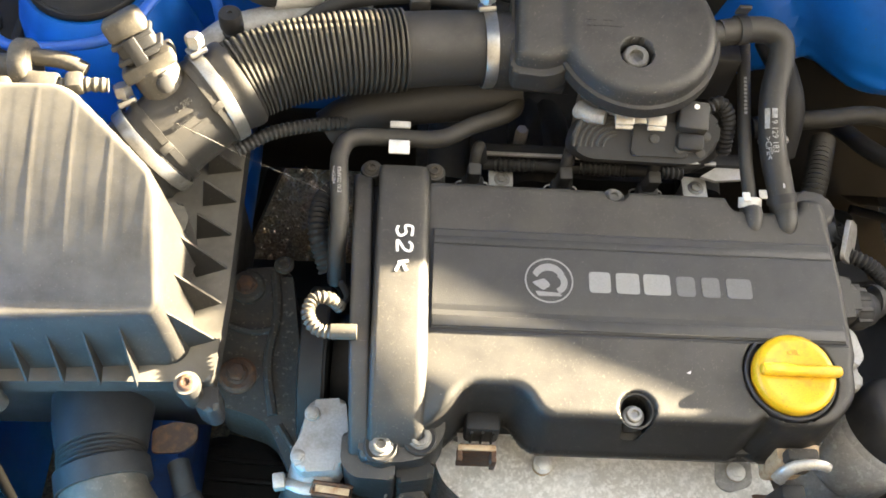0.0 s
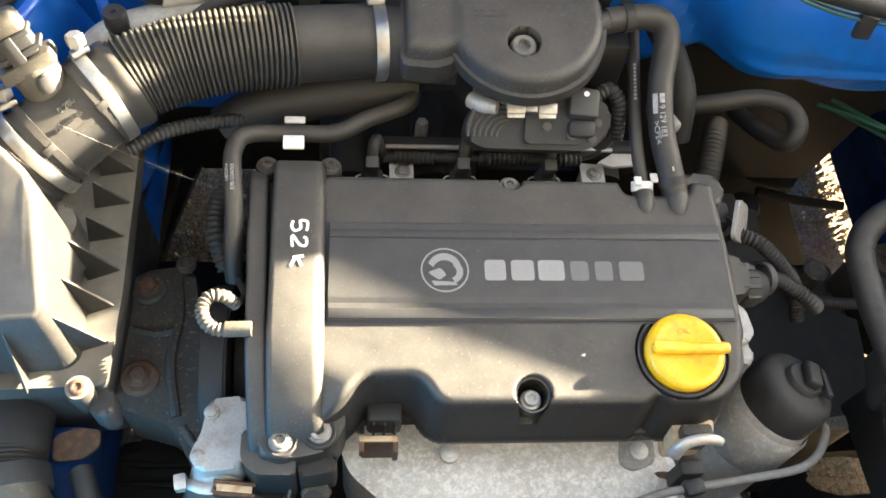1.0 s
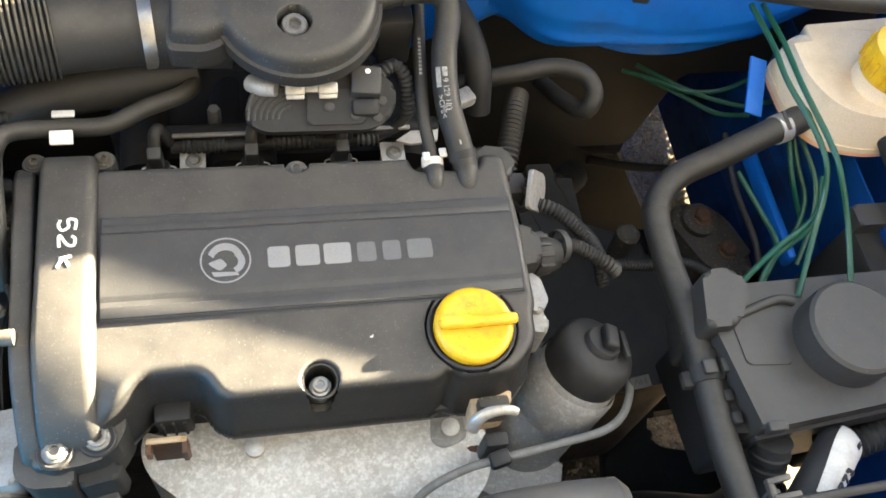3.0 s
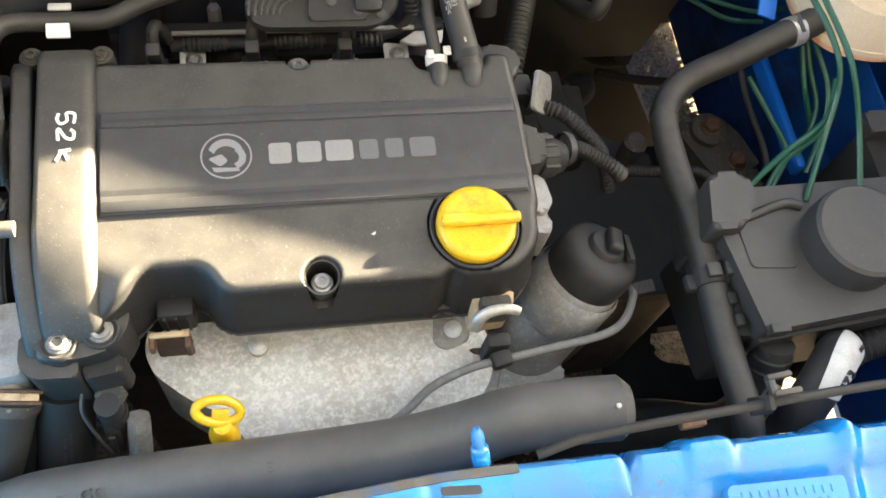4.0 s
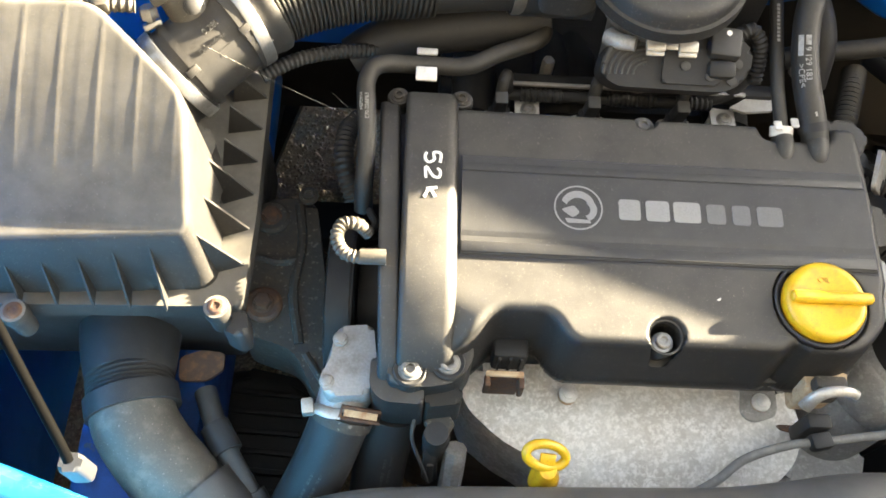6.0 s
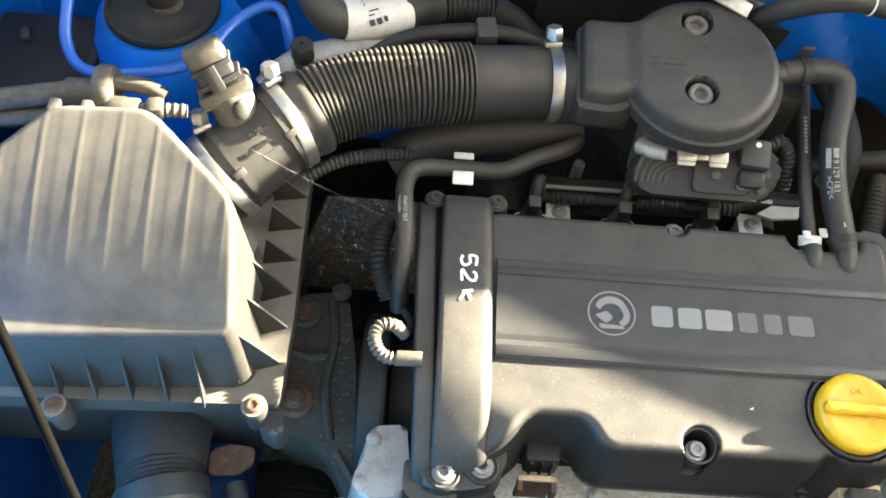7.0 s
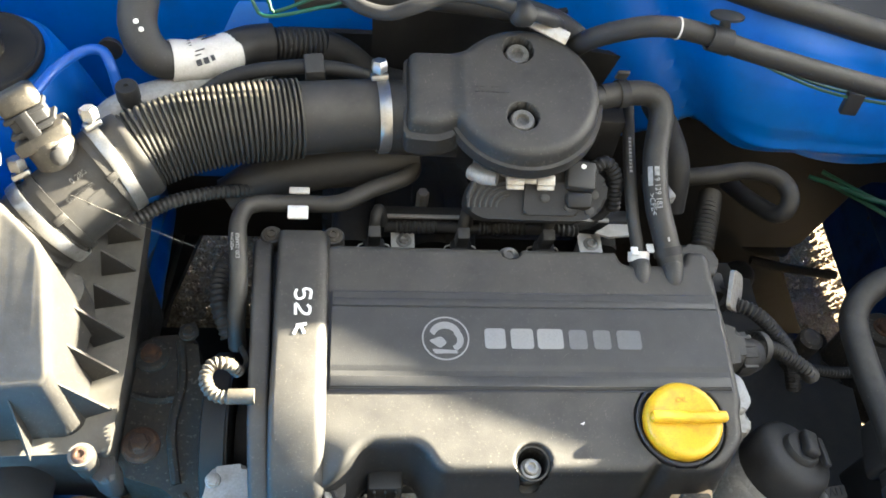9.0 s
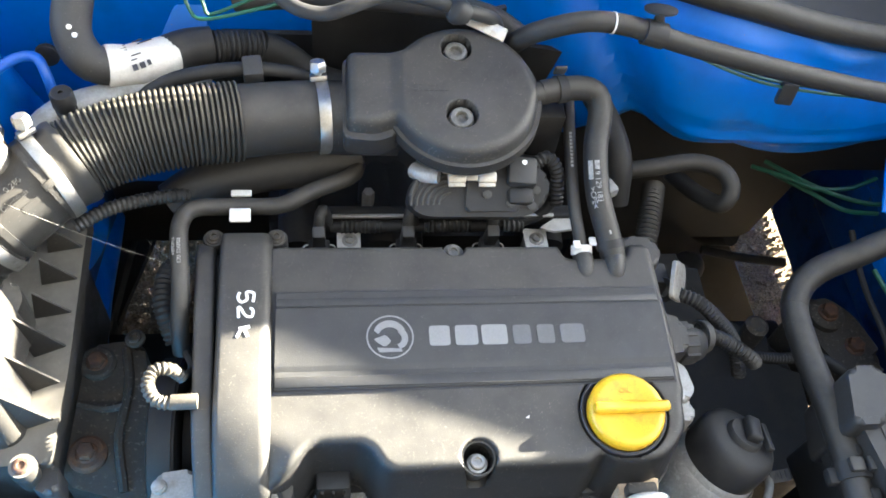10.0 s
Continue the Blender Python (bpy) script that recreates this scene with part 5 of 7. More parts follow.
part("bracket_lug", box((0.010, 0.014, 0.010), Matrix.Translation((0.450, 0.205, 0.737)), 0.003), RUBBER_DARK, tie)
part("bracket_lug", box((0.010, 0.012, 0.014), Matrix.Translation((0.478, 0.209, 0.748)), 0.002), GREYPLASTIC, tie)

# ---- right end of the engine: bracket, plug, conduits ----
br = thing("lifting_bracket", (0.345, 0.378, 0.74), "bent bright steel bracket on the cylinder head end", "bracket")
part("bracket_base", box((0.030, 0.022, 0.030), Matrix.Translation((0.334, 0.385, 0.735)), 0.004), GREYPLASTIC, br)
part("bracket_plate", prism(rounded([(-0.018, -0.020), (0.014, -0.016), (0.018, 0.004), (0.014, 0.018), (-0.018, 0.014)], 0.006), -0.0018, 0.0018, 0.0008, 2, at((0.356, 0.376, 0.764), (0.80, -0.36, 0.48), (0, 1, 0.2))), STEEL, br)
part("bracket_hole", lathe([(0.0062, 0.0), (0.0062, 0.0006), (0, 0.0006)], at((0.356, 0.373, 0.764), (-0.80, 0.36, -0.48), (0, 1, 0.2)) @ Matrix.Translation((0, 0, 0.0018)), 20), INK, br)
part("bracket_ring", lathe([(0.006, 0), (0.011, 0), (0.011, 0.003), (0.006, 0.003), (0.006, 0)], at((0.345, 0.372, 0.757), (-0.8, -0.4, 0.5)), 22, cap=False), GREYPLASTIC, br)
CONN1 = [(0.341, 0.312, 0.768), (0.360, 0.3225, 0.760), (0.380, 0.326, 0.754), (0.397, 0.321, 0.747), (0.412, 0.313, 0.741), (0.420, 0.310, 0.733)]
pl = thing("engine_plug", (0.345, 0.312, 0.74), "black multi-pin connector at the cover end", "connector")
part("plug_shell", lathe([(0.0155, -0.008), (0.0165, -0.006), (0.0165, 0.006), (0.0150, 0.008), (0.0130, 0.016)], at((0.344, 0.313, 0.766), (1, 0.18, -0.3)), 22), RUBBER_DARK, pl)
for k in range(5):
    a = radians(30 + 30 * k)
    part("plug_rib", box((0.0028, 0.004, 0.014), at((0.337 + 0.001 * k, 0.313 + 0.0165 * math.cos(a), 0.768 + 0.0165 * math.sin(a)), (1, 0.18, -0.3)), 0.0008), RUBBER_DARK, pl)
part("plug_clamp", lathe([(0.0125, -0.003), (0.0140, -0.003), (0.0140, 0.003), (0.0125, 0.003)], at((0.366, 0.3245, 0.758), (1, 0.2, -0.3)), 22, cap=False), GREYPLASTIC, pl)
part("plug_conduit", tube(CONN1[1:], 0.0070, 18, ridges=0.0016, pitch=0.0036), RUBBER, pl)
hose_thing("lower_conduit", [(0.418, 0.325, 0.702), (0.440, 0.334, 0.698), (0.470, 0.336, 0.690), (0.514, 0.340, 0.680), (0.549, 0.338, 0.655)], 0.0056, RUBBER_DARK, "black corrugated wiring conduit low in the bay", ridges=0.0014, pitch=0.0036)
hose_thing("bracket_conduit", [(0.358, 0.368, 0.755), (0.372, 0.361, 0.755), (0.389, 0.352, 0.745), (0.412, 0.340, 0.722), (0.425, 0.32, 0.69)], 0.0068, RUBBER_DARK, "black corrugated conduit behind the connector", ridges=0.0016, pitch=0.0038)
part("head_casting", prism(rounded([(0.324, 0.268), (0.336, 0.262), (0.344, 0.272), (0.341, 0.292), (0.332, 0.300), (0.325, 0.296)], 0.004), 0.72, 0.768, 0.005), ALU, engine)
part("head_casting", prism(rounded([(0.326, 0.250), (0.340, 0.248), (0.343, 0.262), (0.336, 0.268), (0.326, 0.266)], 0.004), 0.72, 0.762, 0.004), ALU, engine)
part("head_lug", prism(rounded([(0.302, 0.226), (0.324, 0.234), (0.324, 0.262), (0.306, 0.258)], 0.006), 0.72, 0.777, 0.004), ALU, engine)
bolt((0.3135, 0.2465, 0.778), 0.0050, engine, mat=ALU)

# ---- oil filter housing ----
flt = thing("oil_filter_housing", (0.36, 0.22, 0.56), "cast oil filter housing with black ribbed screw cap", "oil filter")
FA, FB = Vector((0.349, 0.2155, 0.622)), Vector((0.3965, 0.2490, 0.745))
fdir = (FB - FA).normalized()
part("filter_casting", lathe([(0.034, -0.05), (0.0365, 0.0), (0.0365, 0.075), (0.035, 0.088), (0.034, 0.090)], at(FA, fdir), 40), CASTING, flt)
part("casting_band", lathe([(0.0367, 0.040), (0.0390, 0.043), (0.0390, 0.080), (0.0367, 0.084)], at(FA, fdir), 40, cap=False), CASTING, flt)
fc = part("screw_cap", lathe([(0.0335, 0.086), (0.0346, 0.091), (0.0346, 0.107), (0.0338, 0.1135), (0.0315, 0.1180), (0.0275, 0.1205), (0.018, 0.1220), (0, 0.1225)], at(FA, fdir), 40), RUBBER_DARK, flt, "black plastic filter cap")
part("cap_hexagon", lathe([(0.0165, 0.119), (0.0155, 0.1255), (0.0140, 0.127), (0, 0.127)], at(FA, fdir), 24), RUBBER_DARK, fc)
part("cap_knob", box((0.013, 0.024, 0.009), at(FA + fdir * 0.1235 + Vector((0.005, 0.002, 0.0)), fdir, (0.35, 1, 0)), 0.0030, segments=3), RUBBER_DARK, fc)
part("cap_rib", box((0.006, 0.028, 0.006), at(FA + fdir * 0.128, fdir, (0.2, 1, 0)) @ Matrix.Translation((0.018, 0, -0.003)), 0.002), RUBBER_DARK, fc)
part("housing_foot", prism(rounded([(0.29, 0.15), (0.36, 0.14), (0.38, 0.20), (0.32, 0.235)], 0.02), 0.52, 0.62, 0.012), CASTING, flt)

LINE = [(0.150, 0.110, 0.66), (0.213, 0.137, 0.683), (0.242, 0.157, 0.690), (0.273, 0.167, 0.698), (0.298, 0.170, 0.702), (0.343, 0.177, 0.700), (0.387, 0.184, 0.700), (0.408, 0.196, 0.698), (0.418, 0.213, 0.700), (0.421, 0.225, 0.695)]
ln = thing("sensor_cable", LINE[0], "grey lambda sensor cable in a black holder", "cable")
part("cable_sheath", tube(LINE, 0.0035, 12), CABLEGREY, ln)
part("cable_grip", box((0.017, 0.013, 0.012), Matrix.Translation((0.298, 0.170, 0.697)) @ pose(0, 0, 0, 0, 0, 12), 0.003), RUBBER_DARK, ln)
part("cable_holder", box((0.019, 0.012, 0.040), Matrix.Translation((0.297, 0.184, 0.672)), 0.003), RUBBER_DARK, ln)
tg = part("cable_tag", box((0.018, 0.010, 0.0008), Matrix.Translation((0.430, 0.222, 0.700)) @ pose(0, 0, 0, 12, 0, 8), 0.0), GREYPLASTIC, ln)
words("AH", 0.009, Matrix.Translation((0.430, 0.222, 0.7012)) @ pose(0, 0, 0, 12, 0, 8), INK, tg)

# lifting eyes, rusted, front of the cover
def lifting_eye(x, y, z, mat, label, w=0.028):
    t = thing("lifting_eye", (x, y, z - 0.04), label, "bracket")
    part("eye_lip", box((w, 0.0045, 0.0032), Matrix.Translation((x, y + 0.002, z + 0.001)) @ pose(0, 0, 0, -8, 0, 0), 0.0012), RUSTLIP if mat is RUST else ZINC, t)
    part("eye_web", box((w * 0.92, 0.004, 0.045), Matrix.Translation((x, y + 0.004, z - 0.044)), 0.001), mat, t)
    part("eye_side", box((0.004, 0.012, 0.020), Matrix.Translation((x + w * 0.44, y - 0.002, z - 0.018)), 0.001), mat, t)
    part("eye_side", box((0.004, 0.010, 0.012), Matrix.Translation((x - w * 0.44, y - 0.002, z - 0.010)), 0.001), mat, t)
    return t


lifting_eye(0.0535, 0.197, 0.740, RUST, "rusty steel tab in front of the timing cover")
le = thing("lifting_eye", (0.288, 0.190, 0.70), "pale worn lifting eye with rust inside on the exhaust side", "bracket")
part("eye_lip", tube([(0.2715, 0.1835, 0.744), (0.2735, 0.1860, 0.7545), (0.2800, 0.1885, 0.7610), (0.2900, 0.1895, 0.7630), (0.2985, 0.1890, 0.7625), (0.3035, 0.1880, 0.7600)], lambda t: 0.0052 - 0.0016 * t, 12, 0.002, flat=0.7), STEEL, le, "bright bent rim")
part("eye_plate", box((0.024, 0.010, 0.030), Matrix.Translation((0.2885, 0.1960, 0.728)) @ pose(0, 0, 0, -6, 0, 0), 0.003), IRON, le)
part("eye_body", prism(rounded([(0.272, 0.192), (0.303, 0.194), (0.306, 0.214), (0.274, 0.216)], 0.006), 0.71, 0.748, 0.006), RUSTLIP, le)
spark = thing("plug_connector", (0.058, 0.215, 0.71), "black plug in the cover's front notch", "connector")
part("shell", box((0.026, 0.016, 0.030), Matrix.Translation((0.058, 0.220, 0.715)), 0.003), RUBBER_DARK, spark)
for dx in (-0.008, 0.0, 0.008):
    part("rib", box((0.002, 0.003, 0.024), Matrix.Translation((0.058 + dx, 0.2115, 0.718)), 0.0006), RUBBER_DARK, spark)
for x in (0.262, 0.274):
    solo("cam_stud", lathe([(0.0045, 0.70), (0.0045, 0.728), (0.004, 0.730), (0, 0.730)], Matrix.Translation((x, 0.212, 0)), 6), STEEL, "dull steel stud below the oil filler", "stud", "studs below the filler")

# dipstick
dip = thing("dipstick", (0.084, 0.14, 0.60), "yellow oval dipstick handle on its tube", "dipstick")
part("handle", tube([(0.084 + 0.0150 * math.cos(a), 0.1440 + 0.0068 * math.sin(a), 0.730 + 0.006 * math.sin(a) - 0.005 * math.cos(a)) for a in (2 * math.pi * i / 18 for i in range(19))], 0.0036, 10, 0.003), YELLOW, dip)
part("handle_web", box((0.012, 0.009, 0.003), Matrix.Translation((0.085, 0.1425, 0.727)) @ pose(0, 0, 0, 32, 14, 0), 0.001), YELLOW, dip)
part("stopper", lathe([(0.0065, 0.690), (0.0105, 0.694), (0.0110, 0.708), (0.0085, 0.712), (0.0085, 0.722), (0.006, 0.727)], Matrix.Translation((0.086, 0.1345, -0.002)), 22), YELLOW, dip)
part("guide_tube", tube([(0.086, 0.1345, 0.692), (0.086, 0.138, 0.64), (0.084, 0.15, 0.55)], 0.0055, 12), GRIME, dip)

# ---- front air duct ----
DUCT = [(-0.125, 0.085, 0.64), (-0.098, 0.094, 0.668), (-0.050, 0.1015, 0.695), (0.003, 0.1035, 0.707), (0.099, 0.103, 0.724), (0.200, 0.104, 0.736), (0.250, 0.108, 0.746), (0.285, 0.112, 0.757), (0.327, 0.113, 0.761), (0.368, 0.111, 0.765)]
duct = thing("front_duct", (0.13, 0.10, 0.69), "long black plastic pipe behind the front panel", "duct")
dt = part("duct_pipe", tube([(x, y - 0.003, z) for x, y, z in DUCT], lambda t: 0.0232 - 0.007 * max(0.0, (t - 0.985) / 0.015), 30, 0.004), DUCTPLASTIC, duct)
words("GG", 0.012, at((0.0018, 0.0960, 0.7308), (-0.12, -0.12, 1), (0, 1, 0)), DUCTPLASTIC, dt, depth=0.0012)
TRI = [(0, 0.0028, 0.006, 0.0010), (0, 0.0, 0.006, 0.0010), (0, -0.0028, 0.006, 0.0010)]
bars(TRI, at((-0.0187, 0.0950, 0.7268), (0, -0.12, 1), (0, 1, 0)), PLASTIC, dt, "moulded_bar")
bars(TRI, at((0.1193, 0.0970, 0.7492), (0, -0.12, 1), (0, 1, 0)), PLASTIC, dt, "moulded_bar")
part("duct_pip", lathe([(0.002, 0), (0.0018, 0.002), (0, 0.0025)], at((0.352, 0.104, 0.7872), (0, -0.1, 1)), 10), STEEL, dt)

# things on the front panel
bs = thing("bump_stop", (0.2515, 0.083, 0.795), "small blue painted bonnet bump stop", "bump stop")
STOP_M = at((0.2500, 0.0730, 0.800), (-0.16, 0.62, 0.77)) @ Matrix.Translation((0, 0, -0.797))
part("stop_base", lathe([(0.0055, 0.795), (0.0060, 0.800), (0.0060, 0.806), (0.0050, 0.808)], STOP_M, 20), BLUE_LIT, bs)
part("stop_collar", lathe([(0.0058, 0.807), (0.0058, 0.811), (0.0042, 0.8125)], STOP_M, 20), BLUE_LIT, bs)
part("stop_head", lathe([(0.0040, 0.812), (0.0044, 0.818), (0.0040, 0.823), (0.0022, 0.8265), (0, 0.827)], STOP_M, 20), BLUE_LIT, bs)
for pts in ([(0.219, 0.0545), (0.246, 0.0525), (0.246, 0.0595), (0.219, 0.0615)],):
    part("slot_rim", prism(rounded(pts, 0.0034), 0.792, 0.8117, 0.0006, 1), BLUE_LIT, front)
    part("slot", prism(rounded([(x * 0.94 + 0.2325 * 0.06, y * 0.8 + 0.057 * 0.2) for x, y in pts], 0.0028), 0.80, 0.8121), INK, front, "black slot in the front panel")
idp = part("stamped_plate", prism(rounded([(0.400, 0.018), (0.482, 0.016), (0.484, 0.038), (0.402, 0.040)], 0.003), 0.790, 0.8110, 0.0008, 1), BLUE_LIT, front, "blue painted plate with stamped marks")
bars([(0.412 + 0.0062 * k, 0.0325 - 0.00015 * k, 0.0040, 0.0048) for k in range(11)] + [(0.452 + 0.006 * k, 0.0245 - 0.0001 * k, 0.0038, 0.0042) for k in range(4)], Matrix.Translation((0, 0, 0.8110)), BLUE_LIT, idp, "stamped_bar", depth=0.0007)
wf = [[(x, slam_row(x)[4][1] - 0.003 + dy, slam_row(x)[4][2] + 0.0014 + dz) for dy, dz in ((0.001, 0.0), (0.0065, -0.0010), (0.0085, -0.008))] for x in [0.06 + 0.01 * k for k in range(22)]]
part("weld_flange", sheet(wf, 0.0015), material("flaked_primer", (0.065, 0.062, 0.055), 0.7, dust=(0.02, 0.08, 0.20), dust_amount=0.8, scale=60, bump=0.6), front, "grey weld flange with flaking paint")
# made-up dark mass, added to hide bright ground where it is black
al = thing("alternator", (-0.155, 0.20, 0.34), "made-up dark alternator mass filling the black gap beside the mount", "alternator")
part("housing", prism(rounded([(-0.215, 0.125), (-0.105, 0.125), (-0.095, 0.27), (-0.205, 0.29)], 0.03), 0.34, 0.488, 0.012), GRIME, al)
part("end_cap", prism(rounded([(-0.205, 0.137), (-0.115, 0.137), (-0.107, 0.260), (-0.196, 0.277)], 0.028), 0.486, 0.500, 0.006), GRIME, al)
for k in range(6):
    part("cooling_rib", box((0.072, 0.0055, 0.006), pose(-0.158 + 0.001 * k, 0.158 + 0.019 * k, 0.501, 0, 0, -3), 0.0015), GRIME, al)
cb = thing("bonnet_cable", (0.38, 0.08, 0.81), "black bonnet release cable along the front panel", "cable")
part("cable_sheath", tube([(0.285, 0.074, 0.806), (0.315, 0.080, 0.812), (0.360, 0.083, 0.817), (0.420, 0.086, 0.820), (0.47, 0.089, 0.822), (0.56, 0.093, 0.822)], 0.0033, 12), RUBBER_DARK, cb)
part("cable_clip", box((0.018, 0.008, 0.008), Matrix.Translation((0.388, 0.082, 0.811)) @ pose(0, 0, 0, 0, 0, 4), 0.002), RUST, cb, "rusty cable clip")
ch = thing("cable_holder", (0.446, 0.09, 0.80), "black plastic cable holder on the front panel", "clip")
part("holder_post", prism(rounded([(0.438, 0.0), (0.455, 0.0), (0.451, 0.020), (0.447, 0.034), (0.438, 0.034)], 0.002), 0.0, 0.003, 0.0008, 1, Matrix(((1, 0, 0, 0), (0, 0.25, 1, 0.085), (0, 1, 0, 0.797), (0, 0, 0, 1)))), RUBBER_DARK, ch)
part("holder_back", box((0.004, 0.010, 0.030), Matrix.Translation((0.439, 0.092, 0.800)) @ pose(0, 0, 0, 12, 0, 0), 0.001), RUBBER_DARK, ch)
part("holder_jaw", box((0.018, 0.004, 0.006), Matrix.Translation((0.447, 0.102, 0.828)) @ pose(0, 0, 0, 0, 0, 6), 0.0012), GREYPLASTIC, ch)
part("holder_jaw", box((0.020, 0.004, 0.006), Matrix.Translation((0.450, 0.091, 0.828)) @ pose(0, 0, 0, 0, 0, 3), 0.0012), GREYPLASTIC, ch)
part("holder_jaw", box((0.005, 0.013, 0.006), Matrix.Translation((0.441, 0.0965, 0.827)), 0.0012), GREYPLASTIC, ch)

# ---- electrical box and tank on the right ----
eb = thing("relay_box", (0.56, 0.21, 0.64), "dark grey plastic relay box with a round cap", "fuse box")
part("box_lid", prism(rounded([(0.486, 0.152, 0.004), (0.640, 0.166, 0.01), (0.665, 0.275, 0.01), (0.480, 0.272, 0.008), (0.472, 0.240, 0.006)], 0.006), 0.735, 0.770, 0.004), GREYPLASTIC, eb)
part("box_shoulder", prism(rounded([(0.460, 0.232), (0.488, 0.232), (0.505, 0.262), (0.500, 0.282), (0.470, 0.282)], 0.008), 0.70, 0.782, 0.005), GREYPLASTIC, eb)
part("box_base", prism(rounded([(0.492, 0.158), (0.64, 0.17), (0.66, 0.27), (0.484, 0.268)], 0.006), 0.62, 0.737, 0.0), GREYPLASTIC, eb)
part("lid_panel", prism(rounded([(0.489, 0.203), (0.526, 0.200), (0.529, 0.236), (0.487, 0.240)], 0.004), 0.768, 0.7712, 0.0008, 1), GREYPLASTIC, eb)
part("lid_rib", tube([(0.497, 0.246, 0.770), (0.53, 0.255, 0.772), (0.545, 0.252, 0.772)], 0.004, 10), GREYPLASTIC, eb)
part("box_flange", prism(rounded([(0.470, 0.158), (0.488, 0.156), (0.484, 0.232), (0.462, 0.232)], 0.004), 0.715, 0.748, 0.003), RUBBER_DARK, eb)
for k in range(4):
    part("flange_tab", box((0.008, 0.010, 0.012), Matrix.Translation((0.476 - 0.0015 * k, 0.168 + 0.018 * k, 0.744)), 0.002), RUBBER_DARK, eb)
part("front_lip", prism(rounded([(0.486, 0.149), (0.640, 0.163), (0.640, 0.168), (0.486, 0.154)], 0.002), 0.728, 0.752, 0.002), RUBBER_DARK, eb)
part("corner_clip", box((0.016, 0.008, 0.012), Matrix.Translation((0.496, 0.153, 0.762)), 0.002), GREYPLASTIC, eb)
part("round_cap", lathe([(0.0405, 0.765), (0.0405, 0.788), (0.0395, 0.796), (0.0365, 0.7985), (0, 0.7985)], Matrix.Translation((0.575, 0.2165, 0)), 48), GREYPLASTIC, eb)
solo("ribbed_boot", tube([(0.508, 0.152, 0.738), (0.507, 0.138, 0.715), (0.505, 0.122, 0.690), (0.503, 0.11, 0.65)], lambda t: 0.0158 + (0.0012 if 0.10 < t < 0.16 or 0.22 < t < 0.27 else 0.0), 24, 0.0015), RUBBER_DARK, "black ribbed rubber boot below the relay box", "boot")
lh = thing("labelled_hose", (0.545, 0.12, 0.68), "black cable with a creased white paper label", "cable")
LH = [(0.576, 0.146, 0.718), (0.553, 0.137, 0.745), (0.536, 0.119, 0.742), (0.523, 0.098, 0.715), (0.518, 0.084, 0.67)]
part("cable_sheath", tube(LH, 0.0165, 20), RUBBER_DARK, lh)
lrun = smooth_path(LH, 0.002)


def wrap(line, r, toward, half=75, thick=0.0005, steps=14):
    """A sheet wrapped part of the way round a hose, centred on the side that faces toward."""
    rows = []
    for i, c in enumerate(line):
        way = (line[min(i + 1, len(line) - 1)] - line[max(i - 1, 0)]).normalized()
        u = Vector(toward)
        u = (u - way * u.dot(way)).normalized()
        rows.append([c + (Matrix.Rotation(radians(-half + 2 * half * k / steps), 3, way) @ u) * r for k in range(steps + 1)])
    return sheet(rows, thick)


lbm = wrap(lrun[int(0.20 * len(lrun)):int(0.50 * len(lrun))], 0.0175, (0.60, -0.28, 0.75), half=68)
lb = part("paper_label", lbm, WHITE, lh, "creased white paper label")


def on_side(path, frac, r, toward, up_image=1):
    """A place on the side of a hose that faces toward, x along its run."""
    line = smooth_path(path, 0.002)
    i = min(max(int(frac * (len(line) - 1)), 2), len(line) - 3)
    way = (line[i - 2] - line[i + 2]).normalized() * up_image
    u = Vector(toward)
    u = (u - way * u.dot(way)).normalized()
    return at(line[i] + u * r, u, u.cross(way))


words("773", 0.013, on_side(LH, 0.40, 0.0179, (0.55, -0.30, 0.78)), INK, lb, depth=0.0010)
bars([(0.0, 0.004, 0.008, 0.0005), (0.0, 0.0026, 0.007, 0.0005), (0.001, 0.0012, 0.008, 0.0005)], on_side(LH, 0.27, 0.0179, (0.55, -0.30, 0.78)), INK, lb, depth=0.0010)
for a in (0.0, 0.022):
    hose_thing("harness_conduit", [(0.575, 0.142 + a * 0.5, 0.715 - a), (0.61, 0.150 + a * 0.4, 0.722 - a), (0.65, 0.152, 0.725 - a), (0.70, 0.17, 0.71 - a)], 0.013, RUBBER_DARK, "black corrugated harness conduit near the front", ridges=0.002, pitch=0.006)
bat = thing("battery_box", (0.70, 0.27, 0.50), "dark battery box in shade beside the wing", "battery")
part("case", prism(rounded([(0.655, 0.18), (0.775, 0.18), (0.775, 0.345), (0.655, 0.345)], 0.01), 0.50, 0.735, 0.006), GRIME, bat)
part("rim", prism(rounded([(0.652, 0.33), (0.776, 0.33), (0.776, 0.352), (0.652, 0.352)], 0.004), 0.735, 0.75, 0.003), GREYPLASTIC, bat)

tank = thing("expansion_tank", (0.66, 0.43, 0.72), "cream plastic coolant expansion tank with yellow cap", "tank")
tank_out = rounded([(0.604, 0.50, 0.02), (0.604, 0.440, 0.03), (0.622, 0.406, 0.03), (0.66, 0.392, 0.03), (0.715, 0.392, 0.04), (0.735, 0.45, 0.03), (0.73, 0.51, 0.02)], 0.02, 6)
part("tank_top", prism(tank_out, 0.776, 0.822, 0.020, 6), TANK, tank, angle=60)
part("tank_base", prism(tank_out, 0.766, 0.777, 0.0), FLUID, tank, "pink coolant showing through the lower half")
part("seam", prism([((x - 0.66) * 1.02 + 0.66, (y - 0.44) * 1.02 + 0.44) for x, y in tank_out], 0.772, 0.778, 0.001, 1), TANK, tank)
part("filler_neck", lathe([(0.030, 0.81), (0.028, 0.83), (0.027, 0.845)], Matrix.Translation((0.672, 0.432, 0)), 32), TANK, tank)
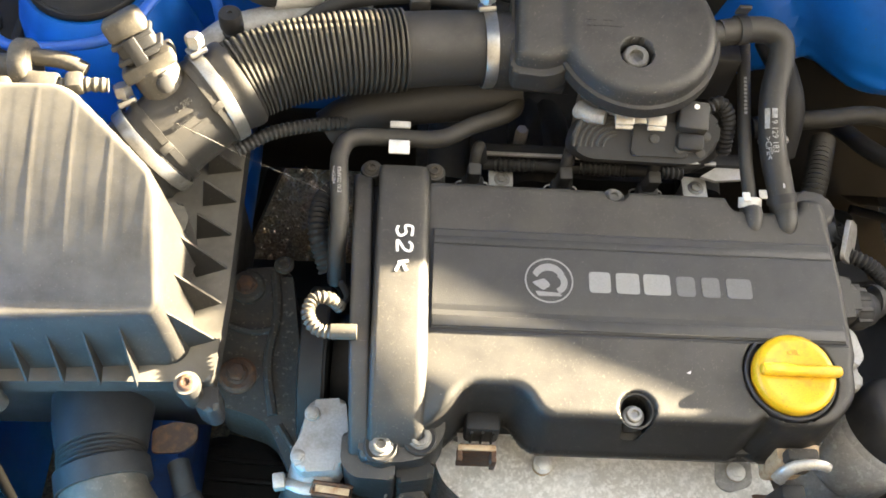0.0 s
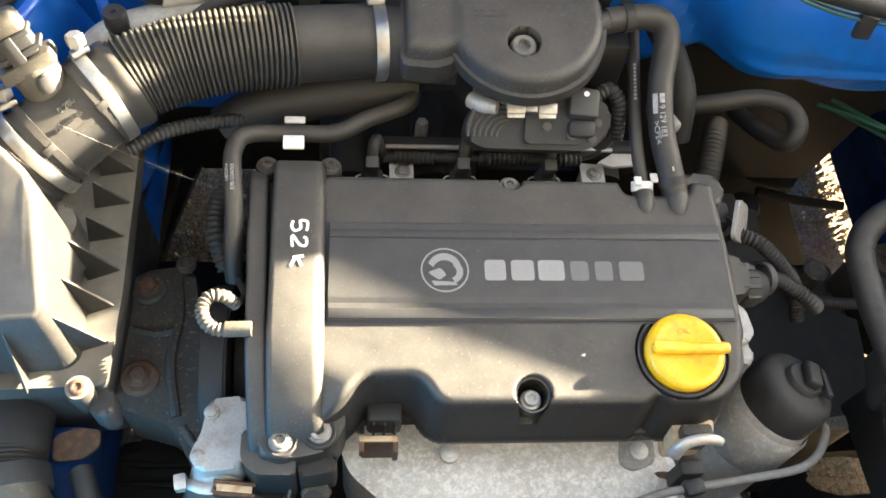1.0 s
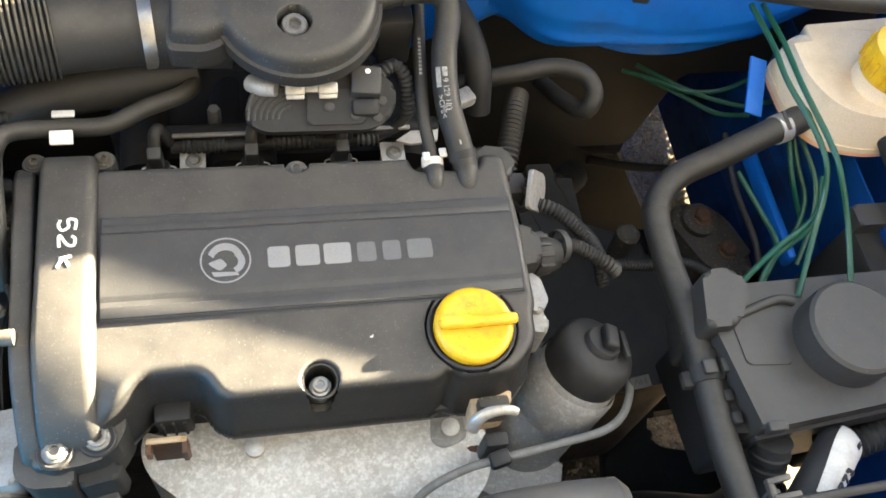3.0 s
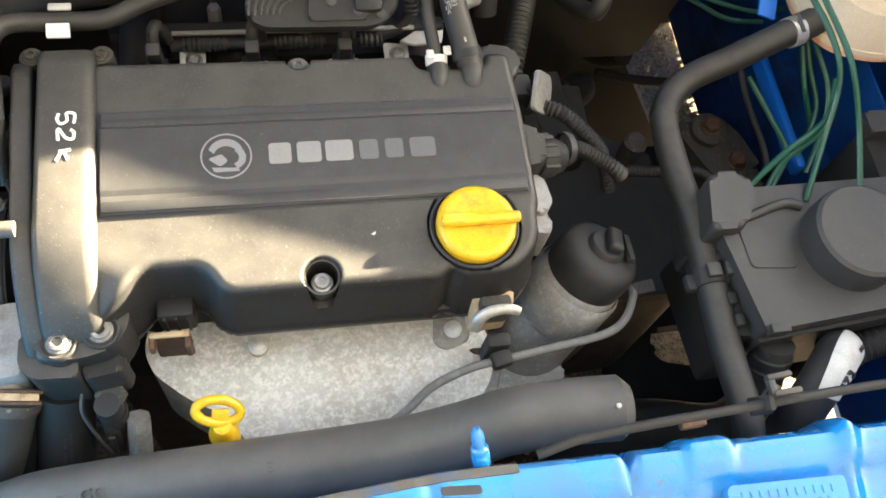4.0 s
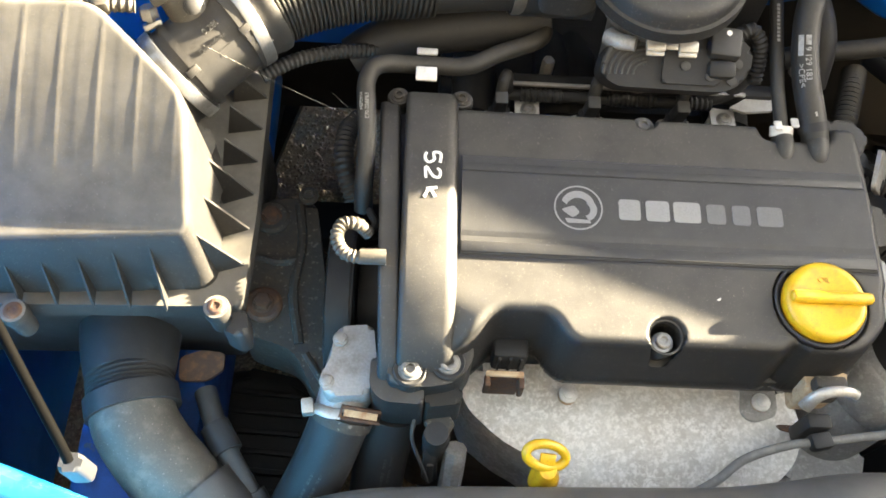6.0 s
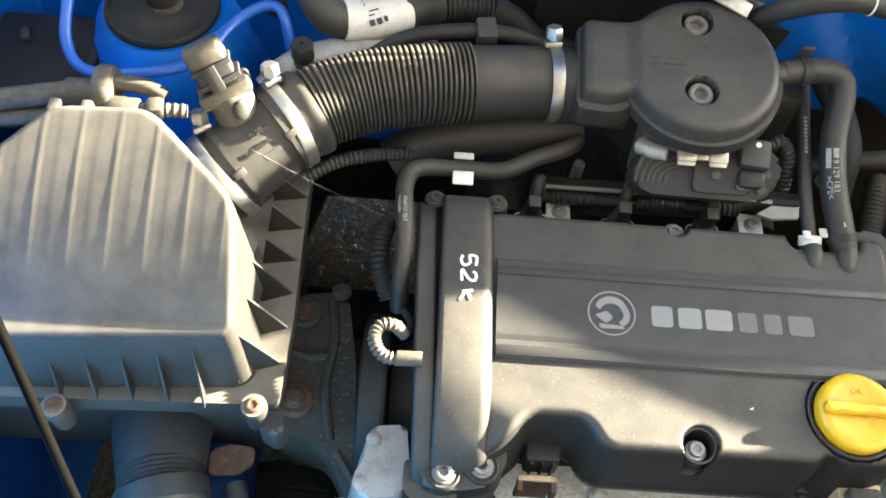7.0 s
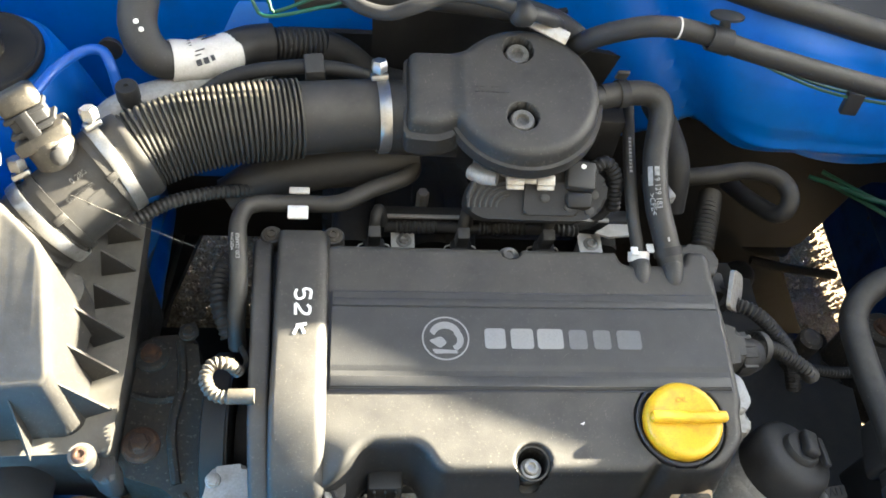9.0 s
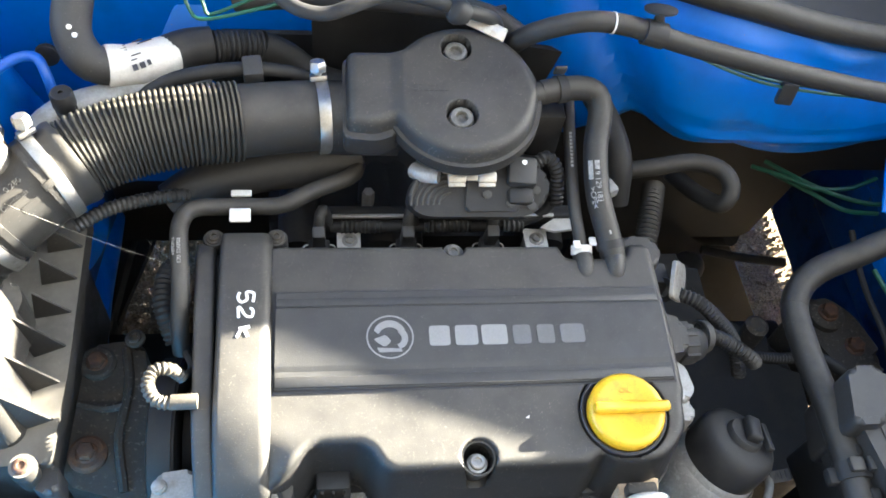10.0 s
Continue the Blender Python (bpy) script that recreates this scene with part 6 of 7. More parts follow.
yc = part("tank_cap", lathe([(0.0300, 0.838), (0.0312, 0.842), (0.0312, 0.860), (0.0295, 0.866), (0.022, 0.868), (0, 0.866)], Matrix.Translation((0.672, 0.432, 0)), 40), YELLOW, tank, "yellow screw cap")
for k in range(20):
    a = 2 * math.pi * k / 20
    part("cap_rib", box((0.003, 0.004, 0.018), Matrix.Translation((0.672 + 0.0312 * math.cos(a), 0.432 + 0.0312 * math.sin(a), 0.841)) @ pose(0, 0, 0, 0, 0, math.degrees(a)), 0.0008), YELLOW, yc)
bars([(0, 0.012, 0.03, 0.0016), (-0.004, 0.0, 0.012, 0.006), (0.010, 0.0, 0.010, 0.006), (0, -0.010, 0.026, 0.0016)], Matrix.Translation((0.672, 0.432, 0.868)), material("cap_mark", (0.5, 0.3, 0.02), 0.5, bump=0), yc)
part("stub", tube([(0.640, 0.425, 0.812), (0.655, 0.421, 0.812)], 0.009, 14), TANK, tank)
STUB = [(0.648, 0.424, 0.812), (0.662, 0.418, 0.806), (0.676, 0.401, 0.795), (0.688, 0.371, 0.777), (0.690, 0.332, 0.760), (0.692, 0.28, 0.74)]
sh = hose_thing("overflow_hose", STUB, 0.0088, RUBBER, "short black hose on the expansion tank", seg=18)
band(STUB, 0.0091, 0.010, sh, WHITE, frac=0.10, label="white printed clip")
band(STUB, 0.0091, 0.007, sh, STEEL, frac=0.62)
solo("red_cap", lathe([(0.012, 0.83), (0.012, 0.85), (0.010, 0.853), (0, 0.853)], Matrix.Translation((0.725, 0.452, 0)), 20), RED, "small red plastic cap beside the tank", "cap")

for pts, lab in (([(0.556, 0.50, 0.850), (0.560, 0.455, 0.850), (0.561, 0.415, 0.848), (0.573, 0.375, 0.840), (0.579, 0.346, 0.830), (0.582, 0.329, 0.810), (0.574, 0.304, 0.790), (0.552, 0.257, 0.770)], "green"),
                 ([(0.567, 0.50, 0.850), (0.570, 0.455, 0.851), (0.571, 0.408, 0.850), (0.582, 0.361, 0.840), (0.588, 0.337, 0.830), (0.600, 0.307, 0.800), (0.600, 0.258, 0.772)], "green"),
                 ([(0.588, 0.346, 0.810), (0.580, 0.320, 0.790), (0.540, 0.296, 0.780), (0.505, 0.272, 0.765)], "green"),
                 ([(0.594, 0.347, 0.800), (0.584, 0.318, 0.780), (0.544, 0.294, 0.770), (0.526, 0.271, 0.758)], "green"),
                 ([(0.560, 0.40, 0.74), (0.575, 0.36, 0.73), (0.585, 0.33, 0.72), (0.565, 0.30, 0.71), (0.55, 0.28, 0.72)], "green"),
                 ([(0.501, 0.557, 0.700), (0.537, 0.541, 0.700), (0.564, 0.527, 0.700), (0.601, 0.527, 0.700), (0.637, 0.540, 0.700)], "green"),
                 ([(0.518, 0.564, 0.700), (0.554, 0.536, 0.700), (0.586, 0.517, 0.700), (0.620, 0.506, 0.700), (0.653, 0.510, 0.700)], "green"),
                 ([(0.526, 0.557, 0.690), (0.562, 0.530, 0.690), (0.593, 0.506, 0.690), (0.629, 0.501, 0.690)], "green"),
                 ([(0.618, 0.450, 0.765), (0.618, 0.436, 0.760), (0.623, 0.405, 0.740), (0.629, 0.374, 0.720), (0.609, 0.338, 0.700)], "green"),
                 ([(0.622, 0.423, 0.760), (0.634, 0.386, 0.740), (0.630, 0.355, 0.720), (0.611, 0.320, 0.700)], "green"),
                 ([(0.608, 0.417, 0.760), (0.611, 0.387, 0.740), (0.632, 0.362, 0.700)], "green")):
    solo("brake_line", tube(pts, 0.0025, 8), GREENWIRE, "thin green coated pipe to the relay box", "pipe", "green pipes")
solo("tank_bracket", box((0.017, 0.058, 0.003), Matrix.Translation((0.579, 0.464, 0.782)) @ pose(0, 0, 0, 14, 10, -16), 0.001), BLUE, "blue painted sheet bracket beside the tank", "bracket")
solo("inner_strip", box((0.010, 0.135, 0.02), Matrix.Translation((0.626, 0.405, 0.66)) @ pose(0, 0, 0, 0, 0, 0), 0.004), BLUE, "blue painted body flange below the tank", "bracket")
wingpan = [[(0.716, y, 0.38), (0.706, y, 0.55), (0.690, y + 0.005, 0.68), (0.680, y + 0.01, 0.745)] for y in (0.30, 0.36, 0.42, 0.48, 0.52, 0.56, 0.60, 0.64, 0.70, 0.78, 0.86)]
part("inner_wing", sheet(wingpan), BLUE_SHADED, body)
solo("crossmember", prism(rounded([(0.38, 0.14), (0.775, 0.14), (0.709, 0.248), (0.60, 0.433), (0.555, 0.56), (0.38, 0.56)], 0.02), -0.02, 0.02, 0.006, 2, Matrix(((1, 0, 0, 0), (0, 0, -1, 0.67), (0, 1, 0, 0), (0, 0, 0, 1)))), GRIME, "black crossmember deep behind the gearbox", "crossmember", kind="structure")
for a, b, r in (((0.545, 0.612, 0.46), (0.655, 0.590, 0.46), 0.006), ((0.520, 0.640, 0.50), (0.560, 0.600, 0.52), 0.020)):
    solo("suspension_link", tube([a, ((a[0] + b[0]) / 2, (a[1] + b[1]) / 2, a[2] - 0.004), b], r, 12, 0.01), GRIME, "black suspension link low behind the gearbox", "link", "suspension links")

# gearbox mount on the right, low down
gm = thing("gearbox_mount", (0.59, 0.40, 0.50), "grimy dark gearbox mount with two rusty nuts", "mount")
part("mount_casting", prism(rounded([(0.545, 0.432), (0.575, 0.455), (0.612, 0.430), (0.632, 0.370), (0.615, 0.345), (0.575, 0.365)], 0.02), 0.52, 0.612, 0.012), IRON, gm)
for x, y, z in ((0.580, 0.422, 0.625), (0.602, 0.386, 0.615)):
    part("washer", lathe([(0.019, z - 0.014), (0.019, z - 0.006), (0.016, z - 0.004), (0, z - 0.003)], Matrix.Translation((x, y, 0)), 24), IRON, gm)
    bolt((x, y, z - 0.003), 0.0085, gm, mat=RUST, name="nut", socket=False, washer=1.3, high=0.9)
gb = thing("gearbox", (0.47, 0.34, 0.30), "dark oily gearbox casing deep in the bay", "gearbox")
part("bell_housing", lathe([(0.14, 0.0), (0.14, 0.03), (0.11, 0.10), (0.07, 0.16), (0.02, 0.17)], at((0.32, 0.34, 0.45), (1, 0, 0)), 32), GRIME, gb)
part("casing", prism(rounded([(0.38, 0.25), (0.54, 0.26), (0.55, 0.40), (0.46, 0.45), (0.38, 0.44)], 0.03), 0.34, 0.585, 0.02), GRIME, gb)
part("selector_cover", prism(rounded([(0.385, 0.40), (0.45, 0.40), (0.45, 0.50), (0.385, 0.50)], 0.02), 0.40, 0.62, 0.02), GRIME, gb)
part("breather_cap", lathe([(0.013, 0.56), (0.017, 0.63), (0.017, 0.64), (0.012, 0.643), (0, 0.643)], Matrix.Translation((0.486, 0.398, 0)) @ Matrix.Diagonal((0.7, 0.7, 1, 1)), 20), IRON, gb)
solo("brake_pipe", tube([(0.615, 0.500, 0.66), (0.612, 0.470, 0.655), (0.611, 0.430, 0.65), (0.612, 0.380, 0.65), (0.614, 0.355, 0.64)], 0.0034, 8), GREYPLASTIC, "thin grey pipe beside the body strut", "pipe")
for pts, r in (([(0.38, 0.10, 0.45), (0.45, 0.14, 0.52), (0.55, 0.13, 0.52), (0.62, 0.16, 0.5)], 0.03), ([(0.44, 0.50, 0.55), (0.50, 0.56, 0.5), (0.52, 0.60, 0.42)], 0.02)):
    solo("drive_shaft", tube(pts, r, 14), GRIME, "dark drive shaft boot low in the bay", "shaft")
solo("subframe", box((1.0, 0.06, 0.05), Matrix.Translation((0.2, 0.55, 0.28)), 0.01), GRIME, "black subframe under the engine", "subframe", kind="structure")
# added plate that masks the ground, leaving two gravel patches open
solo("gravel_mask", prism(rounded([(0.544, 0.352), (0.72, 0.342), (0.711, 0.31), (0.668, 0.316), (0.601, 0.314), (0.591, 0.286), (0.604, 0.268), (0.639, 0.259), (0.699, 0.264), (0.671, 0.163), (0.515, 0.175)], 0.008), 0.285, 0.31, 0.006, 2), GRIME, "dark U-shaped plate added to mask the gravel round two patches", "arm", kind="structure")
solo("lower_beam", box((1.1, 0.05, 0.06), Matrix.Translation((0.2, 0.00, 0.30)), 0.01), GRIME, "black lower radiator beam", "beam", kind="structure")
# added black block that keeps the left ground dark
solo("left_ground_mask", box((0.16, 0.30, 0.06), Matrix.Translation((-0.300, 0.66, 0.27)) @ pose(0, 0, 0, 0, 0, -6), 0.012), GRIME, "black block added to hide the ground beside the engine", "subframe", kind="structure")
solo("splash_panel", box((0.012, 0.30, 0.30), Matrix.Translation((-0.232, 0.56, 0.34)) @ pose(0, 0, 0, 0, 0, 8), 0.004), BLUE_SHADED, "dim blue inner panel behind the filter box", "panel", kind="structure")
# added black plate over the ground, leaving one gravel patch
solo("rear_ground_mask", prism(rounded([(-0.295, 0.60), (-0.225, 0.60), (-0.185, 0.76), (-0.11, 0.80), (-0.11, 0.86), (-0.295, 0.86)], 0.01), 0.30, 0.312, 0.003), GRIME, "black plate added to hide the ground low under the bulkhead", "guard", kind="structure")
rad = thing("radiator", (0.2, 0.02, 0.35), "black radiator and fan shroud behind the front panel", "radiator")
part("core", box((0.62, 0.035, 0.36), Matrix.Translation((0.16, 0.020, 0.36)), 0.004), GRIME, rad)
part("shroud", box((0.60, 0.02, 0.32), Matrix.Translation((0.16, 0.052, 0.37)), 0.006), GRIME, rad)

# ---- left end: mount, pulley, water outlet, inlet duct ----
em = thing("engine_mount", (-0.12, 0.31, 0.55), "grimy cast engine mount with rusty bolts", "mount")
part("mount_plate", prism(rounded([(-0.155, 0.372), (-0.105, 0.378), (-0.090, 0.30), (-0.088, 0.255), (-0.062, 0.19), (-0.082, 0.185), (-0.110, 0.235), (-0.158, 0.250)], 0.012), 0.61, 0.678, 0.008), IRON, em)
for x, y in ((-0.1405, 0.354), (-0.1380, 0.2725)):
    part("washer", lathe([(0.0155, 0.672), (0.0155, 0.682), (0.013, 0.684), (0, 0.684)], Matrix.Translation((x, y, 0)), 26), RUST if y < 0.3 else IRON, em)
    bolt((x, y, 0.684), 0.0072, em, mat=RUST, name="bolt", socket=False, washer=1.25, high=0.9)
bolt((-0.110, 0.3725, 0.690), 0.0055, em, mat=IRON)
part("mount_rib", tube([(-0.118, 0.368, 0.679), (-0.112, 0.330, 0.680), (-0.115, 0.285, 0.680), (-0.106, 0.240, 0.678)], 0.0042, 8), IRON, em)
part("mount_rib", tube([(-0.152, 0.318, 0.678), (-0.130, 0.312, 0.680), (-0.112, 0.316, 0.680)], 0.0036, 8), IRON, em)
part("mount_rib", tube([(-0.100, 0.232, 0.677), (-0.086, 0.212, 0.677), (-0.076, 0.196, 0.676)], 0.0036, 8), IRON, em)
pul = thing("belt_pulley", (-0.075, 0.30, 0.55), "black ribbed belt pulley at the engine's end", "pulley")
part("pulley_wheel", lathe([(0.066, -0.012), (0.072, -0.010), (0.072, 0.010), (0.066, 0.012), (0.03, 0.010)], at((-0.073, 0.285, 0.660), (1, 0, 0)), 48), RUBBER_DARK, pul)
part("belt", lathe([(0.0722, -0.008), (0.0738, -0.008), (0.0738, 0.008), (0.0722, 0.008)], at((-0.073, 0.285, 0.660), (1, 0, 0)), 48, cap=False), RUBBER_DARK, pul)
part("pump_body", lathe([(0.05, 0.0), (0.055, 0.03), (0.03, 0.05)], at((-0.06, 0.285, 0.660), (1, 0, 0)), 32), GRIME, pul)
wo = thing("water_outlet", (-0.055, 0.20, 0.66), "grey cast aluminium coolant outlet", "coolant outlet")
part("outlet_flange", prism(rounded([(-0.071, 0.231), (-0.044, 0.234), (-0.040, 0.205), (-0.044, 0.180), (-0.073, 0.177), (-0.080, 0.186), (-0.080, 0.193), (-0.074, 0.205)], 0.005), 0.71, 0.742, 0.004), ALU, wo)
part("outlet_neck", tube([(-0.058, 0.222, 0.722), (-0.062, 0.200, 0.718), (-0.066, 0.178, 0.705)], lambda t: 0.017 + 0.003 * t, 22), ALU, wo)
bolt((-0.0675, 0.2205, 0.744), 0.0044, wo, mat=ALU, socket=False, washer=1.3)
bolt((-0.0750, 0.1885, 0.742), 0.0042, wo, mat=ALU, socket=False, washer=1.3)
WH = [(-0.062, 0.184, 0.706), (-0.068, 0.170, 0.695), (-0.081, 0.145, 0.668), (-0.102, 0.112, 0.636), (-0.12, 0.08, 0.60)]
wh = hose_thing("lower_coolant_hose", WH, 0.0225, RUBBER_DARK, "thick black coolant hose from the outlet", seg=26)
for turn, first in ((-14, 0.0), (2, 0.004)):
    bars([(first - 0.018 + 0.0034 * k, 0.0, 0.0024, 0.0021) for k in range(11) if k != 4], on_hose(WH, 0.42, 0.0222, turn), GREYPLASTIC, wh)
wc = thing("band_clamp", (-0.065, 0.178, 0.68), "rusty band clamp on the coolant hose", "hose clamp")
part("clamp_band", lathe([(0.0228, -0.004), (0.0242, -0.004), (0.0242, 0.004), (0.0228, 0.004)], at((-0.0655, 0.1755, 0.700), (-0.3, -0.8, -0.55)), 32, cap=False), IRON, wc)
CBM = at((-0.0500, 0.170, 0.7235), (0.35, -0.3, 0.85), (0, 1, 0))
part("clamp_buckle", tube([CBM @ Vector(q) for q in ((-0.015, -0.004, 0), (0.015, -0.004, 0), (0.015, 0.004, 0), (-0.015, 0.004, 0), (-0.015, -0.004, 0))], 0.0017, 8, smooth=False), RUST, wc, "rusty buckle frame")
part("clamp_tongue", box((0.026, 0.005, 0.001), CBM, 0.0004), RUSTLIP, wc)
part("clamp_ear", box((0.009, 0.012, 0.010), Matrix.Translation((-0.0895, 0.1765, 0.712)) @ pose(0, 0, 0, 0, 0, 10), 0.0015), STEEL, wc)
part("clamp_strap", tube([(-0.086, 0.1765, 0.716), (-0.080, 0.1735, 0.722), (-0.072, 0.1700, 0.7255), (-0.064, 0.1690, 0.727)], 0.0042, 8, 0.002, flat=0.3), STEEL, wc)
SH = [(-0.028, 0.186, 0.69), (-0.032, 0.172, 0.668), (-0.037, 0.150, 0.640), (-0.043, 0.115, 0.60)]
sh2 = hose_thing("second_coolant_hose", SH, 0.021, RUBBER_DARK, "dark coolant hose beside the outlet", seg=22)
for turn, first in ((-30, 0.0), (-16, 0.003)):
    bars([(first - 0.013 + 0.0034 * k, 0.0, 0.0024, 0.0020) for k in range(8) if k != 3], on_hose(SH, 0.40, 0.0208, turn), GREYPLASTIC, sh2)
sn = thing("oil_sensor", (0.005, 0.168, 0.66), "black sensor with its cable below the timing cover", "sensor")
part("sensor_nut", lathe([(0.0105, 0.704), (0.0115, 0.7055), (0.0115, 0.710), (0.0100, 0.7115), (0.006, 0.7115)], Matrix.Translation((0.008, 0.170, 0)), 6), IRON, sn)
part("sensor_collar", lathe([(0.0092, 0.690), (0.0106, 0.692), (0.0106, 0.697), (0.0092, 0.699)], Matrix.Translation((0.0065, 0.163, 0)), 18), RUBBER, sn)
part("plug_latch", box((0.005, 0.003, 0.020), Matrix.Translation((0.003, 0.1385, 0.660)) @ pose(0, 0, 0, -25, 0, 0), 0.0008), RUBBER, sn)
part("sensor_body", lathe([(0.009, 0.66), (0.010, 0.70), (0.009, 0.712)], Matrix.Translation((0.006, 0.162, 0)), 18), RUBBER_DARK, sn)
part("sensor_plug", box((0.012, 0.014, 0.040), Matrix.Translation((0.003, 0.146, 0.650)) @ pose(0, 0, 0, -25, 0, 0), 0.003), RUBBER_DARK, sn)
part("sensor_wire", tube([(-0.010, 0.176, 0.715), (-0.012, 0.160, 0.705), (-0.004, 0.145, 0.685), (0.002, 0.138, 0.66)], 0.0015, 6), GREYPLASTIC, sn)
solo("engine_lug", tube([(0.022, 0.160, 0.68), (0.020, 0.142, 0.655), (0.017, 0.128, 0.63)], 0.009, 8), ALU, "rough cast lug beside the sensor", "lug")

cw = hose_thing("coil_conduit", [(-0.040, 0.261, 0.800), (-0.056, 0.260, 0.800), (-0.066, 0.2635, 0.800), (-0.0715, 0.275, 0.800), (-0.068, 0.2855, 0.800), (-0.058, 0.288, 0.797), (-0.050, 0.287, 0.785)], 0.0052, CREAMPLASTIC, "small corrugated conduit looping from the timing cover", ridges=0.0012, pitch=0.0036)
part("conduit_end", tube([(-0.036, 0.261, 0.800), (-0.054, 0.2605, 0.800)], 0.0056, 12), CREAMPLASTIC, cw)
solo("sensor_wires", tube([(-0.050, 0.287, 0.785), (-0.046, 0.30, 0.775), (-0.052, 0.315, 0.77)], 0.003, 8), GRIME, "thin dark wires behind the timing cover", "wire")
hose_thing("side_conduit", [(-0.068, 0.42, 0.74), (-0.0755, 0.395, 0.755), (-0.0755, 0.365, 0.755), (-0.066, 0.34, 0.74)], 0.0085, RUBBER_DARK, "black corrugated conduit beside the breather hose", ridges=0.0016, pitch=0.0045)

INLET = [(-0.246, 0.270, 0.66), (-0.243, 0.247, 0.668), (-0.236, 0.207, 0.676), (-0.2285, 0.183, 0.679)]
inl = thing("inlet_duct", (-0.21, 0.15, 0.62), "black corrugated air inlet with tan elbow", "duct")
part("flexible_sleeve", tube(INLET[2:], 0.0335, 32, ridges=0.0022, pitch=0.0040, sharp=2.0), RUBBER_DARK, inl)
# tan colour stands in for sunlight on the elbow
part("elbow", tube([(-0.230, 0.188, 0.679), (-0.224, 0.170, 0.677), (-0.207, 0.148, 0.671), (-0.176, 0.118, 0.660), (-0.145, 0.088, 0.648)], lambda t: 0.0325 - 0.001 * t, 32, 0.004), CREAMPLASTIC, inl)
part("elbow_collar", tube([(-0.178, 0.121, 0.661), (-0.140, 0.084, 0.646)], 0.0355, 32, 0.004), GREYPLASTIC, inl)
part("rubber_boot", tube([(-0.250, 0.285, 0.650), (-0.246, 0.262, 0.664), (-0.242, 0.238, 0.671), (-0.235, 0.205, 0.676)], lambda t: 0.0420 - 0.008 * t * t, 32, 0.004), RUBBER_DARK, inl)
part("sleeve_lip", tube([(-0.2315, 0.193, 0.679), (-0.2265, 0.178, 0.678)], 0.0362, 32, 0.003), RUBBER_DARK, inl)
hose_thing("washer_pipe", [(-0.180, 0.205, 0.655), (-0.163, 0.168, 0.66), (-0.138, 0.130, 0.655), (-0.115, 0.098, 0.64)], 0.009, GREYPLASTIC, "grey pipe with black joints beside the inlet", seg=14)
for a, b in (((-0.168, 0.176, 0.660), (-0.154, 0.155, 0.659)), ((-0.134, 0.125, 0.654), (-0.124, 0.111, 0.648))):
    hose_thing("pipe_joint", [a, b], 0.0118, RUBBER_DARK, "black rubber joint on the grey pipe")
solo("rusty_bracket", prism(rounded([(-0.024, -0.020), (0.006, -0.024), (0.024, -0.010), (0.026, 0.014), (0.002, 0.022), (-0.022, 0.016)], 0.005), 0.0, 0.006, 0.002, 2, Matrix.Translation((-0.186, 0.226, 0.655)) @ pose(0, 0, 0, 8, 0, 10) @ Matrix.Diagonal((0.75, 0.55, 1, 1))), RUST, "rusty flaking bracket beside the inlet", "bracket")

# bonnet rod, hinged on the front panel
ROD = [(-0.234, 0.118, 0.770), (-0.238, 0.128, 0.785), (-0.258, 0.162, 0.815), (-0.290, 0.218, 0.865), (-0.345, 0.31, 0.945), (-0.41, 0.42, 1.04)]
pr = thing("bonnet_rod", (-0.234, 0.118, 0.735), "dark steel bonnet rod in a plastic foot", "bonnet rod")
part("rod", tube(ROD, 0.0034, 12), RODSTEEL, pr)
part("rod_foot", prism(rounded([(-0.242, 0.111), (-0.227, 0.112), (-0.226, 0.124), (-0.241, 0.125)], 0.004), 0.735, 0.766, 0.003), RUBBER_DARK, pr)

# ---- rear left: strut top, sensors, pipes ----
st = thing("strut_mount", (-0.266, 0.533, 0.70), "blue strut tower with black rubber top mount", "strut mount")
part("strut_tower", lathe([(0.100, 0.62), (0.085, 0.74), (0.066, 0.815), (0.056, 0.845), (0.050, 0.852), (0.02, 0.852)], Matrix.Translation((-0.266, 0.535, 0)), 48), BLUE, st)
part("rubber_disc", lathe([(0.0445, 0.852), (0.0462, 0.854), (0.0464, 0.857), (0.0450, 0.8595), (0.0425, 0.8595), (0.0405, 0.8575), (0.032, 0.8565), (0.024, 0.8600), (0.019, 0.862), (0, 0.862)], Matrix.Translation((-0.266, 0.533, 0)), 48), GRIME, st, "dirty black rubber disc")
part("strut_nut", lathe([(0.0135, 0.860), (0.0135, 0.868), (0.0150, 0.870), (0.0160, 0.879), (0.0148, 0.8845), (0.008, 0.8875), (0, 0.888)], Matrix.Translation((-0.262, 0.530, 0)), 30), RUBBER_DARK, st)
part("nut_ring", lathe([(0.0145, 0.859), (0.0150, 0.866), (0.0140, 0.868)], Matrix.Translation((-0.262, 0.530, 0)), 12), IRON, st)

vs = thing("purge_valve", (-0.275, 0.4120, 0.862), "sun-bleached purge valve and hose on the filter box", "valve")
part("valve_body", lathe([(0.011, 0.0), (0.011, 0.030), (0.009, 0.032)], at((-0.300, 0.4090, 0.886), (1, 0.02, 0)), 24), CREAMPLASTIC, vs)
part("valve_disc", lathe([(0.018, 0.0), (0.0195, 0.002), (0.0195, 0.010), (0.018, 0.012)], at((-0.278, 0.4115, 0.887), (1, 0.05, 0)), 30), CREAMPLASTIC, vs)
part("valve_plug", box((0.024, 0.014, 0.012), Matrix.Translation((-0.256, 0.3950, 0.884)), 0.003), CREAMPLASTIC, vs)
part("plug_frame", box((0.016, 0.020, 0.006), Matrix.Translation((-0.262, 0.3930, 0.888)), 0.001), GREYPLASTIC, vs)
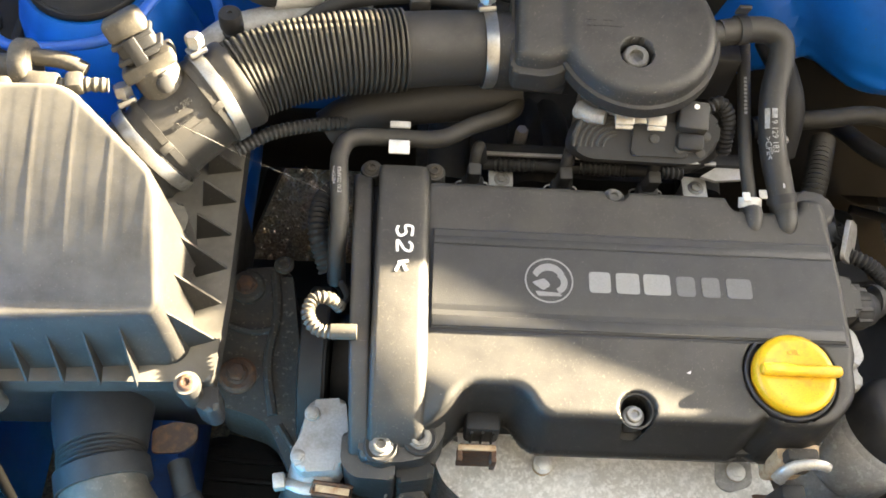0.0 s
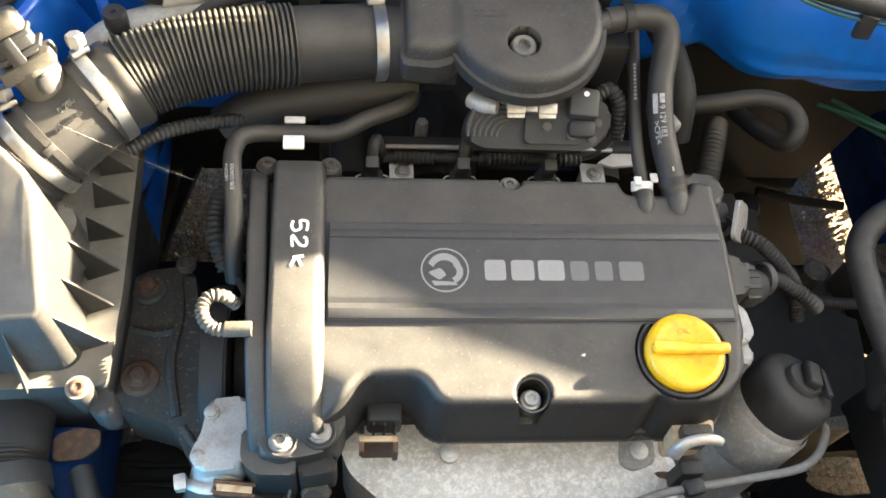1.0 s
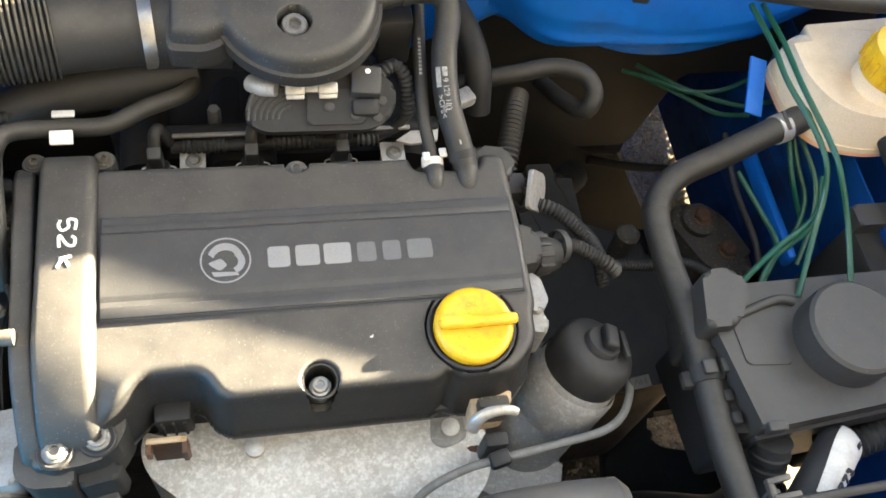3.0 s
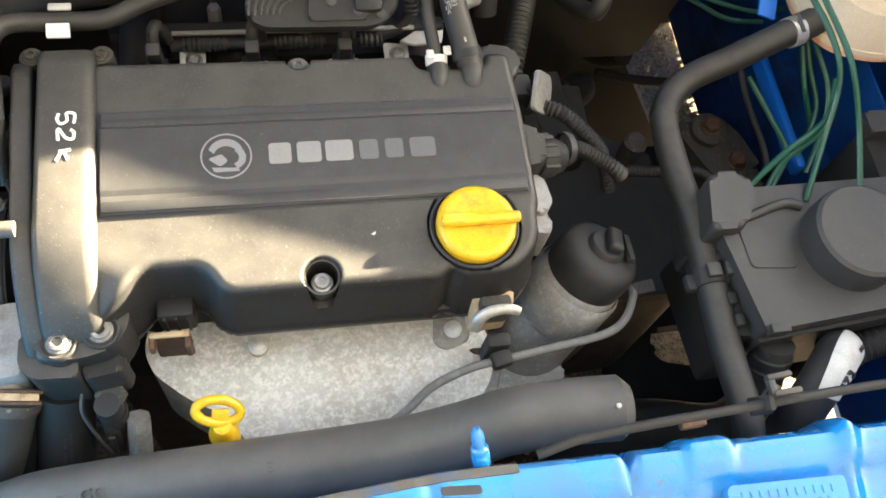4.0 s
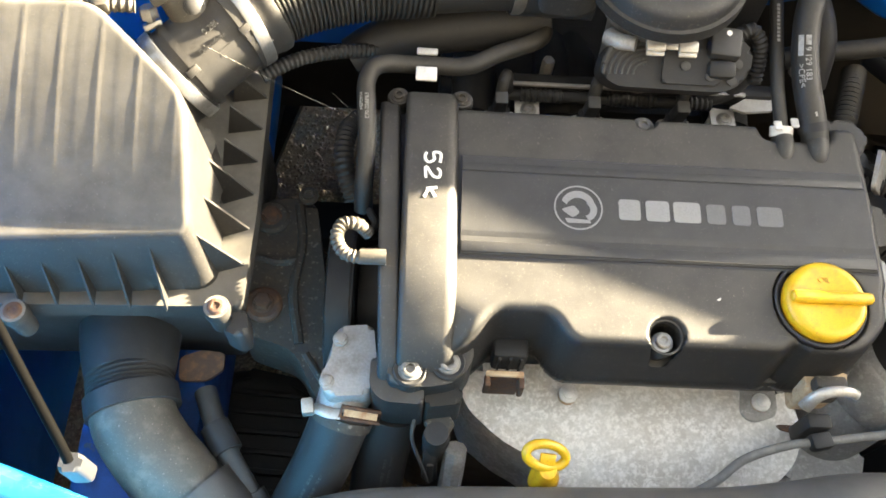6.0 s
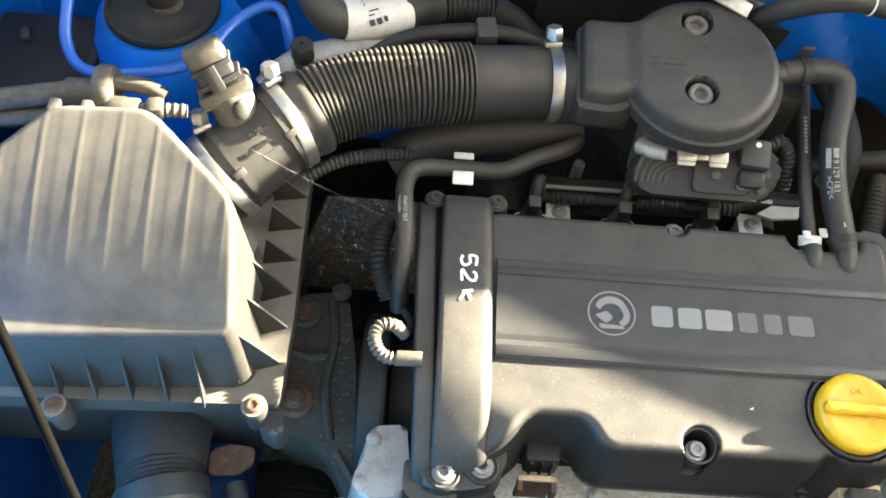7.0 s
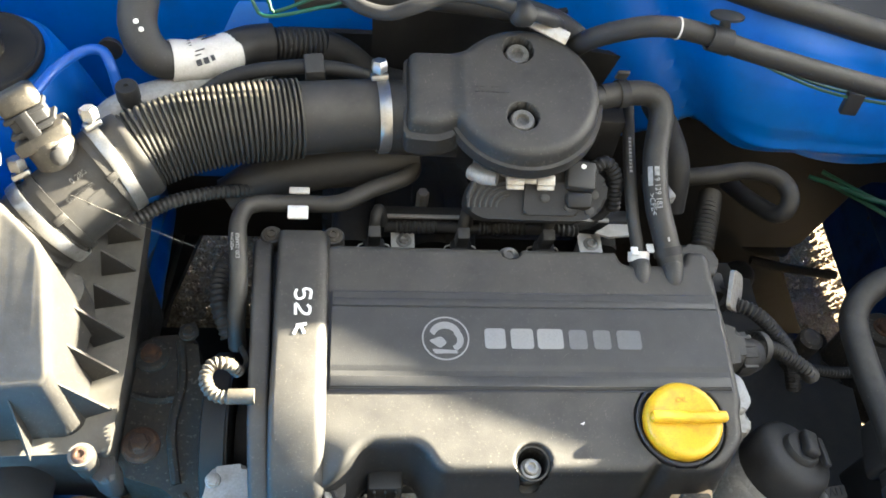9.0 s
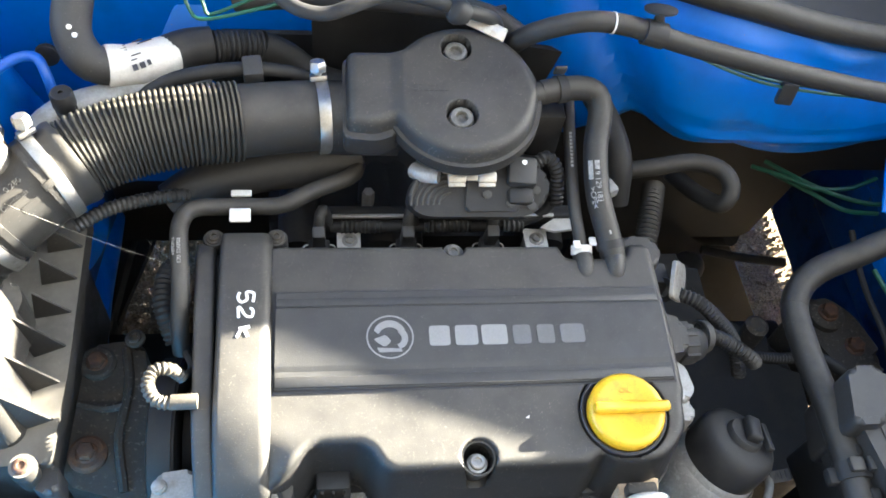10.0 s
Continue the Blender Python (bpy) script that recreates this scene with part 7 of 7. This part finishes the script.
part("valve_arm", tube([(-0.268, 0.4170, 0.892), (-0.245, 0.4160, 0.890), (-0.232, 0.4120, 0.885)], 0.006, 12), CREAMPLASTIC, vs)
part("valve_tip", tube([(-0.246, 0.3940, 0.890), (-0.226, 0.3970, 0.889), (-0.213, 0.3990, 0.887)], 0.0055, 12, ridges=0.001, pitch=0.005), CREAMPLASTIC, vs)
part("valve_clip", box((0.012, 0.014, 0.012), Matrix.Translation((-0.234, 0.3960, 0.885)) @ pose(0, 0, 0, 0, 0, 10), 0.003), CREAMPLASTIC, vs)
for x in (-0.300, -0.278):
    part("valve_foot", box((0.008, 0.014, 0.010), Matrix.Translation((x, 0.386, 0.890)), 0.002), CREAMPLASTIC, vs)
hose_thing("purge_hose", [(-0.300, 0.4090, 0.886), (-0.325, 0.4050, 0.884), (-0.370, 0.3970, 0.880), (-0.430, 0.3920, 0.872)], 0.0085, CREAMPLASTIC, "sun-bleached hose to the purge valve", seg=18)
hose_thing("purge_hose", [(-0.292, 0.3960, 0.878), (-0.330, 0.3920, 0.876), (-0.380, 0.3860, 0.872), (-0.430, 0.3820, 0.867)], 0.0055, CREAMPLASTIC, "thin sun-bleached hose beside the purge valve", seg=14)
BH = [(-0.322, 0.520, 0.900), (-0.3215, 0.490, 0.890), (-0.321, 0.469, 0.875), (-0.310, 0.454, 0.865), (-0.288, 0.452, 0.861), (-0.242, 0.462, 0.860), (-0.220, 0.482, 0.860), (-0.205, 0.512, 0.862), (-0.186, 0.526, 0.868), (-0.170, 0.526, 0.870), (-0.163, 0.517, 0.862), (-0.160, 0.51, 0.84)]
hose_thing("washer_hose", BH, 0.0043, BLUEHOSE, "bright blue rubber washer hose round the strut", seg=14)
vc = thing("vacuum_connector", (-0.34, 0.525, 0.89), "grey elbow connector with a green clip", "connector")
part("elbow", tube([(-0.322, 0.516, 0.899), (-0.322, 0.5245, 0.902), (-0.330, 0.526, 0.902), (-0.352, 0.524, 0.900)], 0.0075, 14), GREYPLASTIC, vc)
part("green_clip", tube([(-0.344, 0.5245, 0.901), (-0.352, 0.524, 0.900)], 0.0085, 12), GREENCLIP, vc)
tr = thing("inner_tray", (-0.37, 0.50, 0.80), "dirty black tray beside the strut tower", "tray")
part("tray_floor", box((0.10, 0.12, 0.012), Matrix.Translation((-0.37, 0.50, 0.80)), 0.004), GRIME, tr)
part("tray_rim", box((0.008, 0.12, 0.028), Matrix.Translation((-0.322, 0.50, 0.80)), 0.003), GRIME, tr)
part("tray_rim", box((0.10, 0.008, 0.028), Matrix.Translation((-0.37, 0.443, 0.80)), 0.003), GRIME, tr)
for dx, dy in ((-0.02, 0.03), (0.022, 0.018), (0.01, -0.03)):
    part("tray_clip", box((0.008, 0.014, 0.006), Matrix.Translation((-0.37 + dx, 0.50 + dy, 0.812)) @ pose(0, 0, 0, 0, 0, 20), 0.002), GREYPLASTIC, tr)

ACH = [(-0.142, 0.600, 0.92), (-0.142, 0.576, 0.898), (-0.143, 0.544, 0.880), (-0.129, 0.526, 0.866), (-0.105, 0.5315, 0.857), (-0.085, 0.541, 0.853)]
ac = thing("heater_valve_hose", (-0.12, 0.53, 0.84), "grey moulded hose elbow with white paper label", "hose")
part("hose_body", tube(ACH, lambda t: 0.0160 - 0.001 * t, 24), GREYPLASTIC, ac)
lab = part("paper_label", tube([(-0.119, 0.527, 0.8605), (-0.095, 0.536, 0.855), (-0.070, 0.552, 0.8505)], lambda t: 0.0172 - 0.0004 * t + 0.0004 * math.sin(t * 17), 26, 0.003), WHITE, ac, "creased white printed label")
LBM = at((-0.095, 0.5288, 0.8716), (0.05, -0.42, 0.9), (-0.35, 0.9, 0))
bars([(-0.0145 + 0.0032 * (k % 4), 0.006 + 0.0022 * (k // 4), 0.0024, 0.0006) for k in range(12) if k % 5] + [(-0.0165, 0.003, 0.0014, 0.016), (-0.009, 0.002, 0.009, 0.0009), (-0.002, 0.000, 0.014, 0.0010), (-0.006, -0.0035, 0.014, 0.0010), (0.011, 0.008, 0.012, 0.0010), (0.006, 0.0105, 0.008, 0.0009), (-0.003, -0.010, 0.0042, 0.0052), (0.003, -0.010, 0.0042, 0.0052), (0.0085, -0.0095, 0.003, 0.0045)], LBM, INK, lab)
part("end_sleeve", tube([(-0.078, 0.547, 0.852), (-0.060, 0.560, 0.850), (-0.040, 0.566, 0.848)], 0.0165, 22), RUBBER_DARK, ac)
part("bellows", tube([(-0.046, 0.564, 0.848), (-0.025, 0.571, 0.844), (0.000, 0.579, 0.836)], 0.0140, 22, ridges=0.0022, pitch=0.0044, sharp=2.0), RUBBER_DARK, ac)
part("tail", tube([(-0.002, 0.578, 0.837), (0.020, 0.583, 0.82), (0.05, 0.575, 0.80), (0.10, 0.56, 0.80)], 0.0145, 20), GRIME, ac)
part("mark_dot", lathe([(0.0022, 0), (0.0020, 0.0008), (0, 0.001)], at((-0.1405, 0.5345, 0.8945), (0, -0.5, 1)), 10), MARKER, ac)
part("mark_dot", lathe([(0.0022, 0), (0.0020, 0.0008), (0, 0.001)], at((-0.1365, 0.5300, 0.8905), (0, -0.5, 1)), 10), MARKER, ac)
apn = thing("alloy_pipe", (-0.12, 0.51, 0.82), "dull aluminium air-conditioning pipe with black service cap", "pipe")
part("pipe_run", tube([(-0.176, 0.476, 0.828), (-0.160, 0.490, 0.838), (-0.138, 0.503, 0.841), (-0.086, 0.530, 0.835), (-0.050, 0.562, 0.820)], 0.0125, 18), ALU, apn)
part("service_cap", lathe([(0.0084, 0.834), (0.0086, 0.850), (0.0076, 0.851), (0.0076, 0.8545), (0.0092, 0.855), (0.0090, 0.866), (0.0080, 0.868), (0.002, 0.868), (0.002, 0.866), (0, 0.866)], Matrix.Translation((-0.1465, 0.491, 0)), 28), RUBBER_DARK, apn)
c1 = hose_thing("plenum_cable", [(-0.095, 0.507, 0.842), (-0.075, 0.513, 0.855), (-0.050, 0.518, 0.862), (-0.011, 0.522, 0.865), (0.02, 0.527, 0.858), (0.05, 0.535, 0.84)], 0.0062, RUBBER_DARK, "black cable clipped along the intake hose", seg=12)
part("cable_holder", box((0.016, 0.020, 0.016), Matrix.Translation((-0.003, 0.5215, 0.857)) @ pose(0, 0, 0, 8, 0, 8), 0.002), GREYPLASTIC, c1)

RT = [(0.206, 0.560, 0.850), (0.212, 0.545, 0.875), (0.226, 0.533, 0.900), (0.262, 0.528, 0.917), (0.299, 0.527, 0.915), (0.343, 0.520, 0.905), (0.403, 0.510, 0.895), (0.470, 0.500, 0.885), (0.550, 0.491, 0.875), (0.66, 0.48, 0.87), (0.74, 0.49, 0.86)]
rt = hose_thing("vacuum_hose", RT, 0.0086, RUBBER, "long black brake vacuum hose along the bulkhead", seg=18)
band(RT, 0.0087, 0.0014, rt, WHITE, name="mark_ring", frac=0.215, thick=0.0004)
vclip = thing("hose_clip", (0.325, 0.523, 0.89), "black plastic clip holding the vacuum hose", "clip")
part("clip_band", lathe([(0.0088, -0.009), (0.0108, -0.009), (0.0108, 0.009), (0.0088, 0.009)], at((0.322, 0.5235, 0.910), (1, -0.12, -0.2)), 24, cap=False), RUBBER_DARK, vclip)
part("clip_stem", lathe([(0.005, 0.0), (0.004, 0.007), (0.005, 0.009), (0.0135, 0.010), (0.0138, 0.0118), (0, 0.013)], at((0.326, 0.531, 0.915), (0.0, 0.4, 1)), 24), RUBBER_DARK, vclip)
cc = thing("cable_clip", (0.455, 0.503, 0.85), "small black cable clip on the blue panel", "clip")
part("clip_body", box((0.015, 0.008, 0.022), Matrix.Translation((0.455, 0.507, 0.848)) @ pose(0, 0, 0, -10, 0, -8), 0.002), RUBBER_DARK, cc)
for dy in (0.0, 0.006):
    solo("green_wire", tube([(0.30, 0.545 + dy, 0.900), (0.343, 0.532 + dy, 0.893), (0.385, 0.523 + dy, 0.878), (0.430, 0.512 + dy, 0.868), (0.480, 0.507 + dy, 0.862), (0.56, 0.505 + dy, 0.855), (0.66, 0.50 + dy, 0.85)], 0.0015, 8), GREENWIRE, "thin green wire along the blue bulkhead", "wire", "green wires")
    solo("green_wire", tube([(-0.054 + dy * 2, 0.549, 0.930), (-0.048 + dy * 2, 0.536, 0.915), (-0.037 + dy, 0.529 + dy, 0.910), (0.006, 0.531 + dy * 2.4, 0.920), (0.053, 0.540 + dy * 2.4, 0.930), (0.092, 0.538 + dy * 2, 0.930), (0.14, 0.55 + dy, 0.935), (0.22, 0.56 + dy, 0.93), (0.30, 0.56 + dy, 0.92)], 0.0015, 8), GREENWIRE, "thin green wire along the blue bulkhead", "wire", "green wires")
hose_thing("bulkhead_cable", [(0.020, 0.535, 0.930), (0.035, 0.523, 0.928), (0.055, 0.520, 0.926), (0.075, 0.524, 0.930), (0.105, 0.534, 0.935), (0.136, 0.535, 0.930), (0.158, 0.534, 0.922), (0.178, 0.540, 0.912), (0.195, 0.552, 0.895), (0.203, 0.565, 0.87)], 0.0058, RUBBER_DARK, "black accelerator cable looping over the plenum", seg=12)
hose_thing("rear_harness", [(-0.02, 0.60, 0.87), (0.05, 0.59, 0.885), (0.12, 0.58, 0.89), (0.19, 0.575, 0.88), (0.23, 0.565, 0.86)], 0.011, RUBBER_DARK, "black wiring harness behind the plenum", seg=14)
gr = thing("cable_grommet", (0.158, 0.532, 0.90), "black rubber grommet on the accelerator cable", "grommet")
part("grommet_body", lathe([(0.007, -0.008), (0.010, -0.005), (0.011, 0.0), (0.009, 0.006), (0.006, 0.010)], at((0.160, 0.532, 0.921), (1, -0.2, -0.35)), 22), RUBBER_DARK, gr)
solo("cable_end_plate", box((0.040, 0.012, 0.003), Matrix.Translation((0.185, 0.545, 0.895)) @ pose(0, 0, 0, 25, 15, -20), 0.001), STEEL, "bright steel cable end plate behind the plenum", "plate")
solo("bonnet_seal", tube([(0.30, 0.585, 0.93), (0.36, 0.572, 0.918), (0.42, 0.566, 0.905), (0.50, 0.562, 0.886), (0.60, 0.560, 0.872), (0.74, 0.560, 0.864)], 0.012, 14), RUBBER, "black rubber bonnet seal along the bulkhead", "seal", kind="structure")
solo("bulkhead_bracket", box((0.040, 0.02, 0.014), Matrix.Translation((-0.052, 0.56, 0.93)), 0.003), GREYPLASTIC, "grey plastic cable bracket on the bulkhead", "bracket")

# spider threads and litter on the cover
for a, b, sag in (((-0.168, 0.384, 0.868), (-0.066, 0.372, 0.808), 0.003), ((-0.085, 0.40, 0.80), (-0.062, 0.378, 0.80), 0.001)):
    m = [(a[i] + b[i]) / 2 - (sag if i == 2 else 0) for i in range(3)]
    solo("spider_thread", tube([a, m, b], 0.00006, 5, 0.006), WEB, "fine spider thread across the bay", "thread", "spider threads")
rng = random.Random(11)
crumbs = bmesh.new()
for _ in range(420):
    x = rng.uniform(0.02, 0.31)
    y = rng.uniform(0.216, 0.268) if rng.random() < 0.8 else rng.uniform(0.275, 0.385)
    if (x - 0.274) ** 2 + (y - 0.245) ** 2 < 0.036 ** 2 or (x - 0.1625) ** 2 + (y - 0.2205) ** 2 < 0.014 ** 2:
        continue
    if 0.03 < x < 0.09 and y < 0.242:
        continue
    r = rng.uniform(0.00010, 0.00026) * (1 if rng.random() < 0.95 else 1.6)
    z = 0.7939 + SLOPE * (y - 0.31) + (0.0030 if y > 0.27 and y < 0.35 else 0)
    box((r * 2, r * 1.4, r), Matrix.Translation((x, y, z)) @ pose(0, 0, 0, 0, 0, rng.uniform(0, 90)), bm=crumbs)
solo("dust_crumbs", crumbs, CREAMPLASTIC, "fine crumbs of dirt lying on the cover", "dirt", kind="stuff")
for x, y, w in ((0.2005, 0.245, 0.0018),):
    leaf = bmesh.new()
    prism(rounded([(x - w, y - w * 0.5), (x + w * 0.4, y - w * 0.9), (x + w, y + w * 0.6)], 0.0004, 3), 0.7898, 0.7904, bm=leaf)
    solo("leaf_fragment", leaf, WHITE, "tiny pale leaf fragment on the cover", "leaf", "leaf fragments")

# small fittings on the bulkhead
solo("bulkhead_grommet", lathe([(0.0105, -0.002), (0.0110, 0.0), (0.0105, 0.003), (0.006, 0.004), (0, 0.003)], at((-0.1905, 0.602, 0.800), (0, -1, 0.15)), 24), RUBBER_DARK, "black rubber grommet in the blue bulkhead", "grommet")
brk = thing("bulkhead_tab", (-0.075, 0.60, 0.83), "blue painted sheet tab on the bulkhead", "bracket")
part("tab_plate", prism(rounded([(-0.024, -0.020), (0.022, -0.016), (0.022, 0.022), (-0.004, 0.022)], 0.003), 0.0, 0.0025, 0.0008, 1, at((-0.068, 0.590, 0.842), (0.05, -0.75, 0.66), (0, 0.66, 0.75))), BLUE, brk)
for x, y, z in ((-0.300, 0.602, 0.84), (-0.215, 0.612, 0.86), (0.02, 0.612, 0.80)):
    solo("bulkhead_stud", lathe([(0.0052, -0.002), (0.0052, 0.002), (0.0038, 0.004), (0, 0.004)], at((x, y, z), (0, -1, 0.12)), 6), IRON, "small dark stud on the blue bulkhead", "stud", "bulkhead studs")
